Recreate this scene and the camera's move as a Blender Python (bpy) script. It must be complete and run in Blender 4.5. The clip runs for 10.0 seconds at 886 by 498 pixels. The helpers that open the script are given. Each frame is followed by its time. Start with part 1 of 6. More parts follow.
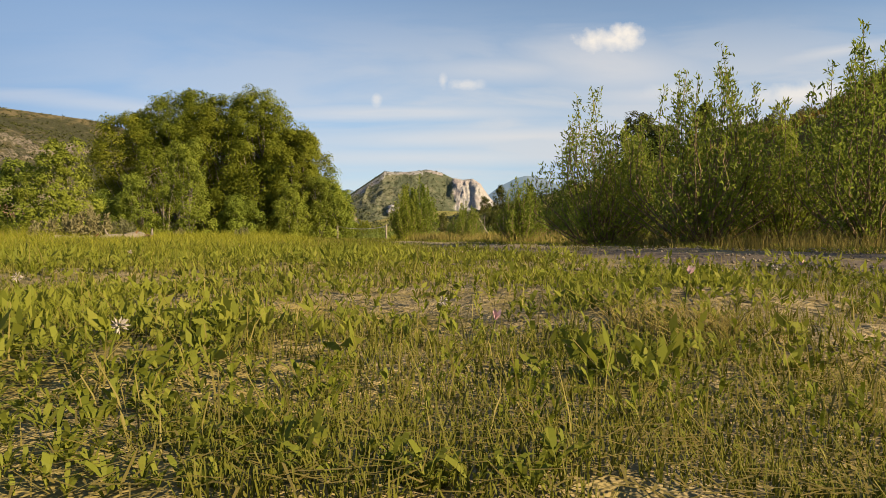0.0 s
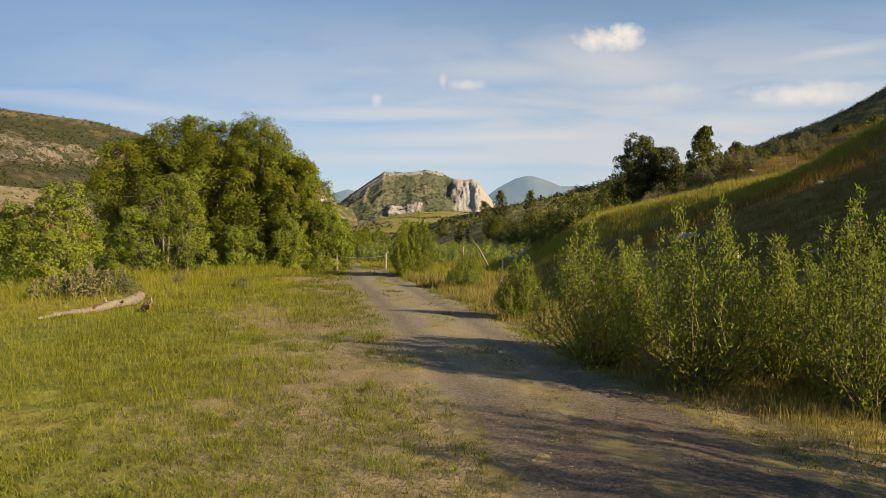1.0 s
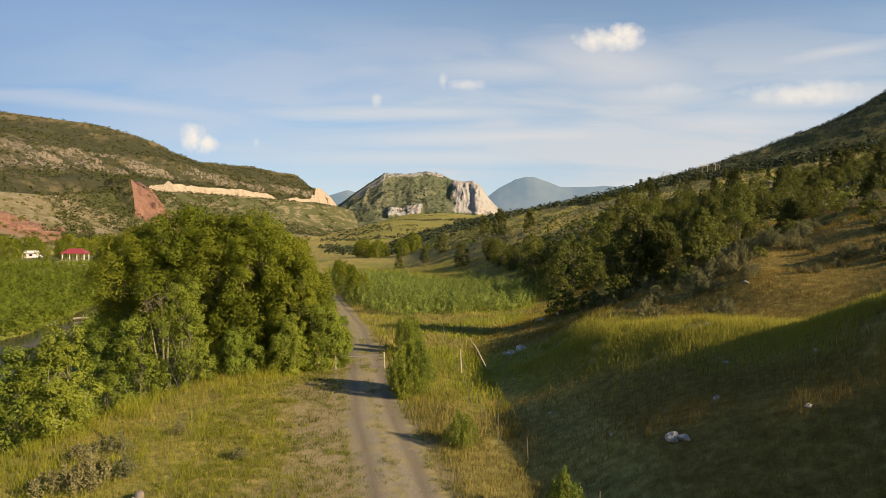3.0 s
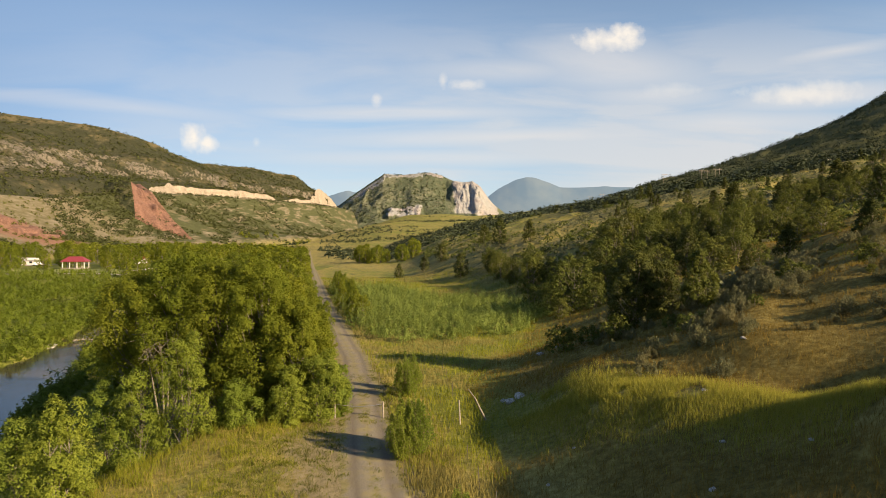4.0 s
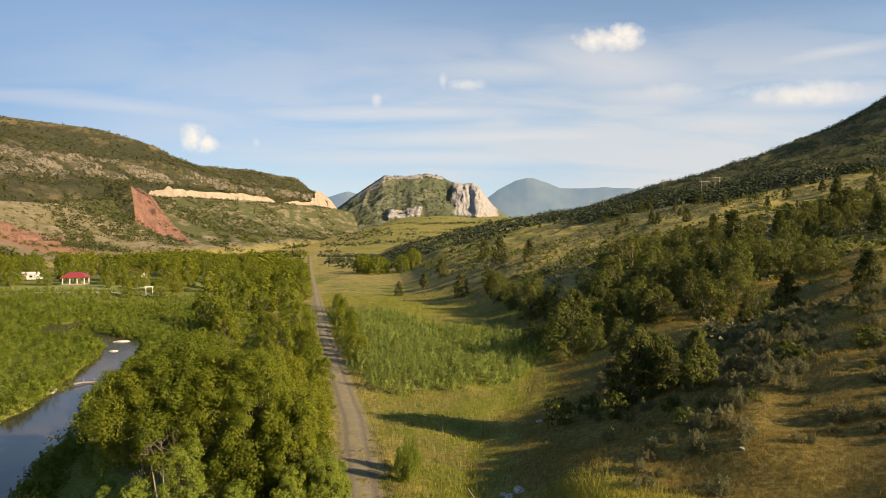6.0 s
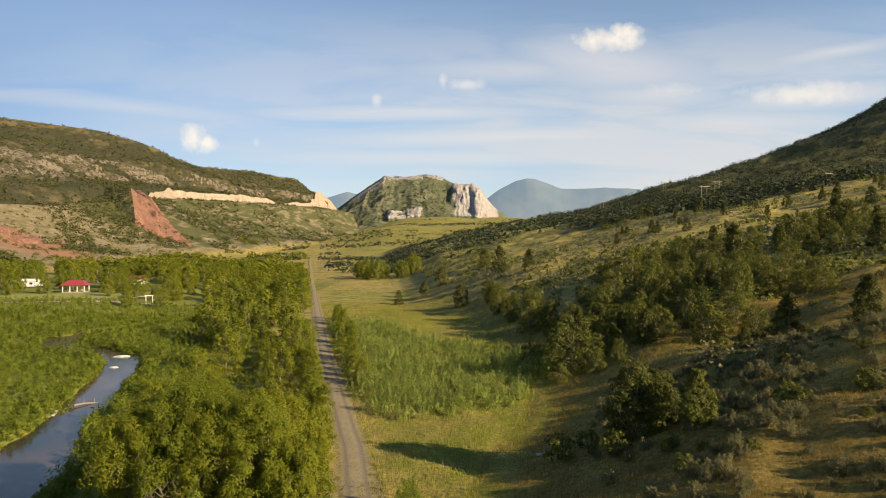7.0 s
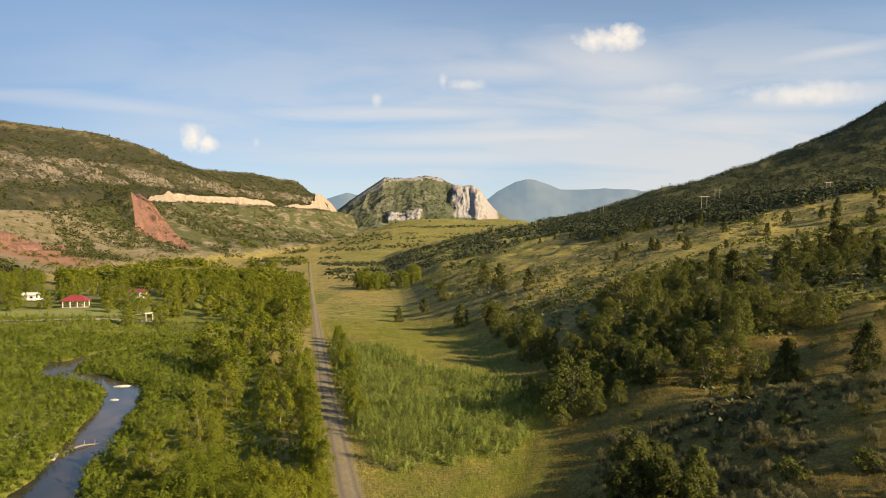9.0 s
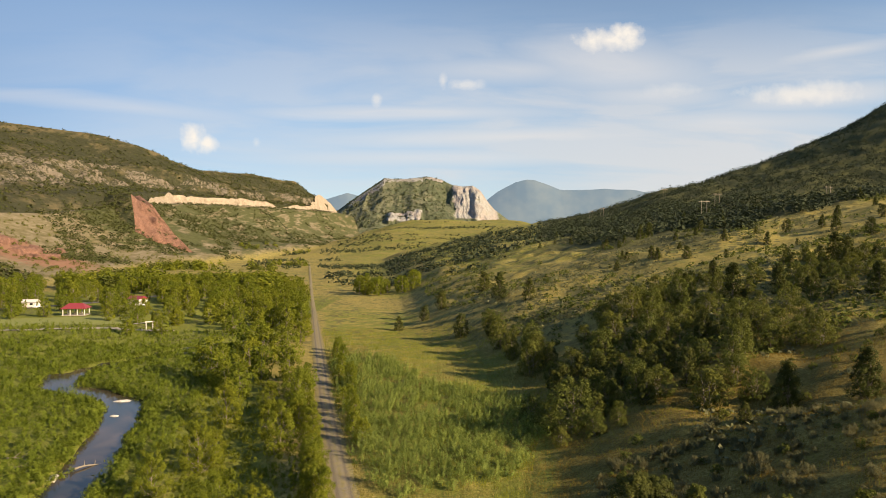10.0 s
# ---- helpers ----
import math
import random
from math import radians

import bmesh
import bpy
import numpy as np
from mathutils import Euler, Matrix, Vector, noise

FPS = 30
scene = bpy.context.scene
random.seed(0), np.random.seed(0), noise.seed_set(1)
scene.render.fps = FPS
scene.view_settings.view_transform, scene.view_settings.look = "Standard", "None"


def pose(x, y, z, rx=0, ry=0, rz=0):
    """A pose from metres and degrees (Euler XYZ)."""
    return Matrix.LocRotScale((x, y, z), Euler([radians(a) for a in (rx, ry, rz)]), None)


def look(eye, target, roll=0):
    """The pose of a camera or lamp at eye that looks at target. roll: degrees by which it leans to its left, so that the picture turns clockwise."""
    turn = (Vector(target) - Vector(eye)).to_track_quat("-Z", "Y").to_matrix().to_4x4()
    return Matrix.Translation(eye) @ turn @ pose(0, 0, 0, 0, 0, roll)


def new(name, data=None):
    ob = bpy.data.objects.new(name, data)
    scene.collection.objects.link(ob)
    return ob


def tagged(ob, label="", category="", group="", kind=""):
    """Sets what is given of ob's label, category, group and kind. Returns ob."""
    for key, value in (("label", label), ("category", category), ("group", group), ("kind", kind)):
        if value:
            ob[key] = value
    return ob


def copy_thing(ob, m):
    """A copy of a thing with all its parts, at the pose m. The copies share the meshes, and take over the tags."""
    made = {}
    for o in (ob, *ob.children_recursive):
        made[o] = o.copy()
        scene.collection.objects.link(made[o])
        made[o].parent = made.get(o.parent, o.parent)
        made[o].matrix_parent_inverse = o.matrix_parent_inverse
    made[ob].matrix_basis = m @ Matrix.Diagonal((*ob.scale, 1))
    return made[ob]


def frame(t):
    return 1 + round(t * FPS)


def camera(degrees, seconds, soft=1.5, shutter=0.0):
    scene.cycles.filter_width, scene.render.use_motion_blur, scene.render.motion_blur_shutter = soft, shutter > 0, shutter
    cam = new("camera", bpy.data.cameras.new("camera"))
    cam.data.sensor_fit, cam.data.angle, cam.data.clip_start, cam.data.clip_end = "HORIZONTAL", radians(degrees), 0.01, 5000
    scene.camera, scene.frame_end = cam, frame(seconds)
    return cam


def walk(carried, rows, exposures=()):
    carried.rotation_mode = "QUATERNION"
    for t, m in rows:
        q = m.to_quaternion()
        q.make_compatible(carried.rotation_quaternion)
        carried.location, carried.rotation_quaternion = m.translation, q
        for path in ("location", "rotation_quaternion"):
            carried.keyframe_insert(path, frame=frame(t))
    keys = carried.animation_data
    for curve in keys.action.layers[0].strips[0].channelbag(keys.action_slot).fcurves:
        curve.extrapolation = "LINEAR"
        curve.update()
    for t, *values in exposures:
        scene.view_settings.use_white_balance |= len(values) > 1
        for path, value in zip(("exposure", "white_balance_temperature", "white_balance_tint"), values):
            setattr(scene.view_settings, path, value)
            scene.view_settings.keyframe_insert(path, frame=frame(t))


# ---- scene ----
# camera: a drone that rises straight up from the grass
cam = camera(70.0, 10.0, 0.5)
PATH = [(0.0, 0.14), (0.5, 0.70), (1.0, 1.99), (1.5, 3.54), (2.0, 5.13), (2.5, 6.72), (3.0, 8.31), (4.5, 13.14), (5.0, 14.74), (5.5, 16.33),
        (7.0, 21.05), (7.5, 22.61), (8.0, 24.16), (8.5, 25.71), (9.0, 27.25), (9.5, 28.79), (10.0, 30.34)]
# the wind pushes it a little to the right and back
DRIFT = ((0.0, 1.0, 2.5, 4.5, 7.0, 10.0), (0.0, 0.03, 0.15, 0.27, 0.30, 0.27), (0.0, 0.02, -0.09, -0.27, -0.27, -0.20))
walk(cam, [(t, pose(float(np.interp(t, DRIFT[0], DRIFT[1])), float(np.interp(t, DRIFT[0], DRIFT[2])), z, 88.9, 0, 0)) for t, z in PATH],
     exposures=[(0.0, 1.40, 7250, 10), (1.0, 1.31, 7250, 10), (2.0, 1.31, 7250, 10), (4.5, 1.46, 7250, 10), (10.0, 1.44, 7250, 10)])

# ---- sun, sky with thin clouds, exposure ----
SUN_EL, SUN_AZ = 23.0, 30.0          # degrees above the horizon; degrees behind the camera's right hand
to_sun = Vector((math.cos(radians(SUN_EL)) * math.cos(radians(SUN_AZ)), -math.cos(radians(SUN_EL)) * math.sin(radians(SUN_AZ)), math.sin(radians(SUN_EL))))
sun = new("sun", bpy.data.lights.new("sun", "SUN"))
sun.data.energy, sun.data.angle, sun.data.color = 5.0, radians(0.53), (1.0, 0.80, 0.56)
sun.matrix_world = look(to_sun * 100, (0, 0, 0))


def node(tree, kind, ins=None, **props):
    """One shader node: ins maps input names or numbers to values or to other nodes' outputs."""
    n = tree.nodes.new(kind)
    for key, value in props.items():
        setattr(n, key, value)
    for key, value in (ins or {}).items():
        if isinstance(value, bpy.types.NodeSocket):
            tree.links.new(value, n.inputs[key])
        else:
            n.inputs[key].default_value = value
    return n


def calc(tree, op, a, b=0.0, c=0.0):
    return node(tree, "ShaderNodeMath", {0: a, 1: b, 2: c}, operation=op).outputs[0]


def ramp(tree, fac, stops):
    n = node(tree, "ShaderNodeValToRGB", {0: fac})
    els = n.color_ramp.elements
    while len(els) < len(stops):
        els.new(0.5)
    for e, (p, c) in zip(els, stops):
        e.position, e.color = p, (c if len(c) == 4 else (*c, 1))
    return n.outputs[0]


def grey(v):
    return (v, v, v)


def mix(tree, fac, a, b):
    n = node(tree, "ShaderNodeMix", {0: fac, 6: a, 7: b}, data_type="RGBA")
    return n.outputs[2]


world = bpy.data.worlds.new("sky")
scene.world = world
world.use_nodes = True
wt = world.node_tree
wt.nodes.clear()
sky = node(wt, "ShaderNodeTexSky", sky_type="NISHITA", sun_disc=False, sun_elevation=radians(SUN_EL), sun_rotation=radians(90 + SUN_AZ),
           altitude=1500, air_density=1.0, dust_density=0.3, ozone_density=1.6)
way = node(wt, "ShaderNodeTexCoord").outputs["Generated"]
xyz = node(wt, "ShaderNodeSeparateXYZ", {0: way})
ahead = calc(wt, "MAXIMUM", calc(wt, "ABSOLUTE", xyz.outputs[1]), 0.05)
across = calc(wt, "DIVIDE", xyz.outputs[0], ahead)
above = calc(wt, "DIVIDE", xyz.outputs[2], ahead)
flat = node(wt, "ShaderNodeCombineXYZ", {0: across, 1: above, 2: 0.0}).outputs[0]
# streaks of thin cirrus
bend = node(wt, "ShaderNodeTexNoise", {"Vector": flat, "Scale": 2.2, "Detail": 3.0}).outputs[0]
streak = node(wt, "ShaderNodeMapping", {"Vector": flat, "Scale": (1.6, 9.0, 1.0), "Rotation": (0, 0, radians(-4)), "Location": (0.35, 0.9, 0.2)}).outputs[0]
cirrus = node(wt, "ShaderNodeTexNoise", {"Vector": streak, "Scale": 1.5, "Detail": 7.0, "Roughness": 0.55, "Distortion": 0.5}).outputs[0]
veil = ramp(wt, calc(wt, "ADD", cirrus, calc(wt, "MULTIPLY", bend, 0.25)), [(0.50, grey(0)), (0.71, grey(1))])
low = ramp(wt, above, [(0.0, grey(0.75)), (0.10, grey(0.85)), (0.17, grey(0.8)), (0.27, grey(0.55)), (0.37, grey(0.0)), (1.0, grey(0.0))])
veil = calc(wt, "MULTIPLY", veil, low)
veil = calc(wt, "MULTIPLY", veil, ramp(wt, calc(wt, "MULTIPLY_ADD", across, 0.7, 0.5), [(0.0, grey(0.15)), (0.40, grey(0.65)), (0.8, grey(1.0))]))


def puff(x, z, rx, rz, edge):
    """A small cumulus cloud seen in the direction x to the right and z up, both as slopes."""
    dx = calc(wt, "DIVIDE", calc(wt, "SUBTRACT", across, x), rx)
    dz = calc(wt, "DIVIDE", calc(wt, "SUBTRACT", above, z), rz)
    d = calc(wt, "SQRT", calc(wt, "ADD", calc(wt, "MULTIPLY", dx, dx), calc(wt, "MULTIPLY", dz, dz)))
    n = node(wt, "ShaderNodeTexNoise", {"Vector": flat, "Scale": 45.0, "Detail": 5.0, "Roughness": 0.55}).outputs[0]
    d = calc(wt, "ADD", d, calc(wt, "MULTIPLY_ADD", n, 1.5, -0.75))
    return ramp(wt, d, [(0.15, grey(edge)), (1.15, grey(0))])


def wisp(x, z, rx, rz, edge, tilt=0.0):
    """A long thin sheet of cirrus in that direction, frayed along the wind."""
    dx = calc(wt, "SUBTRACT", across, x)
    dz = calc(wt, "SUBTRACT", calc(wt, "SUBTRACT", above, z), calc(wt, "MULTIPLY", dx, tilt))
    dx, dz = calc(wt, "DIVIDE", dx, rx), calc(wt, "DIVIDE", dz, rz)
    d = calc(wt, "SQRT", calc(wt, "ADD", calc(wt, "MULTIPLY", dx, dx), calc(wt, "MULTIPLY", dz, dz)))
    d = calc(wt, "ADD", d, calc(wt, "MULTIPLY_ADD", cirrus, 3.4, -1.7))
    return ramp(wt, d, [(0.10, grey(edge)), (1.0, grey(0))])


wisps = 0.0
for args in ((0.27, 0.270, 0.17, 0.050, 0.50, -0.10), (0.10, 0.262, 0.20, 0.022, 0.35, 0.0), (0.12, 0.158, 0.34, 0.017, 0.60, 0.02), (-0.06, 0.196, 0.24, 0.013, 0.50, 0.0), (0.33, 0.222, 0.12, 0.020, 0.45, 0.0),
             (0.62, 0.292, 0.16, 0.016, 0.55, 0.16), (0.60, 0.222, 0.15, 0.020, 0.60, 0.10), (-0.50, 0.205, 0.20, 0.014, 0.30, -0.10), (0.45, 0.180, 0.20, 0.020, 0.45, 0.0), (0.00, 0.125, 0.30, 0.014, 0.40, 0.0)):
    wisps = calc(wt, "MAXIMUM", wisps, wisp(*args))
puffs = 0.0
for args in ((0.262, 0.309, 0.066, 0.020, 0.85), (0.285, 0.318, 0.032, 0.022, 0.95), (-0.392, 0.158, 0.022, 0.028, 0.95), (-0.372, 0.146, 0.018, 0.018, 0.9),
             (0.038, 0.240, 0.036, 0.010, 0.45), (0.000, 0.245, 0.008, 0.014, 0.4), (-0.105, 0.215, 0.010, 0.012, 0.4), (-0.294, 0.148, 0.008, 0.010, 0.35),
             (0.56, 0.225, 0.10, 0.018, 0.55), (0.60, 0.236, 0.06, 0.014, 0.4), (0.36, 0.232, 0.05, 0.012, 0.25)):
    puffs = calc(wt, "MAXIMUM", puffs, puff(*args))
haze = ramp(wt, above, [(0.0, grey(0.75)), (0.12, grey(0.6)), (0.25, grey(0.25)), (0.40, grey(0.0)), (1.0, grey(0.0))])
haze = calc(wt, "MULTIPLY", haze, ramp(wt, calc(wt, "MULTIPLY_ADD", across, 0.7, 0.5), [(0.0, grey(0.25)), (0.6, grey(1.0))]))
light_sky = node(wt, "ShaderNodeMix", {0: haze, 6: sky.outputs[0], 7: (2.25, 3.0, 4.15, 1)}, data_type="RGBA").outputs[2]
deep = ramp(wt, calc(wt, "MULTIPLY_ADD", across, 0.7, 0.5), [(0.0, grey(0.75)), (0.55, grey(0.0))])
light_sky = node(wt, "ShaderNodeMix", {0: deep, 6: light_sky, 7: (1.2, 2.05, 3.65, 1)}, data_type="RGBA").outputs[2]
light_sky = node(wt, "ShaderNodeMix", {0: calc(wt, "MULTIPLY", veil, 0.8), 6: light_sky, 7: (4.2, 4.25, 4.5, 1)}, data_type="RGBA").outputs[2]
light_sky = node(wt, "ShaderNodeMix", {0: wisps, 6: light_sky, 7: (4.5, 4.5, 4.7, 1)}, data_type="RGBA").outputs[2]
light_sky = node(wt, "ShaderNodeMix", {0: puffs, 6: light_sky, 7: (5.5, 5.3, 5.1, 1)}, data_type="RGBA").outputs[2]
bg = node(wt, "ShaderNodeBackground", {"Color": light_sky, "Strength": 0.066})
node(wt, "ShaderNodeOutputWorld", {0: bg.outputs[0]})

# ---- materials ----
def material(name):
    m = bpy.data.materials.new(name)
    m.use_nodes = True
    t = m.node_tree
    t.nodes.clear()
    return m, t


def place(t, scale=1.0):
    return node(t, "ShaderNodeMapping", {"Vector": node(t, "ShaderNodeTexCoord").outputs["Object"], "Scale": (scale, scale, scale)}).outputs[0]


def grain(t, vec, scale, detail=4.0, rough=0.55, out=0):
    return node(t, "ShaderNodeTexNoise", {"Vector": vec, "Scale": scale, "Detail": detail, "Roughness": rough}).outputs[out]


def surface(m, t, colour, rough=0.9, bump=None, depth=0.02, spec=0.2, metal=0.0):
    b = node(t, "ShaderNodeBsdfPrincipled", {"Base Color": colour, "Roughness": rough, "Metallic": metal, "Specular IOR Level": spec})
    if bump is not None:
        t.links.new(node(t, "ShaderNodeBump", {"Height": bump, "Distance": depth, "Strength": 0.9}).outputs[0], b.inputs["Normal"])
    node(t, "ShaderNodeOutputMaterial", {0: b.outputs[0]})
    return m


def plain(name, colour, rough=0.6, metal=0.0, vary=0.25, scale=6.0):
    """Paint, metal or plastic with faint blotches."""
    m, t = material(name)
    n = grain(t, place(t), scale, 5)
    dark = tuple(c * (1 - vary) for c in colour)
    return surface(m, t, mix(t, n, (*dark, 1), (*colour, 1)), rough, n, 0.002, 0.4, metal)


def leaf_material(name, dark, mid, light, through_share=0.35, size=0.35):
    """Leaves: each one its own tint, whole boughs greener or yellower, and light that shines through."""
    m, t = material(name)
    island = node(t, "ShaderNodeNewGeometry").outputs["Random Per Island"]
    dark, light = [tuple(0.40 * a + 0.60 * b for a, b in zip(c, mid)) for c in (dark, light)]
    tint = ramp(t, island, [(0.0, dark), (0.5, mid), (1.0, light)])
    bough = ramp(t, grain(t, place(t), size, 3), [(0.3, (0.80, 0.82, 0.75)), (0.7, (1.15, 1.12, 1.05))])
    who = ramp(t, node(t, "ShaderNodeObjectInfo").outputs["Random"], [(0.0, (0.84, 0.9, 0.86)), (1.0, (1.14, 1.08, 1.0))])
    c = node(t, "ShaderNodeMix", {0: 1.0, 6: tint, 7: bough}, data_type="RGBA", blend_type="MULTIPLY").outputs[2]
    c = node(t, "ShaderNodeMix", {0: 1.0, 6: c, 7: who}, data_type="RGBA", blend_type="MULTIPLY").outputs[2]
    b = node(t, "ShaderNodeBsdfPrincipled", {"Base Color": c, "Roughness": 0.65, "Specular IOR Level": 0.12})
    tr = node(t, "ShaderNodeBsdfTranslucent", {"Color": c})
    s = node(t, "ShaderNodeMixShader", {0: through_share, 1: b.outputs[0], 2: tr.outputs[0]})
    node(t, "ShaderNodeOutputMaterial", {0: s.outputs[0]})
    return m


M_COTTON = leaf_material("cottonwood_leaves", (0.086, 0.108, 0.012), (0.152, 0.178, 0.02), (0.225, 0.238, 0.036), 0.54)
M_WILLOW = leaf_material("willow_leaves", (0.1, 0.138, 0.02), (0.172, 0.218, 0.035), (0.25, 0.286, 0.062), 0.52)
M_THICKET = leaf_material("thicket_leaves", (0.094, 0.134, 0.032), (0.164, 0.216, 0.056), (0.232, 0.275, 0.088), 0.47)
M_MEADOWWILLOW = leaf_material("river_willow_leaves", (0.072, 0.1, 0.012), (0.124, 0.156, 0.02), (0.18, 0.202, 0.034), 0.42)
M_OAK = leaf_material("scrub_oak_leaves", (0.05, 0.06, 0.013), (0.098, 0.112, 0.024), (0.16, 0.166, 0.042), 0.42)
M_JUNIPER = leaf_material("juniper_leaves", (0.024, 0.033, 0.008), (0.056, 0.065, 0.014), (0.102, 0.106, 0.024), 0.25)
M_SAGE = leaf_material("sage_leaves", (0.094, 0.092, 0.048), (0.156, 0.152, 0.084), (0.225, 0.216, 0.132), 0.35)
M_FOREST = leaf_material("hill_forest_leaves", (0.022, 0.031, 0.017), (0.034, 0.045, 0.025), (0.05, 0.061, 0.034), 0.15, 0.02)
M_GRASS = leaf_material("grass_blades", (0.066, 0.080, 0.012), (0.118, 0.124, 0.020), (0.200, 0.180, 0.058), 0.4, 0.5)
M_STRAW = leaf_material("straw_blades", (0.130, 0.110, 0.032), (0.205, 0.172, 0.054), (0.300, 0.255, 0.105), 0.35, 0.5)
M_HILLGRASS = leaf_material("hill_grass_blades", (0.104, 0.066, 0.013), (0.176, 0.118, 0.025), (0.240, 0.178, 0.047), 0.4, 0.35)
M_LUSHGRASS = leaf_material("tall_green_grass_blades", (0.088, 0.110, 0.010), (0.168, 0.186, 0.021), (0.275, 0.275, 0.058), 0.45, 0.35)
# blades brighter than the other grass, to paint sunlight on the spur's crest
M_SUNLITGRASS = leaf_material("sunlit_crest_blades", (0.185, 0.174, 0.028), (0.290, 0.268, 0.048), (0.390, 0.350, 0.100), 0.45, 0.35)
M_BRUSH = leaf_material("slope_brush_leaves", (0.024, 0.030, 0.011), (0.048, 0.056, 0.019), (0.078, 0.086, 0.032), 0.15, 0.02)
M_WEED = leaf_material("weed_leaves", (0.078, 0.106, 0.016), (0.142, 0.17, 0.027), (0.215, 0.222, 0.048), 0.48, 3.0)


def bark_material(name, a, b):
    m, t = material(name)
    v = node(t, "ShaderNodeMapping", {"Vector": node(t, "ShaderNodeTexCoord").outputs["Object"], "Scale": (9, 9, 2.2)}).outputs[0]
    n = grain(t, v, 3.0, 6, 0.65)
    return surface(m, t, ramp(t, n, [(0.3, a), (0.7, b)]), 0.95, n, 0.03)


M_BARK = bark_material("grey_bark", (0.09, 0.075, 0.055), (0.26, 0.23, 0.185))
M_DEAD = bark_material("bleached_deadwood", (0.085, 0.074, 0.058), (0.230, 0.200, 0.158))
M_TWIG = bark_material("willow_stems", (0.10, 0.07, 0.04), (0.22, 0.17, 0.10))
M_CUTWOOD = bark_material("orange_cut_wood", (0.10, 0.055, 0.026), (0.20, 0.115, 0.055))
M_POST = bark_material("weathered_posts", (0.14, 0.12, 0.095), (0.34, 0.30, 0.25))


def ground_material():
    """Soil under dry and green grass; sage slopes; the shares are laid on the sheet as attributes."""
    m, t = material("meadow_ground")
    v = place(t)
    lush = node(t, "ShaderNodeAttribute", attribute_name="lush").outputs["Fac"]
    bare = node(t, "ShaderNodeAttribute", attribute_name="bare").outputs["Fac"]
    big, mid, fine = grain(t, v, 0.018, 4), grain(t, v, 0.22, 8, 0.68), grain(t, v, 2.4, 6, 0.68)
    tiny = grain(t, v, 22.0, 4, 0.7)
    dry = ramp(t, fine, [(0.30, (0.120, 0.094, 0.024)), (0.50, (0.235, 0.190, 0.052)), (0.72, (0.350, 0.290, 0.098))])
    green = ramp(t, fine, [(0.30, (0.062, 0.074, 0.014)), (0.50, (0.118, 0.132, 0.024)), (0.72, (0.185, 0.192, 0.046))])
    sage = ramp(t, fine, [(0.3, (0.080, 0.068, 0.022)), (0.52, (0.165, 0.142, 0.050)), (0.7, (0.250, 0.222, 0.098))])
    soil = ramp(t, calc(t, "ADD", calc(t, "MULTIPLY", tiny, 0.6), calc(t, "MULTIPLY", fine, 0.4)), [(0.3, (0.092, 0.072, 0.036)), (0.5, (0.178, 0.146, 0.080)), (0.72, (0.280, 0.236, 0.142))])
    c = mix(t, ramp(t, mid, [(0.38, grey(0)), (0.62, grey(1))]), dry, sage)
    share = calc(t, "ADD", lush, calc(t, "MULTIPLY_ADD", calc(t, "ADD", mid, calc(t, "MULTIPLY", big, 0.6)), 2.4, -1.80))
    c = mix(t, ramp(t, share, [(0.15, grey(0)), (0.85, grey(1))]), c, green)
    worn = calc(t, "ADD", bare, calc(t, "MULTIPLY_ADD", fine, 1.6, -0.95))
    c = mix(t, ramp(t, worn, [(0.30, grey(0)), (0.62, grey(1))]), c, soil)
    brush = node(t, "ShaderNodeAttribute", attribute_name="brush").outputs["Fac"]
    patch = calc(t, "ADD", brush, calc(t, "MULTIPLY_ADD", grain(t, v, 0.045, 8, 0.65), 2.4, -1.5))
    c = mix(t, ramp(t, patch, [(0.15, grey(0)), (0.40, grey(0.92))]), c, ramp(t, mid, [(0.3, (0.030, 0.034, 0.014)), (0.7, (0.068, 0.072, 0.030))]))
    red = node(t, "ShaderNodeAttribute", attribute_name="red").outputs["Fac"]
    red = ramp(t, calc(t, "ADD", red, calc(t, "MULTIPLY_ADD", mid, 1.2, -0.7)), [(0.25, grey(0)), (0.6, grey(0.9))])
    # far off, single bushes too small to build
    dots = node(t, "ShaderNodeAttribute", attribute_name="dots").outputs["Fac"]
    cell = node(t, "ShaderNodeTexVoronoi", {"Vector": node(t, "ShaderNodeMix", {0: 0.06, 4: v, 5: node(t, "ShaderNodeTexNoise", {"Vector": v, "Scale": 0.5}).outputs[1]}, data_type="VECTOR").outputs[1], "Scale": 0.42}).outputs[0]
    spot = calc(t, "SUBTRACT", calc(t, "MULTIPLY_ADD", grain(t, v, 0.07, 5, 0.6), 1.5, -0.28), cell)
    spot = calc(t, "MULTIPLY", dots, ramp(t, spot, [(0.10, grey(0)), (0.22, grey(0.85))]))
    c = mix(t, spot, c, ramp(t, fine, [(0.3, (0.048, 0.050, 0.018)), (0.7, (0.110, 0.108, 0.050))]))
    # brown earth under the hill grass, and pale grey-tan scree on the western slope
    hill = node(t, "ShaderNodeAttribute", attribute_name="hill").outputs["Fac"]
    c = mix(t, ramp(t, calc(t, "ADD", hill, calc(t, "MULTIPLY_ADD", mid, 1.0, -0.5)), [(0.3, grey(0)), (0.7, grey(0.85))]), c, ramp(t, fine, [(0.3, (0.058, 0.042, 0.011)), (0.52, (0.128, 0.096, 0.025)), (0.72, (0.215, 0.168, 0.052))]))
    scree = node(t, "ShaderNodeAttribute", attribute_name="scree").outputs["Fac"]
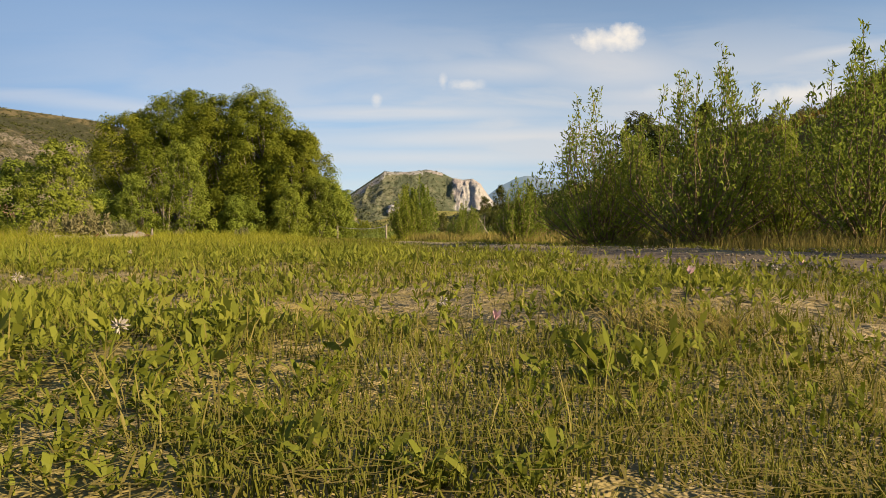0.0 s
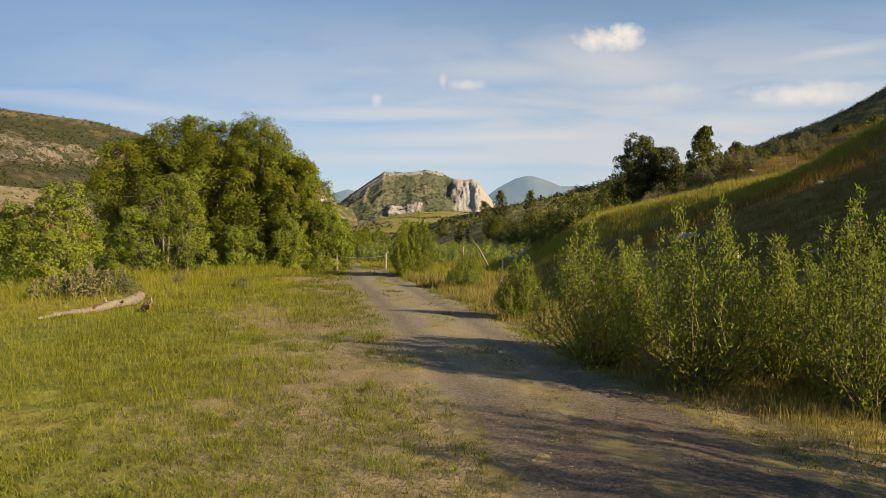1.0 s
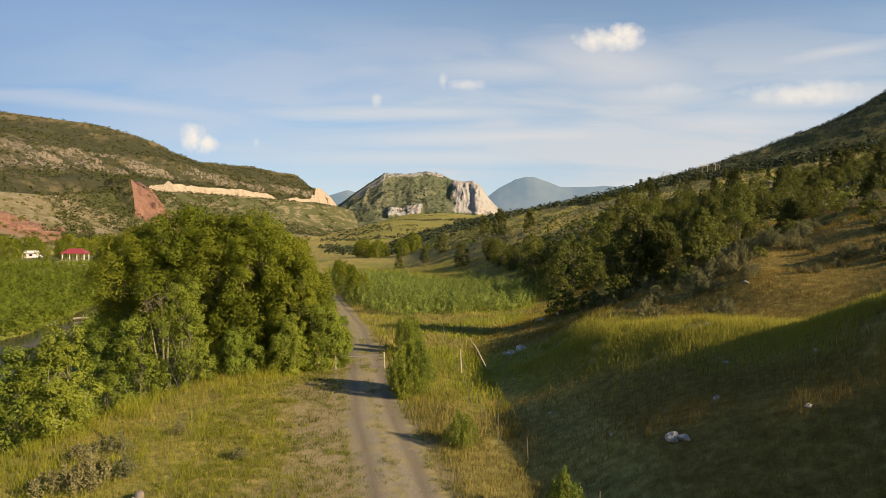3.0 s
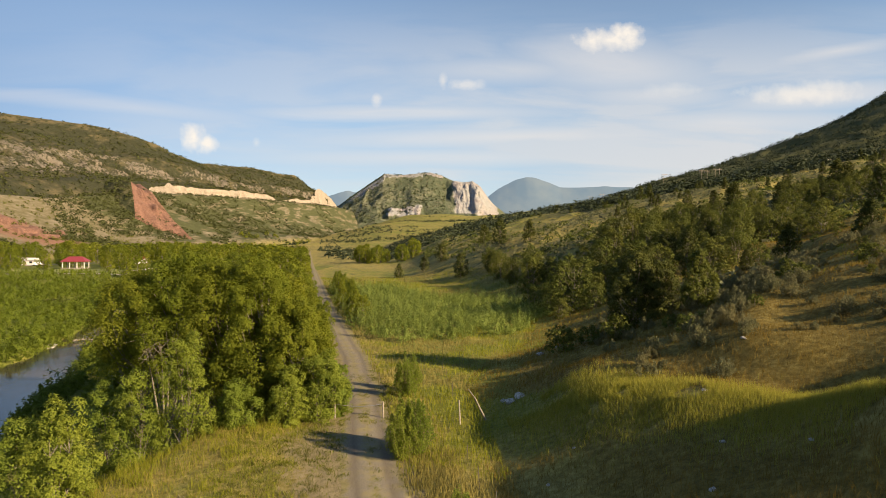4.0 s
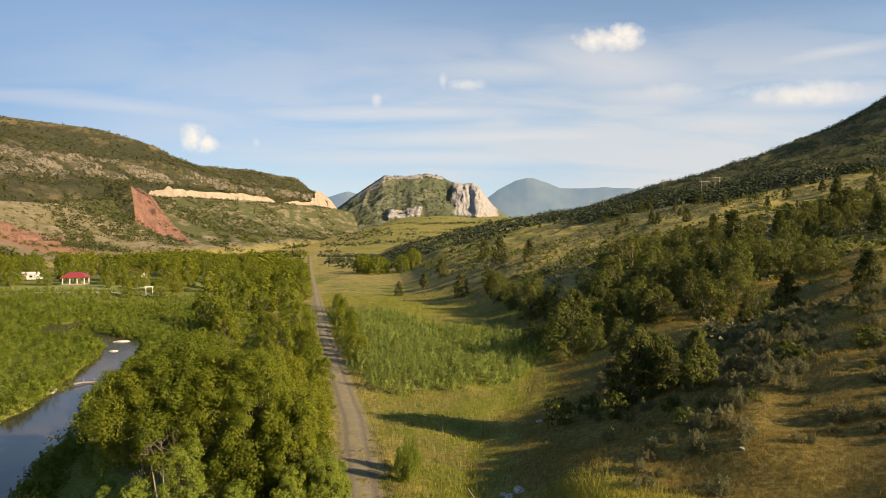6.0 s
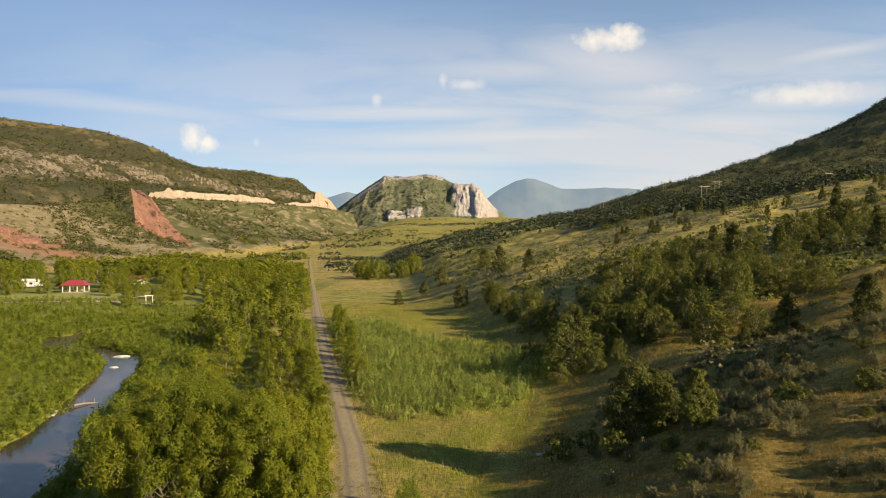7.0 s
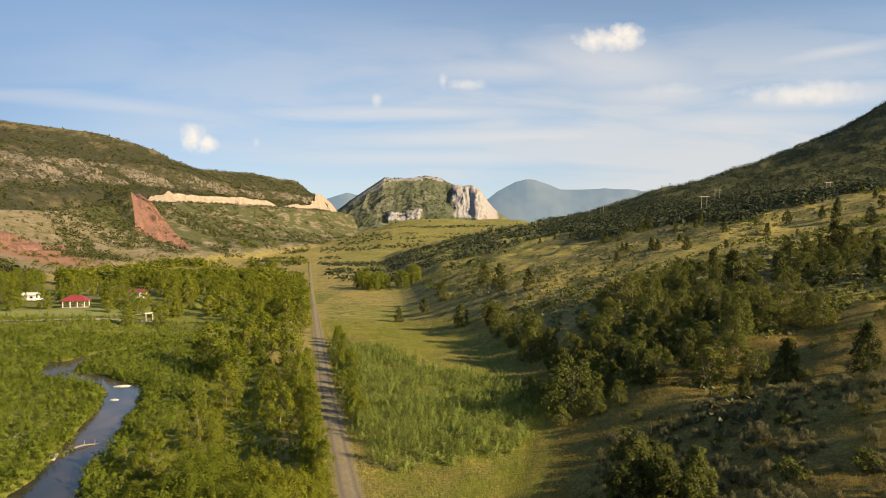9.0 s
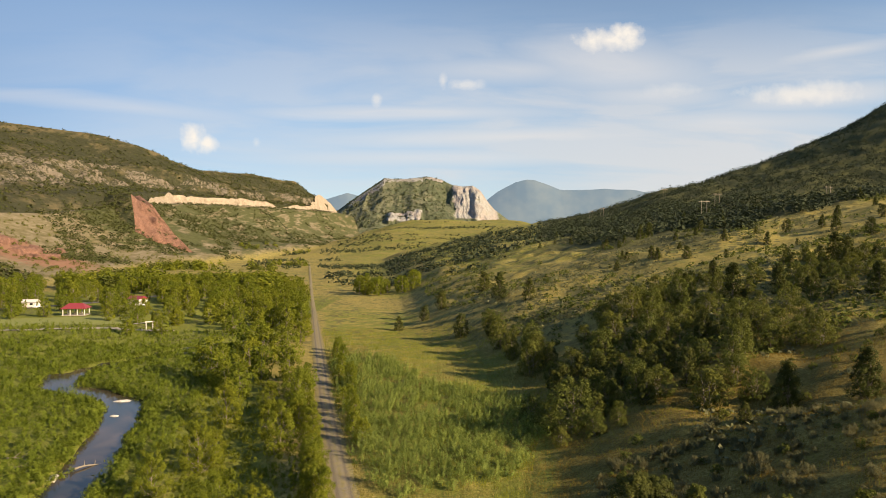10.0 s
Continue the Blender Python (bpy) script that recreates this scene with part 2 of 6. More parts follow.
    long = node(t, "ShaderNodeMapping", {"Vector": node(t, "ShaderNodeTexCoord").outputs["Object"], "Scale": (1.0, 0.28, 1.6)}).outputs[0]
    tone = grain(t, long, 0.11, 8, 0.7)
    patch = calc(t, "ADD", brush, calc(t, "MULTIPLY_ADD", grain(t, long, 0.05, 8, 0.65), 2.4, -1.5))
    sc = ramp(t, tone, [(0.32, (0.062, 0.058, 0.026)), (0.45, (0.102, 0.090, 0.052)), (0.58, (0.150, 0.128, 0.092)), (0.72, (0.205, 0.180, 0.140))])
    c = mix(t, scree, c, sc)
    c = mix(t, calc(t, "MULTIPLY", scree, ramp(t, patch, [(0.22, grey(0)), (0.34, grey(0.95))])), c, ramp(t, mid, [(0.3, (0.026, 0.032, 0.012)), (0.7, (0.062, 0.070, 0.026))]))
    c = mix(t, red, c, ramp(t, fine, [(0.3, (0.12, 0.062, 0.042)), (0.7, (0.22, 0.122, 0.084))]))
    h = calc(t, "ADD", fine, calc(t, "MULTIPLY", tiny, 0.35))
    return surface(m, t, c, 0.95, h, 0.10, 0.1)


def gravel_material():
    m, t = material("gravel_track")
    v = place(t)
    mid, fine = grain(t, v, 0.7, 6, 0.68), grain(t, v, 24.0, 5, 0.75)
    stones = node(t, "ShaderNodeTexVoronoi", {"Vector": v, "Scale": 48.0}).outputs[0]
    c = ramp(t, fine, [(0.28, (0.064, 0.055, 0.041)), (0.5, (0.166, 0.145, 0.108)), (0.75, (0.310, 0.278, 0.212))])
    c = mix(t, ramp(t, mid, [(0.46, grey(0)), (0.62, grey(0.8))]), c, (0.220, 0.184, 0.092, 1))
    rut = node(t, "ShaderNodeAttribute", attribute_name="rut").outputs["Fac"]
    c = mix(t, calc(t, "MULTIPLY", rut, calc(t, "MULTIPLY_ADD", mid, 0.9, 0.30)), c, ramp(t, fine, [(0.3, (0.056, 0.046, 0.036)), (0.7, (0.134, 0.112, 0.088))]))
    # gravel colour turns darker along the near end of the track
    near_dark = ramp(t, calc(t, "ADD", node(t, "ShaderNodeAttribute", attribute_name="near_dark").outputs["Fac"], calc(t, "MULTIPLY_ADD", mid, 1.0, -0.5)), [(0.25, grey(0)), (0.75, grey(0.85))])
    c = mix(t, near_dark, c, ramp(t, fine, [(0.28, (0.026, 0.021, 0.017)), (0.5, (0.070, 0.056, 0.045)), (0.75, (0.165, 0.140, 0.115))]))
    verge = calc(t, "ADD", node(t, "ShaderNodeAttribute", attribute_name="verge").outputs["Fac"], calc(t, "MULTIPLY_ADD", grain(t, v, 2.2, 5, 0.65), 1.7, -1.0))
    c = mix(t, ramp(t, verge, [(0.22, grey(0)), (0.62, grey(0.9))]), c, ramp(t, grain(t, v, 2.4, 6, 0.68), [(0.3, (0.092, 0.078, 0.032)), (0.52, (0.172, 0.148, 0.062)), (0.72, (0.262, 0.228, 0.108))]))
    return surface(m, t, c, 0.95, calc(t, "ADD", stones, fine), 0.004, 0.15)


def rock_material(name, shadow, base, pale, size=1.0, strata=0.0):
    m, t = material(name)
    v = node(t, "ShaderNodeMapping", {"Vector": node(t, "ShaderNodeTexCoord").outputs["Object"], "Scale": (1, 1, 1 + strata)}).outputs[0]
    n, k = grain(t, v, 2.0 / size, 8, 0.65), grain(t, v, 0.35 / size, 4, 0.6)
    c = ramp(t, n, [(0.30, shadow), (0.52, base), (0.75, pale)])
    c = node(t, "ShaderNodeMix", {0: 1.0, 6: c, 7: ramp(t, k, [(0.3, grey(0.75)), (0.7, grey(1.15))])}, data_type="RGBA", blend_type="MULTIPLY").outputs[2]
    return surface(m, t, c, 0.92, n, 0.25 * size)


def slope_material(name, rock, soil, brush, size, steep=(0.62, 0.80), brush_share=(0.42, 0.58), along=1.0):
    """Hillsides: brush on the gentle parts, bare soil between, rock where it is steep."""
    m, t = material(name)
    v = node(t, "ShaderNodeMapping", {"Vector": node(t, "ShaderNodeTexCoord").outputs["Object"], "Scale": (1.0, along, 1.0)}).outputs[0]
    g = node(t, "ShaderNodeNewGeometry")
    up = node(t, "ShaderNodeSeparateXYZ", {0: g.outputs["Normal"]}).outputs[2]
    n1, n2, n3 = grain(t, v, 1.0 / size, 6, 0.6), grain(t, v, 6.0 / size, 6, 0.65), grain(t, v, 0.25 / size, 4)
    rc = ramp(t, n2, [(0.28, tuple(c * 0.65 for c in rock)), (0.5, rock), (0.75, tuple(min(1, c * 1.35) for c in rock))])
    sc = ramp(t, n2, [(0.3, tuple(c * 0.72 for c in soil)), (0.7, tuple(c * 1.2 for c in soil))])
    bc = ramp(t, n2, [(0.3, tuple(c * 0.65 for c in brush)), (0.7, tuple(c * 1.35 for c in brush))])
    thick = calc(t, "ADD", n1, calc(t, "MULTIPLY_ADD", n3, 0.5, -0.25))
    c = mix(t, ramp(t, thick, [(brush_share[0], grey(0)), (brush_share[1], grey(1))]), sc, bc)
    cliff = calc(t, "ADD", up, calc(t, "ADD", calc(t, "MULTIPLY_ADD", n1, 0.7, -0.35), calc(t, "MULTIPLY_ADD", n2, 0.5, -0.25)))
    c = mix(t, ramp(t, cliff, [(steep[0], grey(1)), (steep[1], grey(0))]), c, rc)
    return surface(m, t, c, 0.95, n2, 0.15 * size, 0.1)


def mountain_material(name, rock, tint, soil, brush, size, cover=(0.42, 0.56), along=1.0):
    """Far slopes: brush over dry soil; bare rock where the sheet's attribute puts a crag, ribbed from top to foot."""
    m, t = material(name)
    v = node(t, "ShaderNodeMapping", {"Vector": node(t, "ShaderNodeTexCoord").outputs["Object"], "Scale": (1.0, along, 1.0)}).outputs[0]
    down = node(t, "ShaderNodeMapping", {"Vector": node(t, "ShaderNodeTexCoord").outputs["Object"], "Scale": (1.0, 1.0, 0.35)}).outputs[0]
    n1, n2, n3, n4 = grain(t, v, 1.0 / size, 7, 0.65), grain(t, v, 5.0 / size, 6, 0.7), grain(t, v, 0.22 / size, 4), grain(t, down, 4.2 / size, 7, 0.7)
    crag = node(t, "ShaderNodeAttribute", attribute_name="crag").outputs["Fac"]
    bald = node(t, "ShaderNodeAttribute", attribute_name="bald").outputs["Fac"]
    rc = mix(t, ramp(t, n3, [(0.42, grey(0)), (0.62, grey(1))]), (*rock, 1), (*tint, 1))
    rc = node(t, "ShaderNodeMix", {0: 1.0, 6: rc, 7: ramp(t, n4, [(0.30, grey(0.42)), (0.5, grey(0.95)), (0.72, grey(1.3))])}, data_type="RGBA", blend_type="MULTIPLY").outputs[2]
    sc = ramp(t, n2, [(0.3, tuple(c * 0.70 for c in soil)), (0.7, tuple(c * 1.25 for c in soil))])
    bc = ramp(t, n2, [(0.3, tuple(c * 0.60 for c in brush)), (0.7, tuple(c * 1.40 for c in brush))])
    thick = calc(t, "ADD", calc(t, "ADD", n1, calc(t, "MULTIPLY_ADD", n3, 0.6, -0.30)), calc(t, "MULTIPLY_ADD", n2, 0.5, -0.25))
    thick = calc(t, "SUBTRACT", thick, calc(t, "MULTIPLY", bald, 0.22))
    c = mix(t, ramp(t, thick, [(cover[0], grey(0)), (cover[1], grey(1))]), sc, bc)
    bare = calc(t, "ADD", crag, calc(t, "ADD", calc(t, "MULTIPLY_ADD", n1, 0.9, -0.45), calc(t, "MULTIPLY_ADD", n4, 0.8, -0.40)))
    c = mix(t, ramp(t, bare, [(0.44, grey(0)), (0.54, grey(1))]), c, rc)
    return surface(m, t, c, 0.95, calc(t, "ADD", n2, n4), 0.12 * size, 0.1)


M_GROUND, M_GRAVEL = ground_material(), gravel_material()
M_BOULDER = rock_material("pale_limestone", (0.19, 0.18, 0.165), (0.38, 0.36, 0.335), (0.56, 0.535, 0.50), 0.4)
M_CUT = rock_material("cream_road_cut", (0.165, 0.135, 0.100), (0.255, 0.215, 0.165), (0.350, 0.305, 0.245), 6.0, -0.5)
M_BLUFF = slope_material("bluff_slope", (0.085, 0.075, 0.045), (0.085, 0.078, 0.042), (0.030, 0.034, 0.016), 14.0, (0.30, 0.45), (0.36, 0.50))
M_RED = rock_material("red_sandstone", (0.085, 0.046, 0.033), (0.150, 0.080, 0.058), (0.225, 0.138, 0.102), 4.0, 0.3)
M_RIDGE = mountain_material("ridge_slope", (0.120, 0.106, 0.084), (0.140, 0.118, 0.090), (0.095, 0.080, 0.044), (0.032, 0.034, 0.018), 16.0, (0.28, 0.47), 0.5)
M_MESA = mountain_material("mesa_slope", (0.235, 0.235, 0.230), (0.235, 0.210, 0.200), (0.122, 0.124, 0.080), (0.062, 0.074, 0.044), 16.0, (0.34, 0.54))
M_LAWN = plain("mown_lawn", (0.170, 0.190, 0.040), 0.95, 0, 0.35, 0.2)
M_ASPHALT = plain("asphalt", (0.11, 0.105, 0.098), 0.9, 0, 0.35, 1.0)
M_CONCRETE = plain("concrete_path", (0.27, 0.245, 0.205), 0.9, 0, 0.25, 1.5)
M_WHITE = plain("white_paint", (0.50, 0.48, 0.45), 0.5, 0, 0.12)
M_REDROOF = plain("red_metal_roof", (0.20, 0.030, 0.036), 0.45, 0, 0.25)
M_PEBBLE = leaf_material("pebbles", (0.06, 0.05, 0.04), (0.14, 0.12, 0.10), (0.26, 0.235, 0.205), 0.0)
M_DARK = plain("dark_trim", (0.05, 0.05, 0.055), 0.5)
M_WALLTAN = plain("tan_siding", (0.45, 0.38, 0.30), 0.7)
M_CARWHITE = plain("white_car_paint", (0.75, 0.75, 0.76), 0.25, 0, 0.06)
M_GLASS = plain("dark_window_glass", (0.02, 0.022, 0.025), 0.08)
M_RUST = plain("weathered_steel", (0.11, 0.095, 0.080), 0.7, 0.3)
M_STEEL = plain("galvanised_steel", (0.42, 0.43, 0.44), 0.45, 0.8)
M_FLOWER = plain("pale_pink_petals", (0.42, 0.27, 0.29), 0.6)
M_LITTER = plain("pale_dry_litter", (0.30, 0.275, 0.23), 0.8)


def water_material():
    m, t = material("river_water")
    v = node(t, "ShaderNodeMapping", {"Vector": node(t, "ShaderNodeTexCoord").outputs["Object"], "Scale": (1.0, 0.6, 1.0)}).outputs[0]
    n = node(t, "ShaderNodeTexNoise", {"Vector": v, "Scale": 1.3, "Detail": 5.0, "Roughness": 0.6, "Distortion": 0.4}).outputs[0]
    shoal = grain(t, v, 0.12, 4)
    c = ramp(t, shoal, [(0.38, (0.020, 0.022, 0.020)), (0.56, (0.050, 0.038, 0.028)), (0.70, (0.095, 0.070, 0.052))])
    b = node(t, "ShaderNodeBsdfPrincipled", {"Base Color": c, "Roughness": 0.09, "IOR": 1.33, "Specular IOR Level": 0.5})
    t.links.new(node(t, "ShaderNodeBump", {"Height": n, "Distance": 0.05, "Strength": 0.35}).outputs[0], b.inputs["Normal"])
    node(t, "ShaderNodeOutputMaterial", {0: b.outputs[0]})
    return m


M_WATER = water_material()
# far range: aerial haze painted as a bluish base colour plus a faint blue glow
m_far, t_far = material("far_haze_glow_mountain")
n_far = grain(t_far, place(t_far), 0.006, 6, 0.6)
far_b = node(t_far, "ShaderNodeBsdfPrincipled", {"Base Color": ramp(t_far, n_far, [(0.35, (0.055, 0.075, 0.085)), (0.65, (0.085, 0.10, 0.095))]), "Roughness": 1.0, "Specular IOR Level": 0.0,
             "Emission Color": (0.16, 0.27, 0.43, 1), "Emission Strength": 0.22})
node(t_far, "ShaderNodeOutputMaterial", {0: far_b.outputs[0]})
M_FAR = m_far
# ---- the lie of the land ----
def hash_grid(ix, iy, seed):
    n = (ix * 374761393 + iy * 668265263 + seed * 974634777) & 0xFFFFFFFF
    n = ((n ^ (n >> 13)) * 1274126177) & 0xFFFFFFFF
    return ((n ^ (n >> 16)) & 0xFFFF) / 65535.0 - 0.5


def lumps(x, y, size, seed=0, octaves=3):
    """Soft value noise, about -0.5 to 0.5, with lumps of that many metres."""
    x, y = np.asarray(x, float) / size + 500, np.asarray(y, float) / size + 500
    total, gain = 0.0, 1.0
    for o in range(octaves):
        ix, iy = np.floor(x).astype(np.int64), np.floor(y).astype(np.int64)
        fx, fy = x - ix, y - iy
        fx, fy = fx * fx * (3 - 2 * fx), fy * fy * (3 - 2 * fy)
        a, b = hash_grid(ix, iy, seed + o), hash_grid(ix + 1, iy, seed + o)
        c, d = hash_grid(ix, iy + 1, seed + o), hash_grid(ix + 1, iy + 1, seed + o)
        total = total + gain * ((a + (b - a) * fx) * (1 - fy) + (c + (d - c) * fx) * fy)
        x, y, gain = x * 2.03, y * 2.03, gain * 0.5
    return total


def step(a, b, x):
    t = np.clip((x - a) / (b - a), 0, 1)
    return t * t * (3 - 2 * t)


def road_x(y):
    return np.interp(y, [-60, 0, 6, 10, 17, 30, 47, 66, 124, 221, 400, 900, 1500], [12, 3.2, 1.7, 0.8, -0.5, -3.2, -5.8, -9.3, -23, -44, -83, -190, -300])


RIVER = np.array([(-14, -40), (-24, 5), (-31, 32), (-38, 50), (-44, 66), (-49.5, 80), (-54, 98), (-59, 115), (-64.5, 128), (-75, 136), (-88, 142),
                  (-92, 153), (-89, 166), (-81, 184), (-72, 196), (-62, 206)], float)
WATER = -3.9


def river_off(x, y):
    """Metres from the middle of the river."""
    x, y = np.asarray(x, float), np.asarray(y, float)
    best = np.full(np.broadcast(x, y).shape, 1e9)
    for (ax, ay), (bx, by) in zip(RIVER[:-1], RIVER[1:]):
        dx, dy = bx - ax, by - ay
        t = np.clip(((x - ax) * dx + (y - ay) * dy) / (dx * dx + dy * dy), 0, 1)
        best = np.minimum(best, np.hypot(x - ax - t * dx, y - ay - t * dy))
    return best


def bank_x(y):
    return np.interp(y, [-50, 0, 20, 30, 36, 45, 60, 80, 120, 200], [-17, -16.5, -15.5, -14.5, -13, -11.5, -14, -19, -31, -55])


def toe_x(y):
    """The foot of the hill that borders the valley to the east."""
    return np.interp(y, [-60, 0, 14, 20, 37, 44, 52, 62, 75, 90, 120, 150, 185, 222, 260, 400, 950, 1150, 1600, 2300], [9, 6.2, 4.4, 3.4, 2.6, 2.3, 2.6, 5.0, 10, 13, 15, 9, -1, -14, -20, -34, -100, -60, 230, 650])


def ridge_side(x, y):
    """The western slope: valley edge, a bench that carries the highway, then the long ridge."""
    ys = [300, 500, 760, 1000, 1250, 1600, 2000, 2200]
    f = lambda v: np.interp(y, ys, v)
    xt, zt = f([-230, -300, -345, -310, -290, -285, -280, -280]), f([-2, -2, 0, 4, 8, 10, 20, 30])
    xb, zb = f([-430, -450, -488, -500, -530, -470, -400, -370]), f([50, 52, 58, 80, 96, 105, 114, 115])
    return np.clip((xt - x) / (xt - xb), 0, 1.0), zt, zb


def ground_z(x, y):
    x, y = np.asarray(x, float), np.asarray(y, float)
    z = np.interp(y, [-300, 0, 40, 70, 124, 221, 400, 900, 2000, 5000], [2, 0, -0.1, -1.2, -1.9, -3.2, -4.5, -7, -10, -10])
    # floodplain to the west
    low = np.interp(y, [0, 150, 190, 240, 400], [-3.2, -3.3, -3.3, -3.6, -5.0])
    edge = bank_x(y)
    t = step(0.0, 7.0, edge - x + 1.6 * lumps(x, y, 9, 5))
    park = step(-95, -120, x) * step(165, 190, y) * step(520, 300, y)
    z = z + (np.minimum(low, z) - z) * t + (-1.3 - np.minimum(low, z)) * park * t + np.where(t > 0.5, 0.35 * lumps(x, y, 6, 8), 0) * t
    # eastern hill
    u = x - toe_x(y) + 3.0 * lumps(x, y, 22, 2) * step(2, 12, x - toe_x(y))
    near = np.interp(u, [0, 1.5, 6, 11, 14, 20, 25, 33, 60, 100, 150, 250, 300, 900], [0, 0.5, 2.9, 5.4, 6.1, 6.9, 8.4, 11.2, 17, 27, 37, 55, 60, 88])
    far = np.interp(u, [0, 5, 11, 19, 35, 60, 100, 150, 250, 300, 900], [0, 0.6, 2.4, 6.0, 11.8, 18, 28, 38, 55, 60, 88])
    spur = np.interp(u, [0, 2, 5, 11.7, 15.5, 20, 25, 33, 60, 100, 150, 250, 300, 900], [0, 0.70, 1.9, 4.2, 5.3, 6.5, 8.2, 11.2, 17, 27, 37, 55, 60, 88])
    shoulder = np.interp(u, [0, 3, 10, 15, 20, 25, 33, 60, 100, 150, 250, 300, 900], [0, 0.6, 2.6, 4.6, 6.4, 8.0, 10.5, 17, 27, 37, 55, 60, 88])
    near = near + (spur - near) * step(20, 27, y)
    near = near + (shoulder - near) * step(38, 49, y)
    # the knob above the meadow that keeps the near slope in shade
    near = near + 1.75 * np.exp(-((x - 34) / 8) ** 2 - ((y - 12) / 10) ** 2) * step(0, 6, x - 0.74 * y)
    hill = near + (far - near) * step(100, 170, y) + 1.8 * np.exp(-((x - 30) / 9) ** 2 - ((y - 11) / 9) ** 2)
    hill = hill + 1.0 * step(8, 14, u) * step(30, 14, y)
    hill = hill + 1.9 * lumps(x, y, 15, 3) * step(10, 22, u) + 5 * lumps(x, y, 70, 4) * step(50, 140, u) + 12 * lumps(x, y, 160, 6) * step(150, 300, u) * step(150, 400, y)
    wood = np.interp(u, [250, 295, 330, 405, 505, 584, 650, 835, 1000], [0, 3, 9, 24, 50, 74, 98, 172, 226]) * step(450, 850, y)
    wood = wood + 14 * lumps(x, y, 120, 12) * step(0, 40, wood)
    rim = np.exp(-((y - 40 + 0.35 * u) / 8) ** 2) * step(2, 8, u)
    hill = hill + 0.50 * lumps(x, y, 3.6, 35, 2) * step(2.5, 6, u) * step(90, 60, y) * (1 - 0.8 * rim) + 0.6 * rim
    # the crest of the spur and the hollow behind it
    along, off = (x - 9.3) * 0.555 - (y - 33) * 0.832, (x - 9.3) * 0.832 + (y - 33) * 0.555
    hill = hill + (0.45 * np.exp(-(off / 2.0) ** 2) - 1.2 * np.exp(-((off - 5.5) / 2.6) ** 2)) * step(-5, 1, along) * step(17, 9, along)
    # a rib that climbs the slope, with the hollow of the gully behind it
    along, off = (x - 30) * 0.72 - (y - 86) * 0.69, (x - 30) * 0.69 + (y - 86) * 0.72
    hill = hill + (0.7 * np.exp(-(off / 5.0) ** 2) - 1.6 * np.exp(-((off - 13) / 7.0) ** 2)) * step(-6, 6, along) * step(62, 40, along)
    hill = hill + (2.6 * np.abs(lumps(x, y, 30, 33)) + 0.9 * lumps(x, y, 12, 34)) * step(105, 150, y) * step(18, 40, u)
    z = z + hill + wood
    # rolling hills up the valley
    roll = step(950, 1900, y) * (70 * step(-420, -60, x + 60 * lumps(x, y, 200, 31)) + 14 * lumps(x, y, 220, 7)) + step(1800, 2300, y) * 30
    roll = roll * step(520, 250, x) + step(500, 900, y) * 7 * lumps(x, y, 120, 9)
    z = z + roll
    k, zt, zb = ridge_side(x, y)
    z = np.where(k > 0, z + (zt + (zb - zt) * np.minimum(k / 0.92, 1) ** 1.8 - z) * step(0, 0.15, k) + 8 * lumps(x, y * 0.35, 60, 15) * step(0.05, 0.3, k) * step(1.0, 0.8, k), z)
    # small relief, flat on the road
    rough = np.clip((np.hypot(x, y) - 0.5) / 20, 0.12, 1) * step(1.5, 4, np.abs(x - road_x(y)))
    z = z + 0.22 * lumps(x, y, 3.5, 10) * rough + 0.05 * lumps(x, y, 0.6, 11) * step(22, 8, np.hypot(x, y))
    # river bed
    r = river_off(x, y) + 2.2 * lumps(x, y, 9, 14)
    return z + (np.minimum(z, WATER - 0.55) - z) * step(5.2, 2.7, r)


# ---- mesh helpers ----
def mesh_of(name, verts, faces, mat, smooth=False):
    """A mesh from an array of points and an array of faces that all have as many corners."""
    verts, faces = np.asarray(verts, np.float32), np.asarray(faces, np.int32)
    me = bpy.data.meshes.new(name)
    k = faces.shape[1]
    me.vertices.add(len(verts)), me.loops.add(faces.size), me.polygons.add(len(faces))
    me.vertices.foreach_set("co", verts.ravel())
    me.loops.foreach_set("vertex_index", faces.ravel())
    me.polygons.foreach_set("loop_start", np.arange(0, faces.size, k, dtype=np.int32))
    me.polygons.foreach_set("loop_total", np.full(len(faces), k, np.int32))
    me.polygons.foreach_set("use_smooth", np.full(len(faces), smooth))
    me.update(calc_edges=True)
    me.materials.append(mat)
    return me


def attribute(me, name, values):
    a = me.attributes.new(name, "FLOAT", "POINT")
    a.data.foreach_set("value", np.asarray(values, np.float32).ravel())


def part(name, data, material_, parent, label="", at=None):
    """Links a mesh (a bmesh or mesh data) as one object under a thing or a part."""
    if isinstance(data, bmesh.types.BMesh):
        me = bpy.data.meshes.new(name)
        data.to_mesh(me), data.free()
        me.materials.append(material_)
    else:
        me = data
    ob = new(name, me)
    ob.parent = parent
    if at is not None:
        ob.matrix_local = at
    return tagged(ob, label)


def thing(name, label, category, m=None, group="", kind=""):
    ob = tagged(new(name), label, category, group, kind)
    ob.empty_display_size = 0.3
    if m is not None:
        ob.matrix_world = m
    return ob


def grid_faces(rows, cols):
    i = np.arange((rows - 1) * (cols - 1))
    a = i // (cols - 1) * cols + i % (cols - 1)
    return np.stack([a, a + 1, a + cols + 1, a + cols], 1)


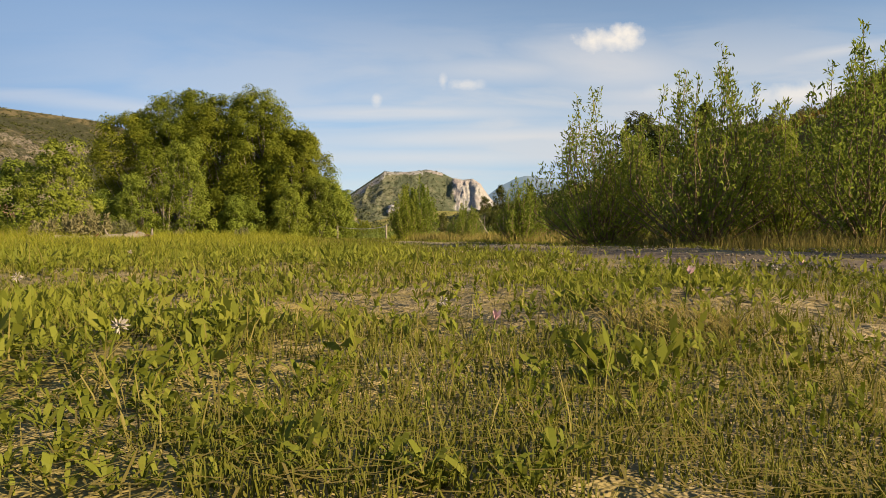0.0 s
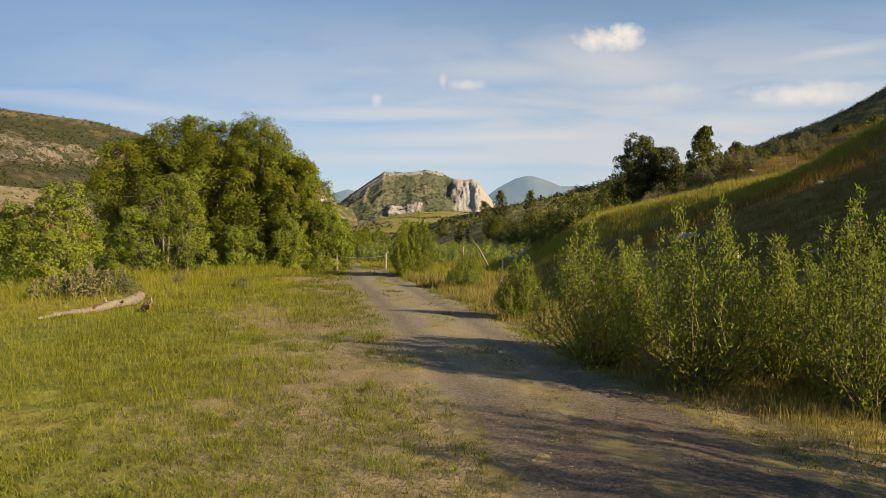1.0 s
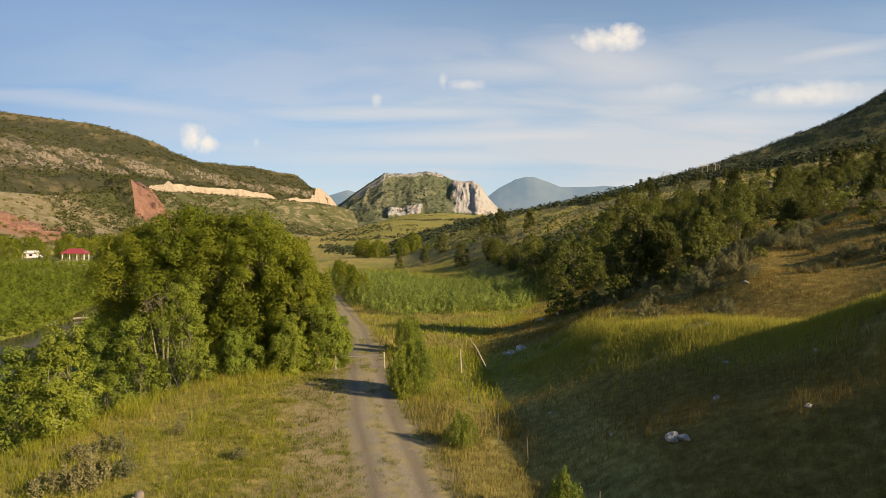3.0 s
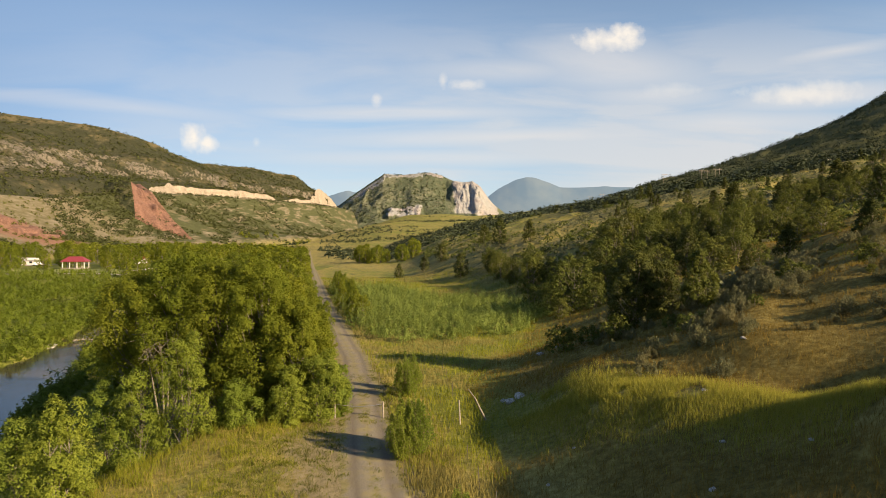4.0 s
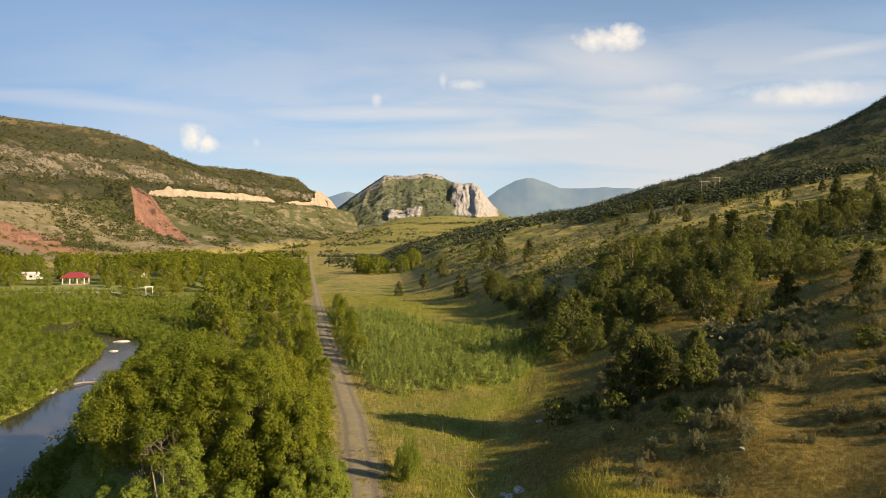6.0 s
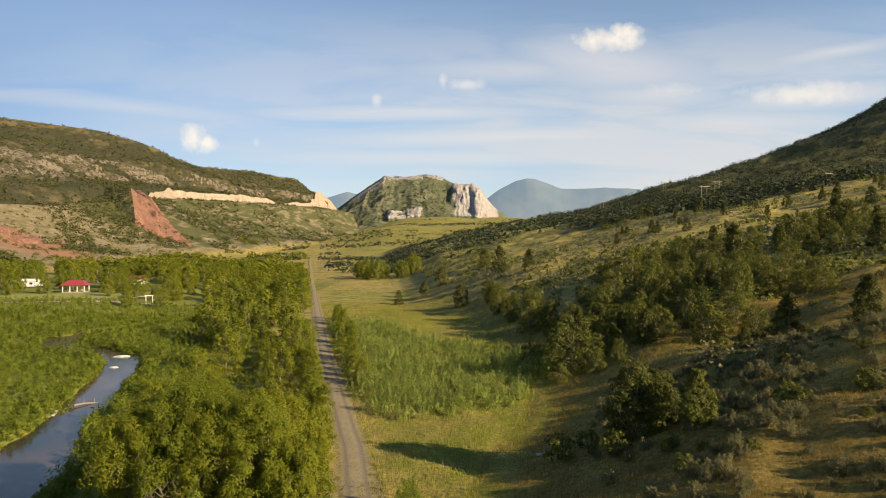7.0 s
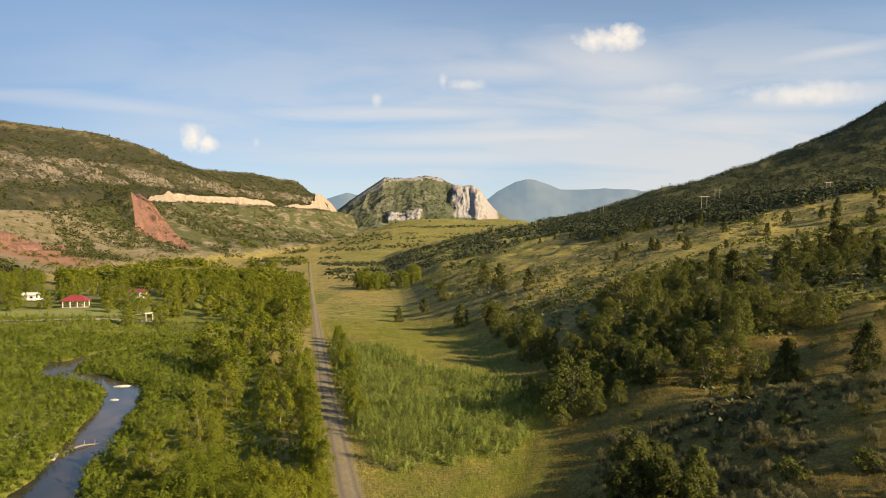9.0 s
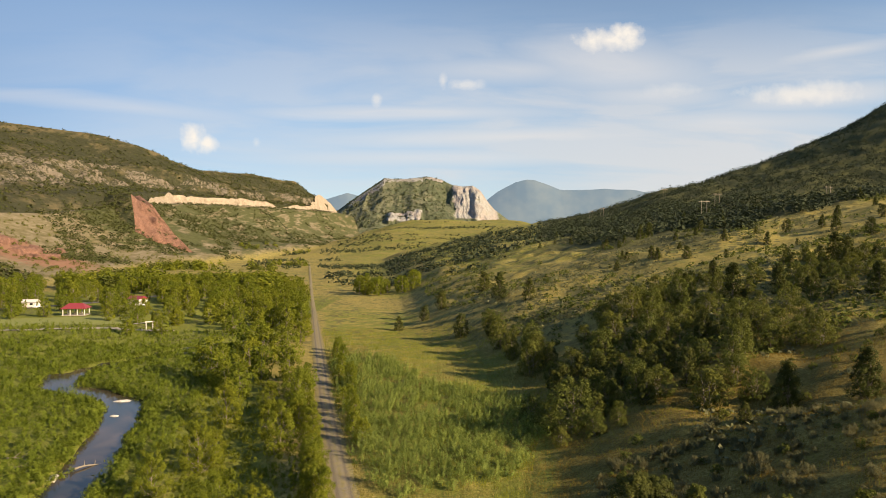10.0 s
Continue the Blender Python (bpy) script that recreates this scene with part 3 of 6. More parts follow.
def box_bm(bm, size, at=(0, 0, 0), rot=(0, 0, 0), bevel=0.0):
    """A bevelled box of that size, centred at a place, added to bm."""
    m = pose(*at, *rot) @ Matrix.Diagonal((*size, 1))
    r = bmesh.ops.create_cube(bm, size=1.0, matrix=m)
    if bevel:
        es = list({e for v in r["verts"] for e in v.link_edges})
        bmesh.ops.bevel(bm, geom=es, offset=bevel, segments=1, affect="EDGES", profile=0.5)
    return bm


def box(size, at=(0, 0, 0), rot=(0, 0, 0), bevel=0.0):
    return box_bm(bmesh.new(), size, at, rot, bevel)


def tube(points, radii, sides=6):
    """Vertices and quads of a tapered tube along points."""
    p = np.asarray(points, float)
    d = np.gradient(p, axis=0)
    d /= np.linalg.norm(d, axis=1)[:, None] + 1e-9
    ref = np.where(np.abs(d[:, 2:3]) > 0.9, np.array([[1.0, 0, 0]]), np.array([[0, 0, 1.0]]))
    a = np.cross(d, ref)
    a /= np.linalg.norm(a, axis=1)[:, None] + 1e-9
    b = np.cross(d, a)
    ang = np.arange(sides) * 2 * math.pi / sides
    v = p[:, None] + (a[:, None] * np.cos(ang)[None, :, None] + b[:, None] * np.sin(ang)[None, :, None]) * np.asarray(radii)[:, None, None]
    i = np.arange((len(p) - 1) * sides)
    r, c = i // sides, i % sides
    f = np.stack([r * sides + c, r * sides + (c + 1) % sides, (r + 1) * sides + (c + 1) % sides, (r + 1) * sides + c], 1)
    return v.reshape(-1, 3), f


def join(pieces):
    vs, fs, n = [], [], 0
    for v, f in pieces:
        vs.append(v), fs.append(np.asarray(f) + n)
        n += len(v)
    return np.concatenate(vs), np.concatenate(fs)


def zg(x, y):
    return float(ground_z(x, y))


# ---- the ground: one sheet from under the camera to the horizon ----
half = np.concatenate([np.linspace(-39, 39, 440), np.linspace(44, 316, 56)])
rings = np.concatenate([[0.0], np.geomspace(0.12, 250, 290), np.geomspace(252, 2400, 250), np.geomspace(2450, 4700, 16)])
aa, rr = np.meshgrid(np.radians(half), rings)
gx, gy = rr * np.sin(aa), rr * np.cos(aa)
gz = ground_z(gx, gy)
wrap = np.arange(len(rings) - 1) * len(half)
gf = np.concatenate([grid_faces(len(rings), len(half))[:, ::-1], np.stack([wrap + 2 * len(half) - 1, wrap + len(half), wrap, wrap + len(half) - 1], 1)])
ground_me = mesh_of("ground", np.stack([gx, gy, gz], -1).reshape(-1, 3), gf, M_GROUND, True)
from_road = np.abs(gx - road_x(gy))
lush = 0.95 * step(0.5, 5.0, bank_x(gy) - gx) * step(420, 300, gy)
lush = np.maximum(lush, 0.55 * np.maximum(step(7, 1, gx - toe_x(gy)), step(14, 2, gx - toe_x(gy)) * step(60, 75, gy)) * step(2, 5, gx - road_x(gy)) * step(26, 40, gy) * step(330, 250, gy))
lush = np.maximum(lush, 0.75 * np.exp(-((gx + 7.5) / 3.5) ** 2 - ((gy - 11) / 6) ** 2)) - 0.35 * step(6, 16, gx - toe_x(gy))
lush = lush + (0.40 + 0.16 * step(9, 5, gy)) * step(36, 20, gy) * step(0, -3, gx - road_x(gy) + 2)
west_of = road_x(gy) - gx
bare = 0.80 * step(7.5, 2.5, west_of + 3.0 * lumps(gx, gy, 4, 61)) * step(-2.7, -1.8, west_of) * step(70, 40, gy) * step(3, 6, gy) + 0.40 * np.exp(-((from_road - 1.6) / 1.0) ** 2) * step(200, 100, gy)
bare = bare + 0.62 * step(6, 2.5, np.hypot(gx, gy)) + 0.30 * np.exp(-((gx + 6.2) / 2.0) ** 2 - ((gy - 17) / 3) ** 2)
west_slope = step(0.02, 0.2, ridge_side(gx, gy)[0])
lush = lush - 0.15 * west_slope
east_u = gx - toe_x(gy)
# brown hill earth, held back along the crest to colour its sunlit strip lighter
brown = 0.95 * step(1.0, 5.0, east_u) * step(200, 110, gy) * (1 - 0.75 * np.exp(-(((gx - 9.3) * 0.832 + (gy - 33) * 0.555) / 4) ** 2) * step(45, 38, gy)) * step(90, 45, east_u) * (1 - 0.35 * step(44, 52, gy))
scree_share = 0.95 * step(0.03, 0.14, ridge_side(gx, gy)[0])
bank = np.exp(-((river_off(gx, gy) - 5.5) / 2.2) ** 2)
lush = lush - 0.12 * bank * step(420, 300, gy)
bare = np.maximum(bare, 0.38 * bank * step(30, 45, gy))
east_edge = 250 + 0.4 * (east_u - 110) + 40 * lumps(gx, gy, 60, 18)
forest_share = step(0.13, 0.19, gx / np.maximum(gy, 1)) * step(90, 130, east_u + 40 * lumps(gx, gy, 70, 17)) * step(-10, 25, gy - east_edge)
brush_share = 0.75 * np.exp(-((gx + 466) / 34) ** 2 - ((gy - 900) / 50) ** 2) + 0.68 * west_slope * step(700, 950, gy) + 0.12 * west_slope * step(950, 700, gy) + 1.15 * forest_share + 0.22 * step(230, 400, gy) * (1 - west_slope) + 0.14 * step(25, 60, gx - toe_x(gy)) * step(110, 170, gy) * step(520, 400, gy)
lush = lush + 0.40 * step(230, 400, gy) * (1 - west_slope) * step(25, 60, gx - road_x(gy)) + 0.36 * step(25, 60, gx - toe_x(gy)) * step(110, 170, gy)
red_soil = 1.15 * np.exp(-((gx + 375) / 46) ** 2 - ((gy - 590) / 66) ** 2)
attribute(ground_me, "lush", lush), attribute(ground_me, "bare", bare), attribute(ground_me, "red", red_soil), attribute(ground_me, "brush", brush_share)
attribute(ground_me, "dots", step(80, 130, gy) * np.maximum(step(10, 30, gx - toe_x(gy)), step(140, 220, gy)))
attribute(ground_me, "hill", brown), attribute(ground_me, "scree", scree_share)
ground = tagged(new("ground", ground_me), "dry and green valley grassland with bare soil patches", "ground", kind="structure")

# the dirt track
ry = np.concatenate([np.arange(-30, 60, 0.35), np.arange(60, 240, 1.2), np.arange(240, 900, 6.0)])
tang = np.gradient(road_x(ry), ry)
cols = np.linspace(-1, 1, 17)
wid = 1.85 + np.interp(ry, [0, 12, 45, 80, 210, 300, 900], [0.1, 0.3, 0.1, 0.0, -0.1, -0.75, -0.75])
offs = cols[None, :] * (wid[:, None] + 0.55 * lumps(cols[None, :].repeat(len(ry), 0) * 3, ry[:, None].repeat(17, 1), 1.3, 40) * np.abs(cols)[None, :])
rx = road_x(ry)[:, None] + offs / np.sqrt(1 + tang[:, None] ** 2)
ryy = ry[:, None] - offs * tang[:, None] / np.sqrt(1 + tang[:, None] ** 2)
ruts = np.exp(-((np.abs(offs + 0.10 * lumps(ry, ry * 0, 4, 69)[:, None]) - 0.85) / 0.26) ** 2)
rz = ground_z(rx, ryy) + 0.030 - 0.030 * ruts - 0.07 * step(0.45, 1.0, np.abs(cols))[None, :] + np.interp(ryy, [0, 100, 900], [0, 0.05, 0.5])
road_me = mesh_of("road", np.stack([rx, ryy, rz], -1).reshape(-1, 3), grid_faces(len(ry), 17), M_GRAVEL, True)
attribute(road_me, "near_dark", np.broadcast_to(step(11, 5, ry)[:, None], rx.shape))
attribute(road_me, "rut", ruts), attribute(road_me, "verge", np.broadcast_to(step(0.25, 0.92, np.abs(cols)), rx.shape) + 0.62 * np.exp(-(offs / 0.38) ** 2))
tagged(new("road", road_me), "two-rut gravel farm track with dry grassy verges", "dirt road", kind="structure")

# the river
seg = np.concatenate([np.linspace(RIVER[i], RIVER[i + 1], 12, endpoint=False) for i in range(len(RIVER) - 1)])
for _ in range(12):
    seg[1:-1] = 0.25 * seg[:-2] + 0.5 * seg[1:-1] + 0.25 * seg[2:]
d = np.gradient(seg, axis=0)
d /= np.linalg.norm(d, axis=1)[:, None]
w = np.linspace(-7.5, 7.5, 9)
wv = np.stack([seg[:, None, 0] - d[:, None, 1] * w, seg[:, None, 1] + d[:, None, 0] * w, np.full((len(seg), 9), WATER)], -1)
tagged(new("river", mesh_of("river", wv.reshape(-1, 3), grid_faces(len(seg), 9)[:, ::-1], M_WATER, True)), "shallow river reflecting the sky between green banks", "river", kind="structure")


# ---- hills ----
def hill_sheet(name, u, v, fn, mat, label):
    """A hillside: fn gives x, y, z of a grid in u along and v up the slope."""
    vv, uu = np.meshgrid(v, u, indexing="ij")
    x, y, z, *marks = fn(uu, vv)
    me = mesh_of(name, np.stack([x, y, z], -1).reshape(-1, 3), grid_faces(len(v), len(u)), mat, True)
    for key, values in zip(("crag", "bald"), marks):
        attribute(me, key, np.broadcast_to(values, x.shape))
    return tagged(new(name, me), label, "hill", kind="structure")


def ridge_fn(y, v):
    """v 0 at the highway bench, 1 at the crest, 2 far down behind."""
    f = lambda ys, a: np.interp(y, ys, a)
    yb = [300, 500, 760, 1000, 1250, 1600, 2000, 2200]
    xb, zb = f(yb, [-430, -450, -488, -500, -530, -470, -400, -370]), f(yb, [50, 52, 58, 80, 96, 105, 114, 115])
    yc = [300, 1000, 1250, 1350, 1450, 1500, 1650, 1850, 2000, 2100, 2200]
    xc, zc = f(yc, [-930, -1020, -1000, -945, -770, -690, -640, -585, -471, -425, -380]), f(yc, [225, 266, 274, 272, 256, 232, 204, 214, 206, 165, 118])
    t = np.clip(v, 0, 1)
    prof = np.interp(t, [0, 0.05, 0.10, 0.20, 0.36, 0.45, 0.75, 1.0], [0, 0.11, 0.14, 0.21, 0.46, 0.52, 0.80, 1.0])
    x = xb + (xc - xb) * t - np.clip(v - 1, 0, 9) * 500
    z = zb + (zc - zb) * prof - np.clip(v - 1, 0, 9) ** 1.3 * 200
    k = step(0.05, 0.3, t)
    z = z + (12 * lumps(y, x, 110, 51) + 7 * np.abs(lumps(y, x * 0.3, 40, 52))) * k * step(1.15, 0.9, v) - 10 * k * step(1.0, 0.75, v) * np.abs(lumps(y, x * 0.6, 120, 53))
    wave = 0.05 * lumps(y, y * 0, 90, 63)
    crag = step(0.13, 0.20, t + wave) * step(0.44, 0.34, t + wave) * step(-0.28, 0.12, lumps(y, z, 70, 58) + 0.04)
    crag = np.maximum(crag, 0.85 * step(0.10, 0.16, t) * step(0.56, 0.46, t) * step(1020, 960, y))
    fall = 0.75 * step(0.03, 0.08, t) * step(0.30, 0.22, t) * step(0.20, 0.30, lumps(y + 260 * t, y * 0, 42, 64))
    hump = 0.9 * step(0.30, 0.40, t) * step(0.66, 0.52, t) * np.exp(-((y - 1630) / 60) ** 2)
    bald = 0.9 * step(0.78, 1.0, t + 0.1 * lumps(y, x, 60, 65)) + 0.5 * step(1010, 900, y) * step(0.45, 0.6, t) - 0.55 * step(0.10, 0.02, np.abs(t - 0.60)) - 0.5 * step(0.2, 0.1, t) * step(1000, 1100, y)
    x = x + 14 * lumps(y, z, 45, 54) * k + crag * (34 * np.abs(lumps(y, z * 0.45, 26, 55)) + 14 * np.abs(lumps(y, z, 10, 57)))
    return x, y + 0 * v, z + 8 * crag * lumps(y, x, 13, 56), 0.50 * np.maximum(np.maximum(crag, fall), hump), bald


hill_sheet("ridge_hill", np.concatenate([np.arange(300, 900, 9), np.arange(900, 2212, 4.5)]), np.concatenate([np.linspace(0, 1, 140), np.linspace(1.05, 2, 12)]), ridge_fn, M_RIDGE,
           "long brush-covered ridge with pale rock bands")


def cut_fn(y, v):
    """The cream face that the highway was blasted into."""
    x0, y0, z0 = ridge_fn(y, np.full_like(v, 0.0))[:3]
    tall = np.interp(y, [1060, 1120, 1220, 1380, 1600, 1690, 1720, 1800, 1930, 1985, 2030, 2070, 2130, 2180, 2200], [2, 14, 22, 20, 21, 15, 3, 13, 15, 26, 44, 56, 44, 24, 8])
    tall = tall * (1 + 0.25 * lumps(y, y * 0, 30, 61))
    return x0 + 5 - v * tall * 0.42 + 5 * lumps(y, v * 60, 22, 62), y0, z0 - 3 + v * tall


hill_sheet("road_cut_hill", np.arange(1060, 2204, 4), np.linspace(0, 1, 10), cut_fn, M_CUT, "cream-coloured rock face cut beside the highway")


def mesa_fn(x, v):
    """v 0 at the foot, 1 on the rim, then a top that falls away behind."""
    rim = np.interp(x, [-560, -456, -381, -258, -176, -58, -7, 43, 85, 128, 162, 195, 224, 300], [100, 150, 205, 287, 283, 294, 281, 256, 250, 254, 232, 186, 152, 95])
    foot = np.interp(x, [-520, -300, -100, 100, 215, 300], [30, 34, 40, 44, 40, 40])
    t = np.clip(v, 0, 1)
    cliff = step(10, 50, x + 20 * lumps(x, v * 200, 40, 76)) * step(262, 225, x)
    talus = np.interp(t, [0, 0.4, 0.8, 0.94, 1], [0, 0.32, 0.74, 0.92, 1.0])
    wall = np.interp(t, [0, 0.50, 0.56, 0.90, 1.0], [0, 0.34, 0.42, 0.96, 1.0])
    prof = talus + (wall - talus) * cliff
    pink = step(-240, -205, x) * step(-66, -95, x) * step(0.27, 0.31, t + 0.05 * lumps(x, x * 0, 25, 77)) * step(0.56, 0.42, t)
    prof = prof + 0.05 * pink
    buttress = cliff * (np.exp(-((x - 55) / 34) ** 2) + np.exp(-((x - 150) / 38) ** 2))
    y = 2330 + t * 450 + np.clip(v - 1, 0, 9) * 500 - 25 * buttress * step(0.2, 0.5, t)
    z = foot + (rim - foot) * prof - np.clip(v - 1, 0, 9) ** 1.2 * 260
    g = step(0.0, 0.25, t) * step(1.0, 0.85, v)
    z = z - 30 * g * np.abs(lumps(x, y * 0.3, 90, 71)) + 10 * g * lumps(x, y, 40, 72)
    y = y - g * np.maximum(cliff, pink) * (38 * np.abs(lumps(x, z * 0.2, 34, 73)) + 18 * np.abs(lumps(x, z * 0.4, 11, 75)))
    drop = rim - z
    cap = step(26, 8, drop + 14 * lumps(x, z, 18, 78)) * step(-270, -255, x) * step(20, -10, x)
    rib = step(4, 12, drop) * step(52, 30, drop + 30 * lumps(x, z, 25, 79)) * step(-430, -400, x) * step(-235, -262, x)
    # brush colour thickened along this skyline to paint the back slope's shade
    back = step(14, 4, drop) * step(-255, -275, x)
    return x + 8 * g * lumps(z, x, 30, 74), y, z, np.maximum(np.maximum(0.62 * cliff * step(0.38, 0.5, t), 0.66 * pink), 0.6 * np.maximum(cap, rib)), 0.5 * step(-120, -300, x) * step(0.3, 0.6, t) - 1.2 * back


hill_sheet("mesa_hill", np.arange(-556, 301, 3.5), np.concatenate([np.linspace(0, 1, 110), np.linspace(1.03, 2, 10)]), mesa_fn, M_MESA, "flat-topped mesa with pinkish cliffs above brushy slopes")


def lerp_line(t, pts):
    pts = np.array(pts, float)
    k = np.linspace(0, 1, len(pts))
    return [np.interp(t, k, pts[:, i]) for i in range(3)]


BLUFF_TOP = [(-520, 1010, 97), (-468, 950, 96), (-441, 905, 58), (-414, 858, -12)]


def bluff_fn(s, v):
    """The shaded, brushy flank of a nose of the bench."""
    a, b = lerp_line(s, BLUFF_TOP), lerp_line(s, [(-640, 1040, 75), (-570, 975, 60), (-525, 915, 30), (-486, 855, -10)])
    k = v * (1 - v) * 4
    return a[0] + (b[0] - a[0]) * v + 8 * k * lumps(s * 150, v * 80, 25, 81), a[1] + (b[1] - a[1]) * v, a[2] + (b[2] - a[2]) * v + 12 * k + 10 * k * lumps(s * 150, v * 80, 30, 82)


hill_sheet("bluff_hill", np.linspace(0, 1, 60), np.linspace(0, 1, 30), bluff_fn, M_BLUFF, "brushy flank of a bluff below the highway")


def scar_fn(s, v):
    """The bare red end of the same nose."""
    a, b = lerp_line(s, BLUFF_TOP), lerp_line(s, [(-488, 1020, 97), (-440, 960, 78), (-396, 930, 36), (-335, 890, -8)])
    k = v * (1 - v) * 4
    rib = np.abs(lumps(s * 150, v * 70, 22, 83))
    return a[0] + (b[0] - a[0]) * v + 8 * k * rib, a[1] + (b[1] - a[1]) * v - 8 * k * rib, a[2] + (b[2] - a[2]) * v - 5 * k + 8 * k * rib


hill_sheet("red_scar_hill", np.linspace(0, 1, 60), np.linspace(1, 0, 40), scar_fn, M_RED, "bare red sandstone end of a bluff")


def outcrop_fn(u, v):
    """Broken red ledges that follow the contour of the western slope."""
    y = 535 + 150 * u
    k = 0.34 + 0.34 * v
    xt, xb = np.interp(y, [500, 760], [-300, -345]), np.interp(y, [500, 760], [-450, -488])
    x = xt + (xb - xt) * k + 6 * lumps(u * 150, v * 40, 18, 85)
    s = (v * 3 + 0.5 * lumps(u * 150, u * 0, 30, 86)) % 1.0
    rise = np.interp(s, [0, 0.10, 0.22, 0.85, 1], [0, 0.85, 1, 0.45, 0]) * 5.0
    gate = step(-0.16, 0.10, lumps(u * 150, v * 45, 20, 87)) * step(0, 0.1, u) * step(1, 0.9, u)
    return x, y, ground_z(x, y) - 1.0 + rise * gate - 2.5 * (1 - gate) + 1.2 * lumps(u * 150, v * 45, 5, 88) * gate


hill_sheet("red_ledge_hill", np.linspace(0, 1, 120), np.linspace(0, 1, 60), outcrop_fn, M_RED, "red sandstone ledges on the western slope")


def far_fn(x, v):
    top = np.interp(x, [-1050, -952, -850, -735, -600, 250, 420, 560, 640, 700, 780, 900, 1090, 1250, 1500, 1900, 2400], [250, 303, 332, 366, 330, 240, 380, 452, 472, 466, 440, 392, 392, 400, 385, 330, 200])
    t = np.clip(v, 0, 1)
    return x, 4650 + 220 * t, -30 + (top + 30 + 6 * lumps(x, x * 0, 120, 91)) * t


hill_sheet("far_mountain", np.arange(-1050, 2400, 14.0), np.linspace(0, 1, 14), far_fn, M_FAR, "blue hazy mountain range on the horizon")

# the highway along the bench
hy = np.arange(420, 2180, 12.0)
hx0, hy0, hz0 = ridge_fn(hy, np.zeros_like(hy))[:3]
hw = np.linspace(0.5, 10, 5)
tagged(new("highway", mesh_of("highway", np.stack([hx0[:, None] + hw, hy0[:, None] + 0 * hw, hz0[:, None] + 0.35 + 0 * hw], -1).reshape(-1, 3), grid_faces(len(hy), 5)[:, ::-1], M_ASPHALT)),
       "grey highway on a bench cut into the ridge", "road", kind="structure")

# ---- plants ----
rng = np.random.default_rng(7)


def unit(v):
    return v / (np.linalg.norm(v, axis=-1, keepdims=True) + 1e-9)


def leaves(at, size, narrow=0.55, out=None, droop=0.0, r=rng, face=0.0):
    """A pointed leaf at each place, turned at random, partly outward; with face its blade looks outward."""
    n = len(at)
    if face:
        n0 = unit(out * face + r.normal(size=(n, 3)) * 0.34 + np.array([0, 0, 0.25]))
        tip = unit(np.cross(n0, unit(r.normal(size=(n, 3)))))
        side = np.cross(n0, tip)
        s = (size * r.uniform(0.65, 1.35, n))[:, None]
        mid = at + tip * s * 0.45
        v = np.stack([at, mid + side * s * narrow * 0.5, at + tip * s, mid - side * s * narrow * 0.5], 1)
        return v.reshape(-1, 3), np.arange(n * 4).reshape(n, 4)
    tip = unit(r.normal(size=(n, 3)) + (0 if out is None else out * 1.1) + np.array([0, 0, 0.35 - droop]))
    side = unit(np.cross(tip, unit(r.normal(size=(n, 3)))))
    s = (size * r.uniform(0.65, 1.35, n))[:, None]
    mid = at + tip * s * 0.45
    v = np.stack([at, mid + side * s * narrow * 0.5, at + tip * s, mid - side * s * narrow * 0.5], 1)
    return v.reshape(-1, 3), np.arange(n * 4).reshape(n, 4)


def clump(centre, radius, n, size, r, narrow=0.6, flat=1.15, out=None):
    """A bough of smaller leafy knobs that bulge upward and outward, each dense and crisp at its rim."""
    k = 8
    lean = np.zeros(3) if out is None else np.asarray(out)
    knob = unit(unit(r.normal(size=(k, 3))) + 0.55 * lean + np.array([0, 0, 0.25])) * r.uniform(0.45, 0.80, (k, 1)) * np.array([1, 1, flat])
    size_k = r.uniform(0.34, 0.56, k)
    i = r.integers(0, k, n)
    d = unit(unit(r.normal(size=(n, 3))) + 0.55 * unit(knob)[i] + np.array([0, 0, 0.15]))
    q = (knob[i] + d * (size_k[i] * r.uniform(0.25, 1.0, n) ** 0.4)[:, None]) * radius
    return leaves(centre + q, size, narrow, unit(d + 0.35 * unit(q) + 0.45 * lean), r=r, face=1.0)


def crown_shape(kind, r, count, rx, z0, z1):
    """Clump centres and radii: most boughs end at the outside of the crown, with gaps between them."""
    out = []
    turn = r.uniform(0, 6.283)
    for i in range(count):
        t = min(0.98, max(0.0, (i + r.uniform(0, 1)) / count))
        if kind == "round":
            w = math.sqrt(max(0.04, 1 - (2 * t - 0.85) ** 2 / 1.4))
        elif kind == "cone":
            w = (1 - t) ** 0.75 * 0.9 + 0.10
        else:
            w = math.sin(min(1, t * 1.15 + 0.12) * math.pi * 0.9) ** 0.6
        a = turn + 2.39996 * i + r.normal(0, 0.35)
        q = r.uniform(0.62, 0.92) if i % 4 else r.uniform(0.05, 0.55)
        out.append(((rx * w * q * math.cos(a), rx * w * q * math.sin(a), z0 + (z1 - z0) * t), rx * r.uniform(0.26, 0.42) * (0.70 + 0.30 * w)))
    return out


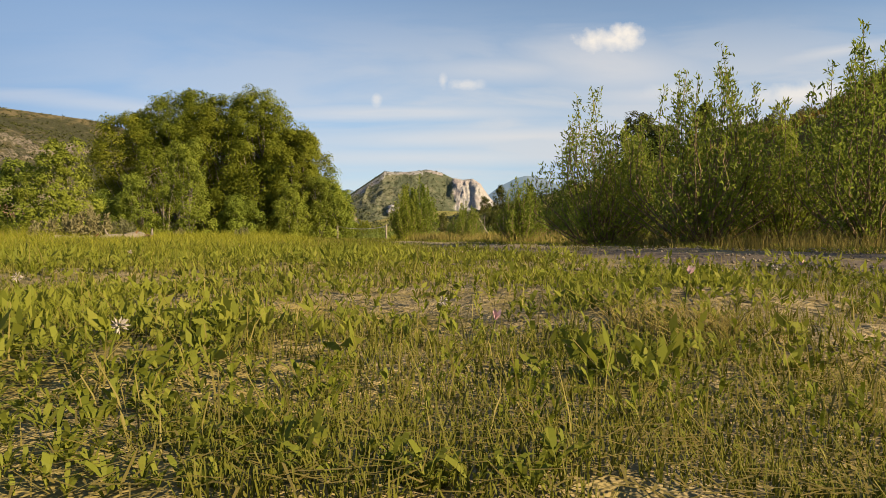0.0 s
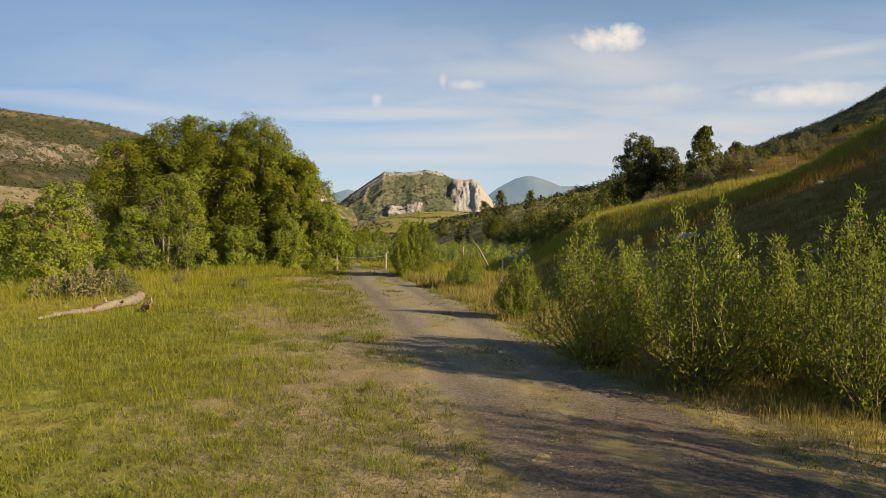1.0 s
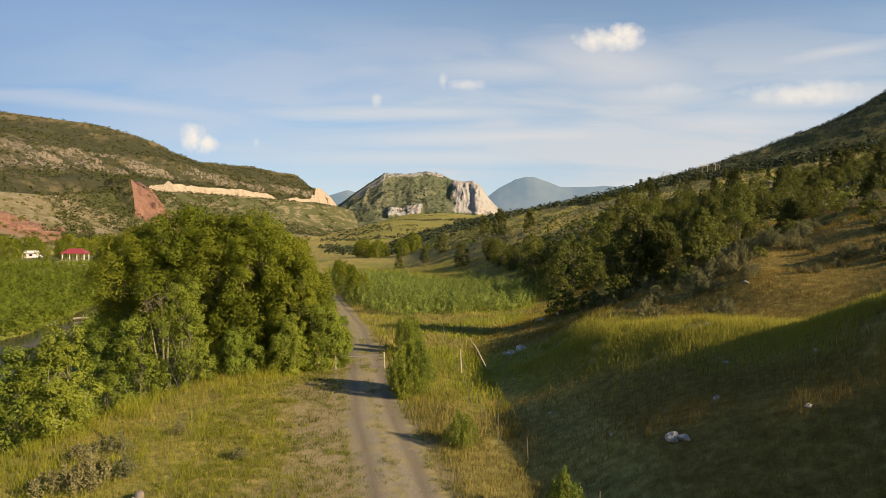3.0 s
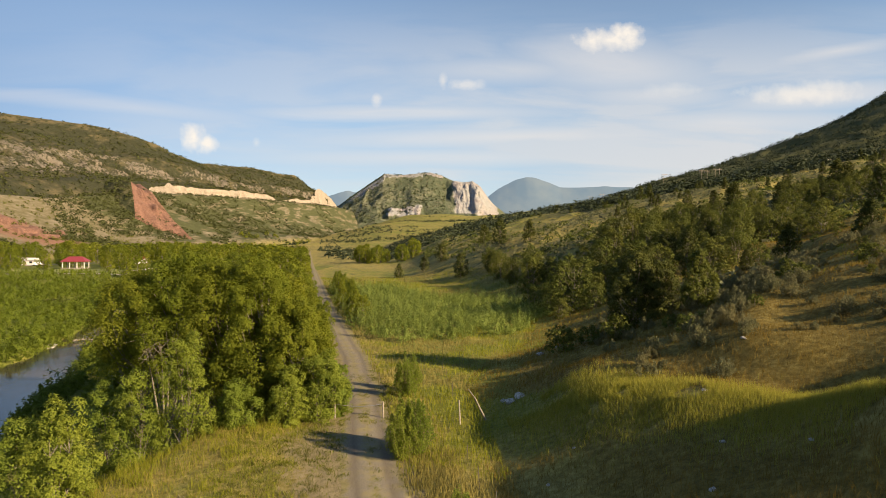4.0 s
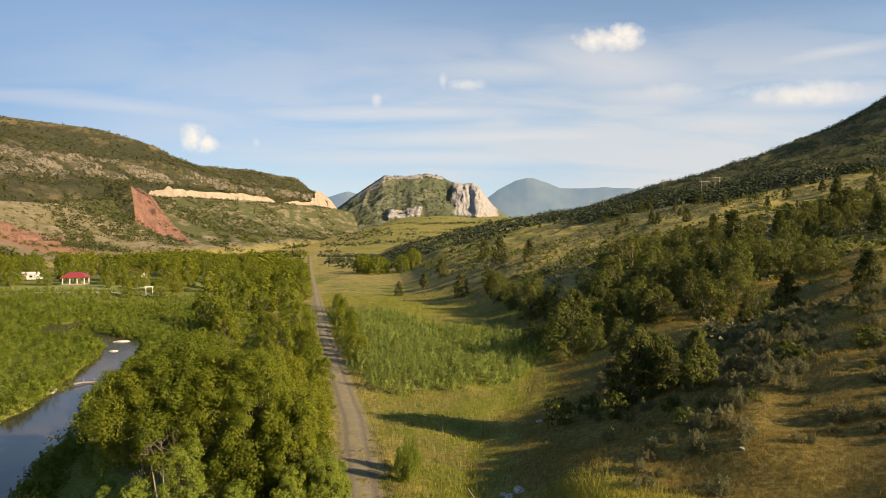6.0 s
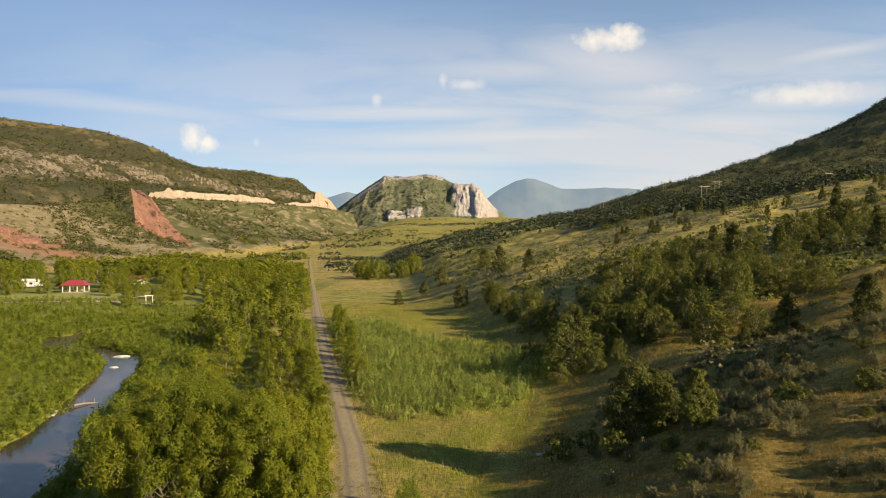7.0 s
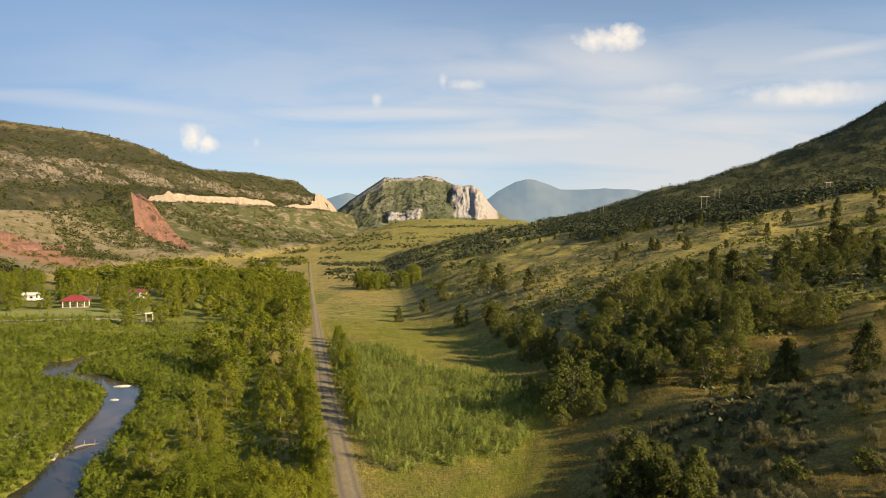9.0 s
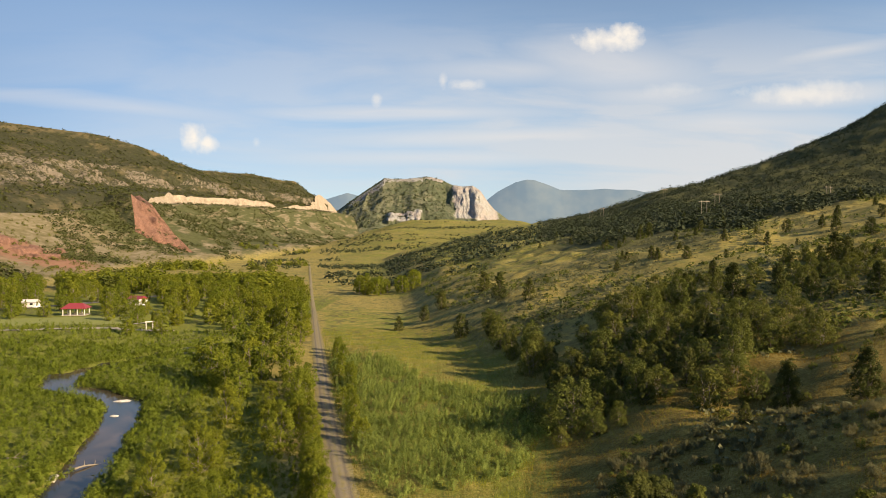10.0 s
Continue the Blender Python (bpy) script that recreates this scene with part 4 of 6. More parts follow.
def tree(name, label, category, height, rx, seed, mat, kind="round", clumps=26, per=420, leaf=0.16, low=0.16, trunk=0.16, stems=1, group="", bark=None, lean=0.0, narrow=0.6, puff=1.15):
    """A tapered trunk with limbs under a crown of leaf clumps; it is built at the origin."""
    r = np.random.default_rng(seed)
    root = thing(name, label, category, group=group)
    cs = crown_shape(kind, r, clumps, rx, height * low, height * 0.93)
    wood = []
    for s in range(stems):
        a = r.uniform(0, 6.283)
        sx, sy = (0.25 * rx * math.cos(a), 0.25 * rx * math.sin(a)) if stems > 1 else (0, 0)
        t = np.linspace(0, 1, 7)
        p = np.stack([sx * (0.3 + t) + lean * t + r.normal(0, 0.04 * height, 7) * t * 0.6, sy * (0.3 + t) + r.normal(0, 0.04 * height, 7) * t * 0.6, -0.3 + t * height * 0.86], 1)
        wood.append(tube(p, trunk / math.sqrt(stems) * (1.15 - t), 7))
        for c, cr in cs[s::stems]:
            i = int(np.clip((c[2] / height - 0.12) * 6, 0, 5))
            b = p[i]
            e = np.array(c)
            m1 = b + (e - b) * 0.5 + np.array([0, 0, -0.05 * height]) + r.normal(0, 0.05 * rx, 3)
            wood.append(tube([b, b + (m1 - b) * 0.6, m1, e], np.array([0.34, 0.26, 0.20, 0.06]) * trunk, 4))
    part("trunk", mesh_of("trunk", *join(wood), bark or M_BARK, True), None, root, "grey furrowed trunk and limbs")
    crown = join([clump(np.array(c) + np.array([lean * c[2] / height, 0, 0]), cr * puff, per, leaf, r, narrow, out=np.array([c[0] / rx, c[1] / rx, (c[2] / height - 0.45) * 1.2])) for c, cr in cs])
    part("crown", mesh_of("crown", *crown, mat), None, root)
    return root


def stem_bush(name, label, category, height, rx, seed, mat, stems=26, leaf=0.06, per=90, narrow=0.3, bark=None, thick=0.012, group="", first=0.18):
    """A shrub of many thin upright stems with leaves all along them."""
    r = np.random.default_rng(seed)
    root = thing(name, label, category, group=group)
    wood, green = [], []
    for s in range(stems):
        a, q = r.uniform(0, 6.283), r.uniform(0, 1) ** 0.6
        top = height * (1.0 - 0.55 * q ** 1.6) * r.uniform(0.6, 1.0)
        t = np.linspace(0, 1, 6)
        out = rx * q * (0.10 + 0.90 * np.minimum(1, t * 1.5)) * (1.0 - 0.2 * step(0.6, 1.0, t))
        p = np.stack([np.cos(a) * out + r.normal(0, 0.03, 6) * rx, np.sin(a) * out + r.normal(0, 0.03, 6) * rx, -0.1 + t * (top + 0.1)], 1)
        sides = 4 if height > 1 else 3
        wood.append(tube(p, thick * (1.25 - t), sides))
        k = int(per * top / height)
        tt = r.uniform(first, 1.0, k) ** 0.8
        at = np.stack([np.interp(tt, t, p[:, i]) for i in range(3)], 1)
        spread = (0.15 * rx * (1.15 - tt))[:, None] * np.array([1, 1, 0.8])
        at = at + r.normal(size=(k, 3)) * spread
        green.append(leaves(at, leaf, narrow, np.array([math.cos(a) * 0.3, math.sin(a) * 0.3, 0.7]), r=r))
    # all stems spring from one crown of the root
    wv, wf = join(wood)
    per_stem = 6 * sides
    k = np.arange(len(wv))
    wf = np.where(k % per_stem < sides, k % per_stem, k)[wf]
    part("stem", mesh_of("stem", wv, wf, bark or M_TWIG, True), None, root)
    part("crown", mesh_of("crown", *join(green), mat), None, root)
    return root


def set_down(proto, x, y, scale=1.0, turn=0.0, sink=0.05, tall=1.0, label=""):
    """A copy of a plant on the ground at x, y."""
    m = pose(x, y, zg(x, y) - sink, 0, 0, turn) @ Matrix.Diagonal((scale, scale, scale * tall, 1))
    ob = copy_thing(proto, m)
    if label:
        ob["label"] = label
    return ob


def retire(*protos):
    """Removes the patterns that only served to be copied."""
    for ob in protos:
        for o in (*ob.children_recursive, ob):
            bpy.data.objects.remove(o)


# the grove beside the meadow
def grove():
    for x, y, top, rx, seed, low in ((-21.6, 45.4, 9.0, 3.1, 11, 0.44), (-18.5, 44.8, 10.4, 3.3, 12, 0.38), (-15.2, 44.2, 10.0, 3.1, 13, 0.26), (-12.4, 43.2, 9.9, 2.9, 14, 0.06), (-9.6, 42.2, 7.2, 2.3, 15, 0.0),
                                     (-19.5, 51, 9.8, 4.0, 16, 0.2), (-13.5, 50, 9.0, 3.4, 17, 0.15)):
        base = zg(x, y) - 0.1
        t = tree("cottonwood_tree", "big green cottonwood tree beside the meadow", "tree", top - base, rx, seed, M_COTTON, "round", 58, 800, 0.138, low, 0.20, group="grove trees", puff=1.22)
        t.matrix_world = pose(x, y, base)
    for x, y, h, rx, seed in ((-14.9, 36.8, 6.6, 1.6, 21), (-17.6, 36.2, 6.4, 1.6, 22), (-19.4, 37.0, 6.0, 1.7, 32), (-6.9, 41.2, 3.6, 1.3, 33), (-7.6, 40.0, 4.3, 1.6, 23), (-9.3, 39.2, 3.6, 1.4, 24), (-16.6, 27.5, 5.0, 1.4, 25), (-18.6, 27.8, 5.2, 1.6, 26), (-20.5, 25, 4.9, 1.5, 27),
                             (-22.0, 29, 5.0, 1.6, 28), (-20.2, 33, 5.2, 1.5, 29), (-12.4, 38.4, 2.6, 1.3, 30)):
        t = tree("young_cottonwood_tree", "slender young cottonwood at the edge of the grove", "tree", h, rx, seed, M_WILLOW, "spindle", 28, 480, 0.110, 0.02, 0.06, 2, group="young trees", puff=1.35)
        t.matrix_world = pose(x, y, zg(x, y) - 0.1)
    # a dead, leafless crown among the leaves
    r = np.random.default_rng(31)
    dead = thing("dead_tree", "bare bleached dead tree among green crowns", "dead tree")
    base, wood = np.array([0, 0, 0]), []
    for i in range(7):
        a = radians(200 + 25 * i)
        tip = np.array([math.cos(a) * (1.4 + 0.3 * i % 2), -abs(math.sin(a)) * 1.0, 6.0 + 2.8 * r.uniform(0.6, 1.1)])
        mid = tip * np.array([0.45, 0.45, 0.66]) + r.normal(0, 0.2, 3)
        wood.append(tube([base, base * 0.4 + mid * 0.6, mid, tip], [0.10, 0.08, 0.05, 0.012], 5))
        for _ in range(7):
            t0 = r.uniform(0.2, 0.9)
            s = mid + (tip - mid) * t0
            wood.append(tube([s, s + r.normal(0, 0.35, 3) + (0, 0, 0.3), s + r.normal(0, 0.7, 3) + (0, -0.2, 0.8)], [0.03, 0.02, 0.006], 4))
    part("trunk", mesh_of("trunk", *join(wood), M_DEAD, True), None, dead)
    dead.matrix_world = pose(-18.6, 42.4, zg(-18.6, 42.4)) @ Matrix.Scale(0.9, 4)


grove()

# willow bushes east of the track
BUSHES = ((2.45, 9.9, 2.7, 1.25, 41), (3.4, 8.3, 2.95, 1.15, 42), (4.75, 8.8, 2.4, 0.95, 43), (4.85, 7.2, 2.75, 0.95, 47), (1.9, 15.6, 1.75, 0.7, 44),
          (3.8, 18.4, 1.7, 0.65, 48), (0.95, 25.0, 1.75, 0.85, 49), (3.0, 10.6, 2.0, 0.75, 56), (7.6, 1.4, 3.4, 1.4, 132), (10.2, 0.2, 3.6, 1.4, 133), (5.9, -0.5, 3.0, 1.3, 134), (9.2, 2.0, 3.4, 1.3, 135))
for x, y, h, rx, seed in BUSHES:
    b = stem_bush("willow_bush", "bushy green willow on the dry verge of the track", "bush", h, rx, seed, M_WILLOW, 58, 0.066 if y > 3 else 0.10, 310 if y > 3 else 110, 0.30, group="willows by the track", first=0.06)
    b.matrix_world = pose(x, y, zg(x, y))
for x, y, h, rx, seed in ((-1.9, 32.6, 3.3, 1.0, 51), (-1.2, 33.4, 3.6, 1.1, 52), (-1.9, 34.0, 3.5, 1.0, 53), (-2.6, 46.5, 3.6, 0.95, 54), (-2.2, 48.5, 3.2, 0.9, 55)):
    b = stem_bush("willow_sapling", "upright green sapling beside the track", "sapling", h, rx, seed, M_WILLOW, 52, 0.095, 330, 0.45, group="saplings", first=0.02)
    b.matrix_world = pose(x, y, zg(x, y))

# patterns
JUNIPERS = [tree("juniper_tree", "dark green juniper on the dry slope", "juniper tree", 6.0, 2.0, 60 + i, M_JUNIPER, k, 40, 210, 0.22, 0.02, 0.16, 1, "junipers", narrow=0.42, puff=1.1) for i, k in enumerate(("cone", "cone", "spindle"))]
FARJUNIPERS = [tree("juniper_tree", "dark green juniper on the dry slope", "juniper tree", 6.0, 1.9, 64 + i, M_JUNIPER, k, 30, 80, 0.38, 0.02, 0.16, 1, "junipers", narrow=0.42, puff=1.3) for i, k in enumerate(("spindle", "cone", "cone"))]
OAKS = [tree("gully_tree", "dark scrubby broadleaf tree in the gully", "tree", 6.0, 2.7, 70 + i, M_OAK, k, 34, 120, 0.27, 0.0, 0.12, 2, "gully trees", puff=1.0, narrow=0.55) for i, k in enumerate(("spindle", "round", "round"))]
LIGHTS = [tree("box_elder_tree", "pale green broadleaf tree on the slope", "tree", 6.2, 2.6, 80 + i, M_OAK, "round", 30, 140, 0.25, 0.0, 0.10, 2, "gully trees", puff=1.05) for i in range(2)]
WOODS = [tree("valley_tree", "green cottonwood in the valley wood", "tree", 9.0, 3.1, 90 + i, M_COTTON, k, 32, 210, 0.26, 0.03, 0.16, 1, "valley trees", puff=1.0) for i, k in enumerate(("round", "spindle", "round", "spindle"))]
FARWOODS = [tree("valley_tree", "green cottonwood in the valley wood", "tree", 9.0, 3.2, 96 + i, M_COTTON, k, 22, 85, 0.50, 0.06, 0.2, 1, "valley trees", puff=1.08) for i, k in enumerate(("round", "spindle", "round"))]
SAGES = [stem_bush("sagebrush", "grey-green sagebrush in dry grass", "sagebrush", 0.7, 0.5, 100 + i, M_SAGE, 20, 0.060, 170, 0.45, group="sagebrush", thick=0.003, first=0.02) for i in range(3)]
SCRUBS = [tree("slope_shrub", "low dark shrub on the grassy hillside", "shrub", 1.7, 1.15, 110 + i, M_OAK, "round", 12, 64, 0.23, 0.05, 0.04, 2, "slope shrubs") for i in range(2)]

for x, y, h, rx, seed in ((16.6, 53.4, 10.5 - zg(16.6, 53.4), 2.1, 121), (18.6, 54.0, 9.6 - zg(18.6, 54.0), 1.8, 122)):
    t = tree("juniper_tree", "broad dark juniper on the shoulder of the hill", "juniper tree", h, rx, seed, M_JUNIPER, "round", 44, 330, 0.19, 0.02, 0.2, 1, "junipers", narrow=0.5, puff=1.3)
    t.matrix_world = pose(x, y, zg(x, y) - 0.1)
t = tree("box_elder_tree", "leafy green box elder beside a juniper", "tree", 10.7 - zg(20.6, 50.0), 1.4, 123, M_OAK, "spindle", 30, 300, 0.17, 0.05, 0.1, 2, "gully trees", puff=1.2)
t.matrix_world = pose(20.6, 50.0, zg(20.6, 50.0) - 0.1)
set_down(LIGHTS[1], 20.0, 97, 1.4, 80, label="pale olive box elder at the foot of the gully")
for k, (x, y) in enumerate(((17.5, 92), (22.5, 92), (24.5, 99), (17.0, 101), (20.5, 107), (24.8, 111), (28.0, 104), (15.5, 108), (26.5, 94))):
    set_down(OAKS[k % 3], x, y, 0.5 + 0.1 * (k % 4), 70 * k, label="low scrubby tree at the foot of the gully")
for x, y, s in ((10.6, 55, 1.25), (14.6, 51.5, 1.1), (13.6, 57, 0.9), (27.8, 50, 0.8), (32.5, 47.5, 0.9)):
    set_down(SCRUBS[int(x) % 2], x, y, s, x * 40)


def scatter(n, x0, x1, y0, y1, ok, gap=0.0, r=rng):
    out = []
    for _ in range(n * 60):
        if len(out) >= n:
            break
        x, y = r.uniform(x0, x1), r.uniform(y0, y1)
        if ok(x, y) and all((x - a) ** 2 + (y - b) ** 2 > gap * gap for a, b in out):
            out.append((x, y))
    return out


# trees of the gully
def gully(x, y):
    """A belt of trees that climbs from the foot of the slope."""
    mid = np.interp(x, [14, 20, 25, 37, 48, 60, 72, 90, 112], [182, 158, 124, 128, 132, 146, 148, 146, 158])
    half = np.interp(x, [14, 20, 25, 37, 48, 60, 72, 90, 112], [10, 24, 26, 34, 38, 42, 38, 30, 12])
    return abs(y - mid) < half * (1 + 0.9 * float(lumps(x, y, 14, 36)))


for k, (x, y) in enumerate(scatter(165, 14, 112, 92, 215, gully, 3.1)):
    low_ = float(np.interp(x, [14, 50, 85], [1.0, 1.0, 0.66]))
    set_down((OAKS + [OAKS[0], LIGHTS[0], JUNIPERS[1], OAKS[0], JUNIPERS[2]])[k % 8], x, y, low_ * (0.58 + 0.55 * rng.random()), 360 * rng.random(), tall=0.85 + 0.3 * rng.random())
# junipers over the slope
for x, y, s, i in ((-15.5, 226.0, 0.87, 2), (-6.8, 238.8, 0.99, 0), (-0.4, 247.1, 1.21, 0), (17.1, 256.0, 1.37, 0), (20.0, 219.8, 1.50, 2), (5.8, 196.5, 1.23, 0), (28.5, 205.8, 1.22, 1), (68.5, 148.8, 1.46, 1), (76.4, 142.9, 1.06, 1), (96.1, 175.6, 0.71, 0), (99.5, 165.7, 0.59, 1), (47.0, 85.2, 1.12, 0), (54.4, 80.1, 1.13, 0),
                  (68.5, 234.5, 0.59, 1), (74.4, 224.7, 0.74, 1), (37.5, 77.4, 0.44, 1), (104.0, 167.3, 1.29, 1), (102.0, 159.1, 1.09, 0), (96.5, 308.1, 1.10, 2), (101.4, 310.3, 1.20, 1), (121.5, 298.5, 0.89, 0), (130.9, 239.9, 0.86, 0), (135.3, 225.2, 0.74, 1), (136.0, 218.2, 0.97, 1), (131.1, 192.9, 0.86, 0), (87.2, 125.9, 1.12, 1), (112.5, 218.7, 0.72, 1)):
    set_down((JUNIPERS if y < 130 else FARJUNIPERS)[i], x, y, s, 50 * x)
upslope = lambda x, y: x - toe_x(y) > 45 and abs(x) < 0.72 * y
for k, (x, y) in enumerate(scatter(90, 60, 300, 150, 460, upslope, 7)):
    set_down(FARJUNIPERS[k % 3], x, y, 0.35 + 0.5 * rng.random(), 360 * rng.random())
# woods along the river
grove_zone = lambda x, y: -0.62 * y < x < road_x(y) - 2.9 and river_off(x, y) > 7 and (x > np.interp(y, [56, 100, 130, 190, 230, 420], [-34, -46, -52, -60, -80, -210])) and y > 54
for k, (x, y) in enumerate(scatter(185, -240, 0, 54, 430, grove_zone, 3.6)):
    near_road = road_x(y) - x < 7
    set_down(WOODS[k % 4] if y < 130 else FARWOODS[k % 3], x, y, (float(np.interp(y, [54, 80, 140, 230], [0.48, 0.50, 0.62, 0.8])) if near_road else float(np.interp(y, [60, 110, 150], [0.50, 0.60, 0.85]))) + 0.34 * rng.random(), 360 * rng.random())
# trees of the park and a far grove in the meadow
park_zone = lambda x, y: abs(x) < 0.74 * y and not (-190 < x < -108 and 200 < y < 252) and all(math.hypot(x - a, y - b) > 8 for a, b in ((-148, 255), (-186, 285), (-143, 296), (-160, 335), (-180, 281), (-137, 287))) and x < -0.30 * y
for k, (x, y) in enumerate(scatter(44, -250, -100, 225, 420, park_zone, 7)):
    set_down(FARWOODS[k % 3], x, y, 0.6 + 0.5 * rng.random(), 360 * rng.random(), label="leafy shade tree in the riverside park")
for k, (x, y) in enumerate(scatter(58, -300, -110, 285, 430, lambda x, y: -0.70 * y < x < -0.36 * y and all(math.hypot(x - a, y - b) > 9 for a, b in ((-186, 285), (-143, 296), (-160, 335), (-137, 287))), 7)):
    set_down(FARWOODS[k % 3], x, y, 0.8 + 0.45 * rng.random(), 360 * rng.random(), label="tall leafy tree behind the riverside park")
for k, (x, y) in enumerate([(-166, 243), (-132, 262), (-126, 238), (-140, 263), (-158, 266), (-112, 232), (-101, 240), (-176, 262), (-96, 216), (-106, 212), (-190, 272), (-150, 282), (-137, 278), (-147, 284), (-120, 255), (-115, 268), (-180, 250), (-170, 252), (-158, 250), (-128, 250), (-118, 244), (-105, 232), (-164, 272), (-192, 262), (-172, 295), (-152, 305)]):
    set_down(FARWOODS[k % 3], x, y, 0.62 + 0.35 * rng.random(), 360 * rng.random(), label="leafy shade tree in the riverside park")
for k, (x, y) in enumerate(scatter(16, -52, -14, 372, 408, lambda x, y: True, 5)):
    set_down(FARWOODS[k % 3], x, y, 0.9 + 0.4 * rng.random(), 360 * rng.random(), label="green tree in a grove on the far meadow")
for k, (x, y) in enumerate(scatter(26, -30, 0, 60, 235, lambda x, y: 2.6 < x - road_x(y) < 6.5 and y > 95, 4)):
    set_down(WOODS[1 + 2 * (k % 2)], x, y, 0.36 + 0.16 * rng.random(), 360 * rng.random(), label="small bushy tree beside the track")
for k, y in enumerate(np.arange(56, 126, 1.7)):
    if rng.random() < 0.22:
        continue
    y = float(y) + rng.uniform(-1.2, 1.2)
    x = float(road_x(y)) - (3.0 + 1.4 * rng.random() + (1.5 if y > 105 else 0.0))
    set_down(WOODS[1 + 2 * (k % 2)], x, y, 0.32 + 0.26 * rng.random(), 360 * rng.random(), label="bushy young cottonwood crowding the edge of the track")
# sagebrush and low shrubs on the hill
dry = lambda x, y: x - toe_x(y) > 9 and abs(x) < 0.74 * y + 3
for k, (x, y) in enumerate(scatter(285, 8, 52, 33, 80, dry, 0.8)):
    set_down(SAGES[k % 3], x, y, 0.8 + 1.3 * rng.random() ** 1.5, 360 * rng.random(), 0.02)
for k, (x, y) in enumerate(scatter(160, 12, 95, 40, 140, dry, 2.2)):
    set_down(SCRUBS[k % 2], x, y, 0.28 + 0.5 * rng.random() ** 1.6, 360 * rng.random(), 0.1)
for x, y, s in ((-7.4, 23.4, 0.85), (-11.5, 20.6, 1.8), (-12.4, 20.2, 1.6), (-10.9, 21.7, 1.2), (-12.5, 24, 1.6), (-13.2, 23, 1.3), (-11, 26.5, 0.9)):
    set_down(SAGES[int(abs(x)) % 3], x, y, s, x * 77, 0.02, label="grey-green sagebrush at the edge of the meadow")
retire(*JUNIPERS, *FARJUNIPERS, *OAKS, *LIGHTS, *WOODS, *FARWOODS, *SAGES, *SCRUBS)


# ---- thickets, forests and grass that nobody could count ----
def stuff(name, pieces, mat, label, category):
    ob = new(name, mesh_of(name, *join(pieces), mat))
    return tagged(ob, label, category, kind="stuff")


def thicket(spots, height, rx, per, leaf, seed, narrow=0.35):
    """Upright tufts of leafy rods, one at each spot."""
    r = np.random.default_rng(seed)
    out = []
    for x, y in spots:
        z, h, w = zg(x, y), height * r.uniform(0.7, 1.1) * (1 + 0.9 * float(lumps(x, y, 5.0, seed + 200, 2))), rx * r.uniform(0.8, 1.3)
        rods = max(3, per // 28)
        a, q = r.uniform(0, 6.283, rods), np.sqrt(r.uniform(0, 1, rods))
        k = r.integers(0, rods, per)
        t = r.uniform(0.05, 1, per) ** 0.7
        top = h * (1 - 0.70 * q[k] ** 2) * r.uniform(0.8, 1, rods)[k]
        at = np.stack([x + w * q[k] * np.cos(a[k]) * (0.5 + 0.5 * t), y + w * q[k] * np.sin(a[k]) * (0.5 + 0.5 * t), z + t * top], 1)
        at[:, :2] += r.normal(0, 0.10, (per, 2)) * (1.2 - t)[:, None]
        d = unit(at - np.array([x, y, z + 0.35 * h])) + np.array([0, 0, 0.2])
        out.append(leaves(at, leaf, narrow, d, r=r, face=1.0))
    return out


east = lambda x, y: road_x(y) + 2.8 < x < np.interp(y, [76, 85, 100, 125, 138, 172], [0, 11, 15.5, 16, -2, -16]) + 3 * float(lumps(x, y, 8, 60))
stuff("willow_thicket", thicket(scatter(520, -34, 20, 76, 172, east, 1.15), 3.2, 1.35, 360, 0.24, 5, 0.42), M_THICKET, "dense grey-green coyote willow thicket", "thicket")
west = lambda x, y: x < np.interp(y, [26, 60, 130, 190], [-26, -34, -50, -60]) and river_off(x, y) > 4.0 and x > -0.75 * y - 12 and not (road_x(y) - x < 4)
stuff("river_willows", thicket(scatter(2300, -150, -20, 34, 192, west, 0.7), 2.7, 1.0, 84, 0.38, 6), M_MEADOWWILLOW, "bright green willows covering the river flats", "thicket")
shore = lambda x, y: 2.0 < river_off(x, y) < 6.5 and zg(x, y) > WATER - 0.20 and x < -24 and x > -0.75 * y - 12
stuff("shore_willows", thicket(scatter(1900, -110, -24, 34, 200, shore, 0.40), 1.3, 0.85, 60, 0.30, 26), M_MEADOWWILLOW, "low willows and grass hanging over the water's edge", "thicket")
edge_of_park = lambda x, y: river_off(x, y) > 5 and abs(x) < 0.75 * y and x < -0.28 * y
stuff("park_edge_willows", thicket(scatter(420, -170, -62, 186, 224, edge_of_park, 1.2), 3.0, 1.3, 70, 0.42, 16), M_MEADOWWILLOW, "bright green willows along the edge of the park", "thicket")
riverside = lambda x, y: grove_zone(x, y) and y < 150 and x < road_x(y) - 2.5
stuff("wood_undergrowth", thicket(scatter(600, -60, -8, 54, 150, riverside, 0.9), 1.7, 1.2, 95, 0.24, 9, 0.45), M_COTTON, "bushy undergrowth between the riverside trees", "undergrowth")
under = lambda x, y: bank_x(y) - 16 < x < bank_x(y) + 1.0 and (x < -17 or y > 37)
stuff("bank_undergrowth", thicket(scatter(260, -60, -8, 24, 120, under, 0.8), 1.3, 0.9, 160, 0.16, 8, 0.45), M_COTTON, "leafy undergrowth along the wooded bank", "undergrowth")


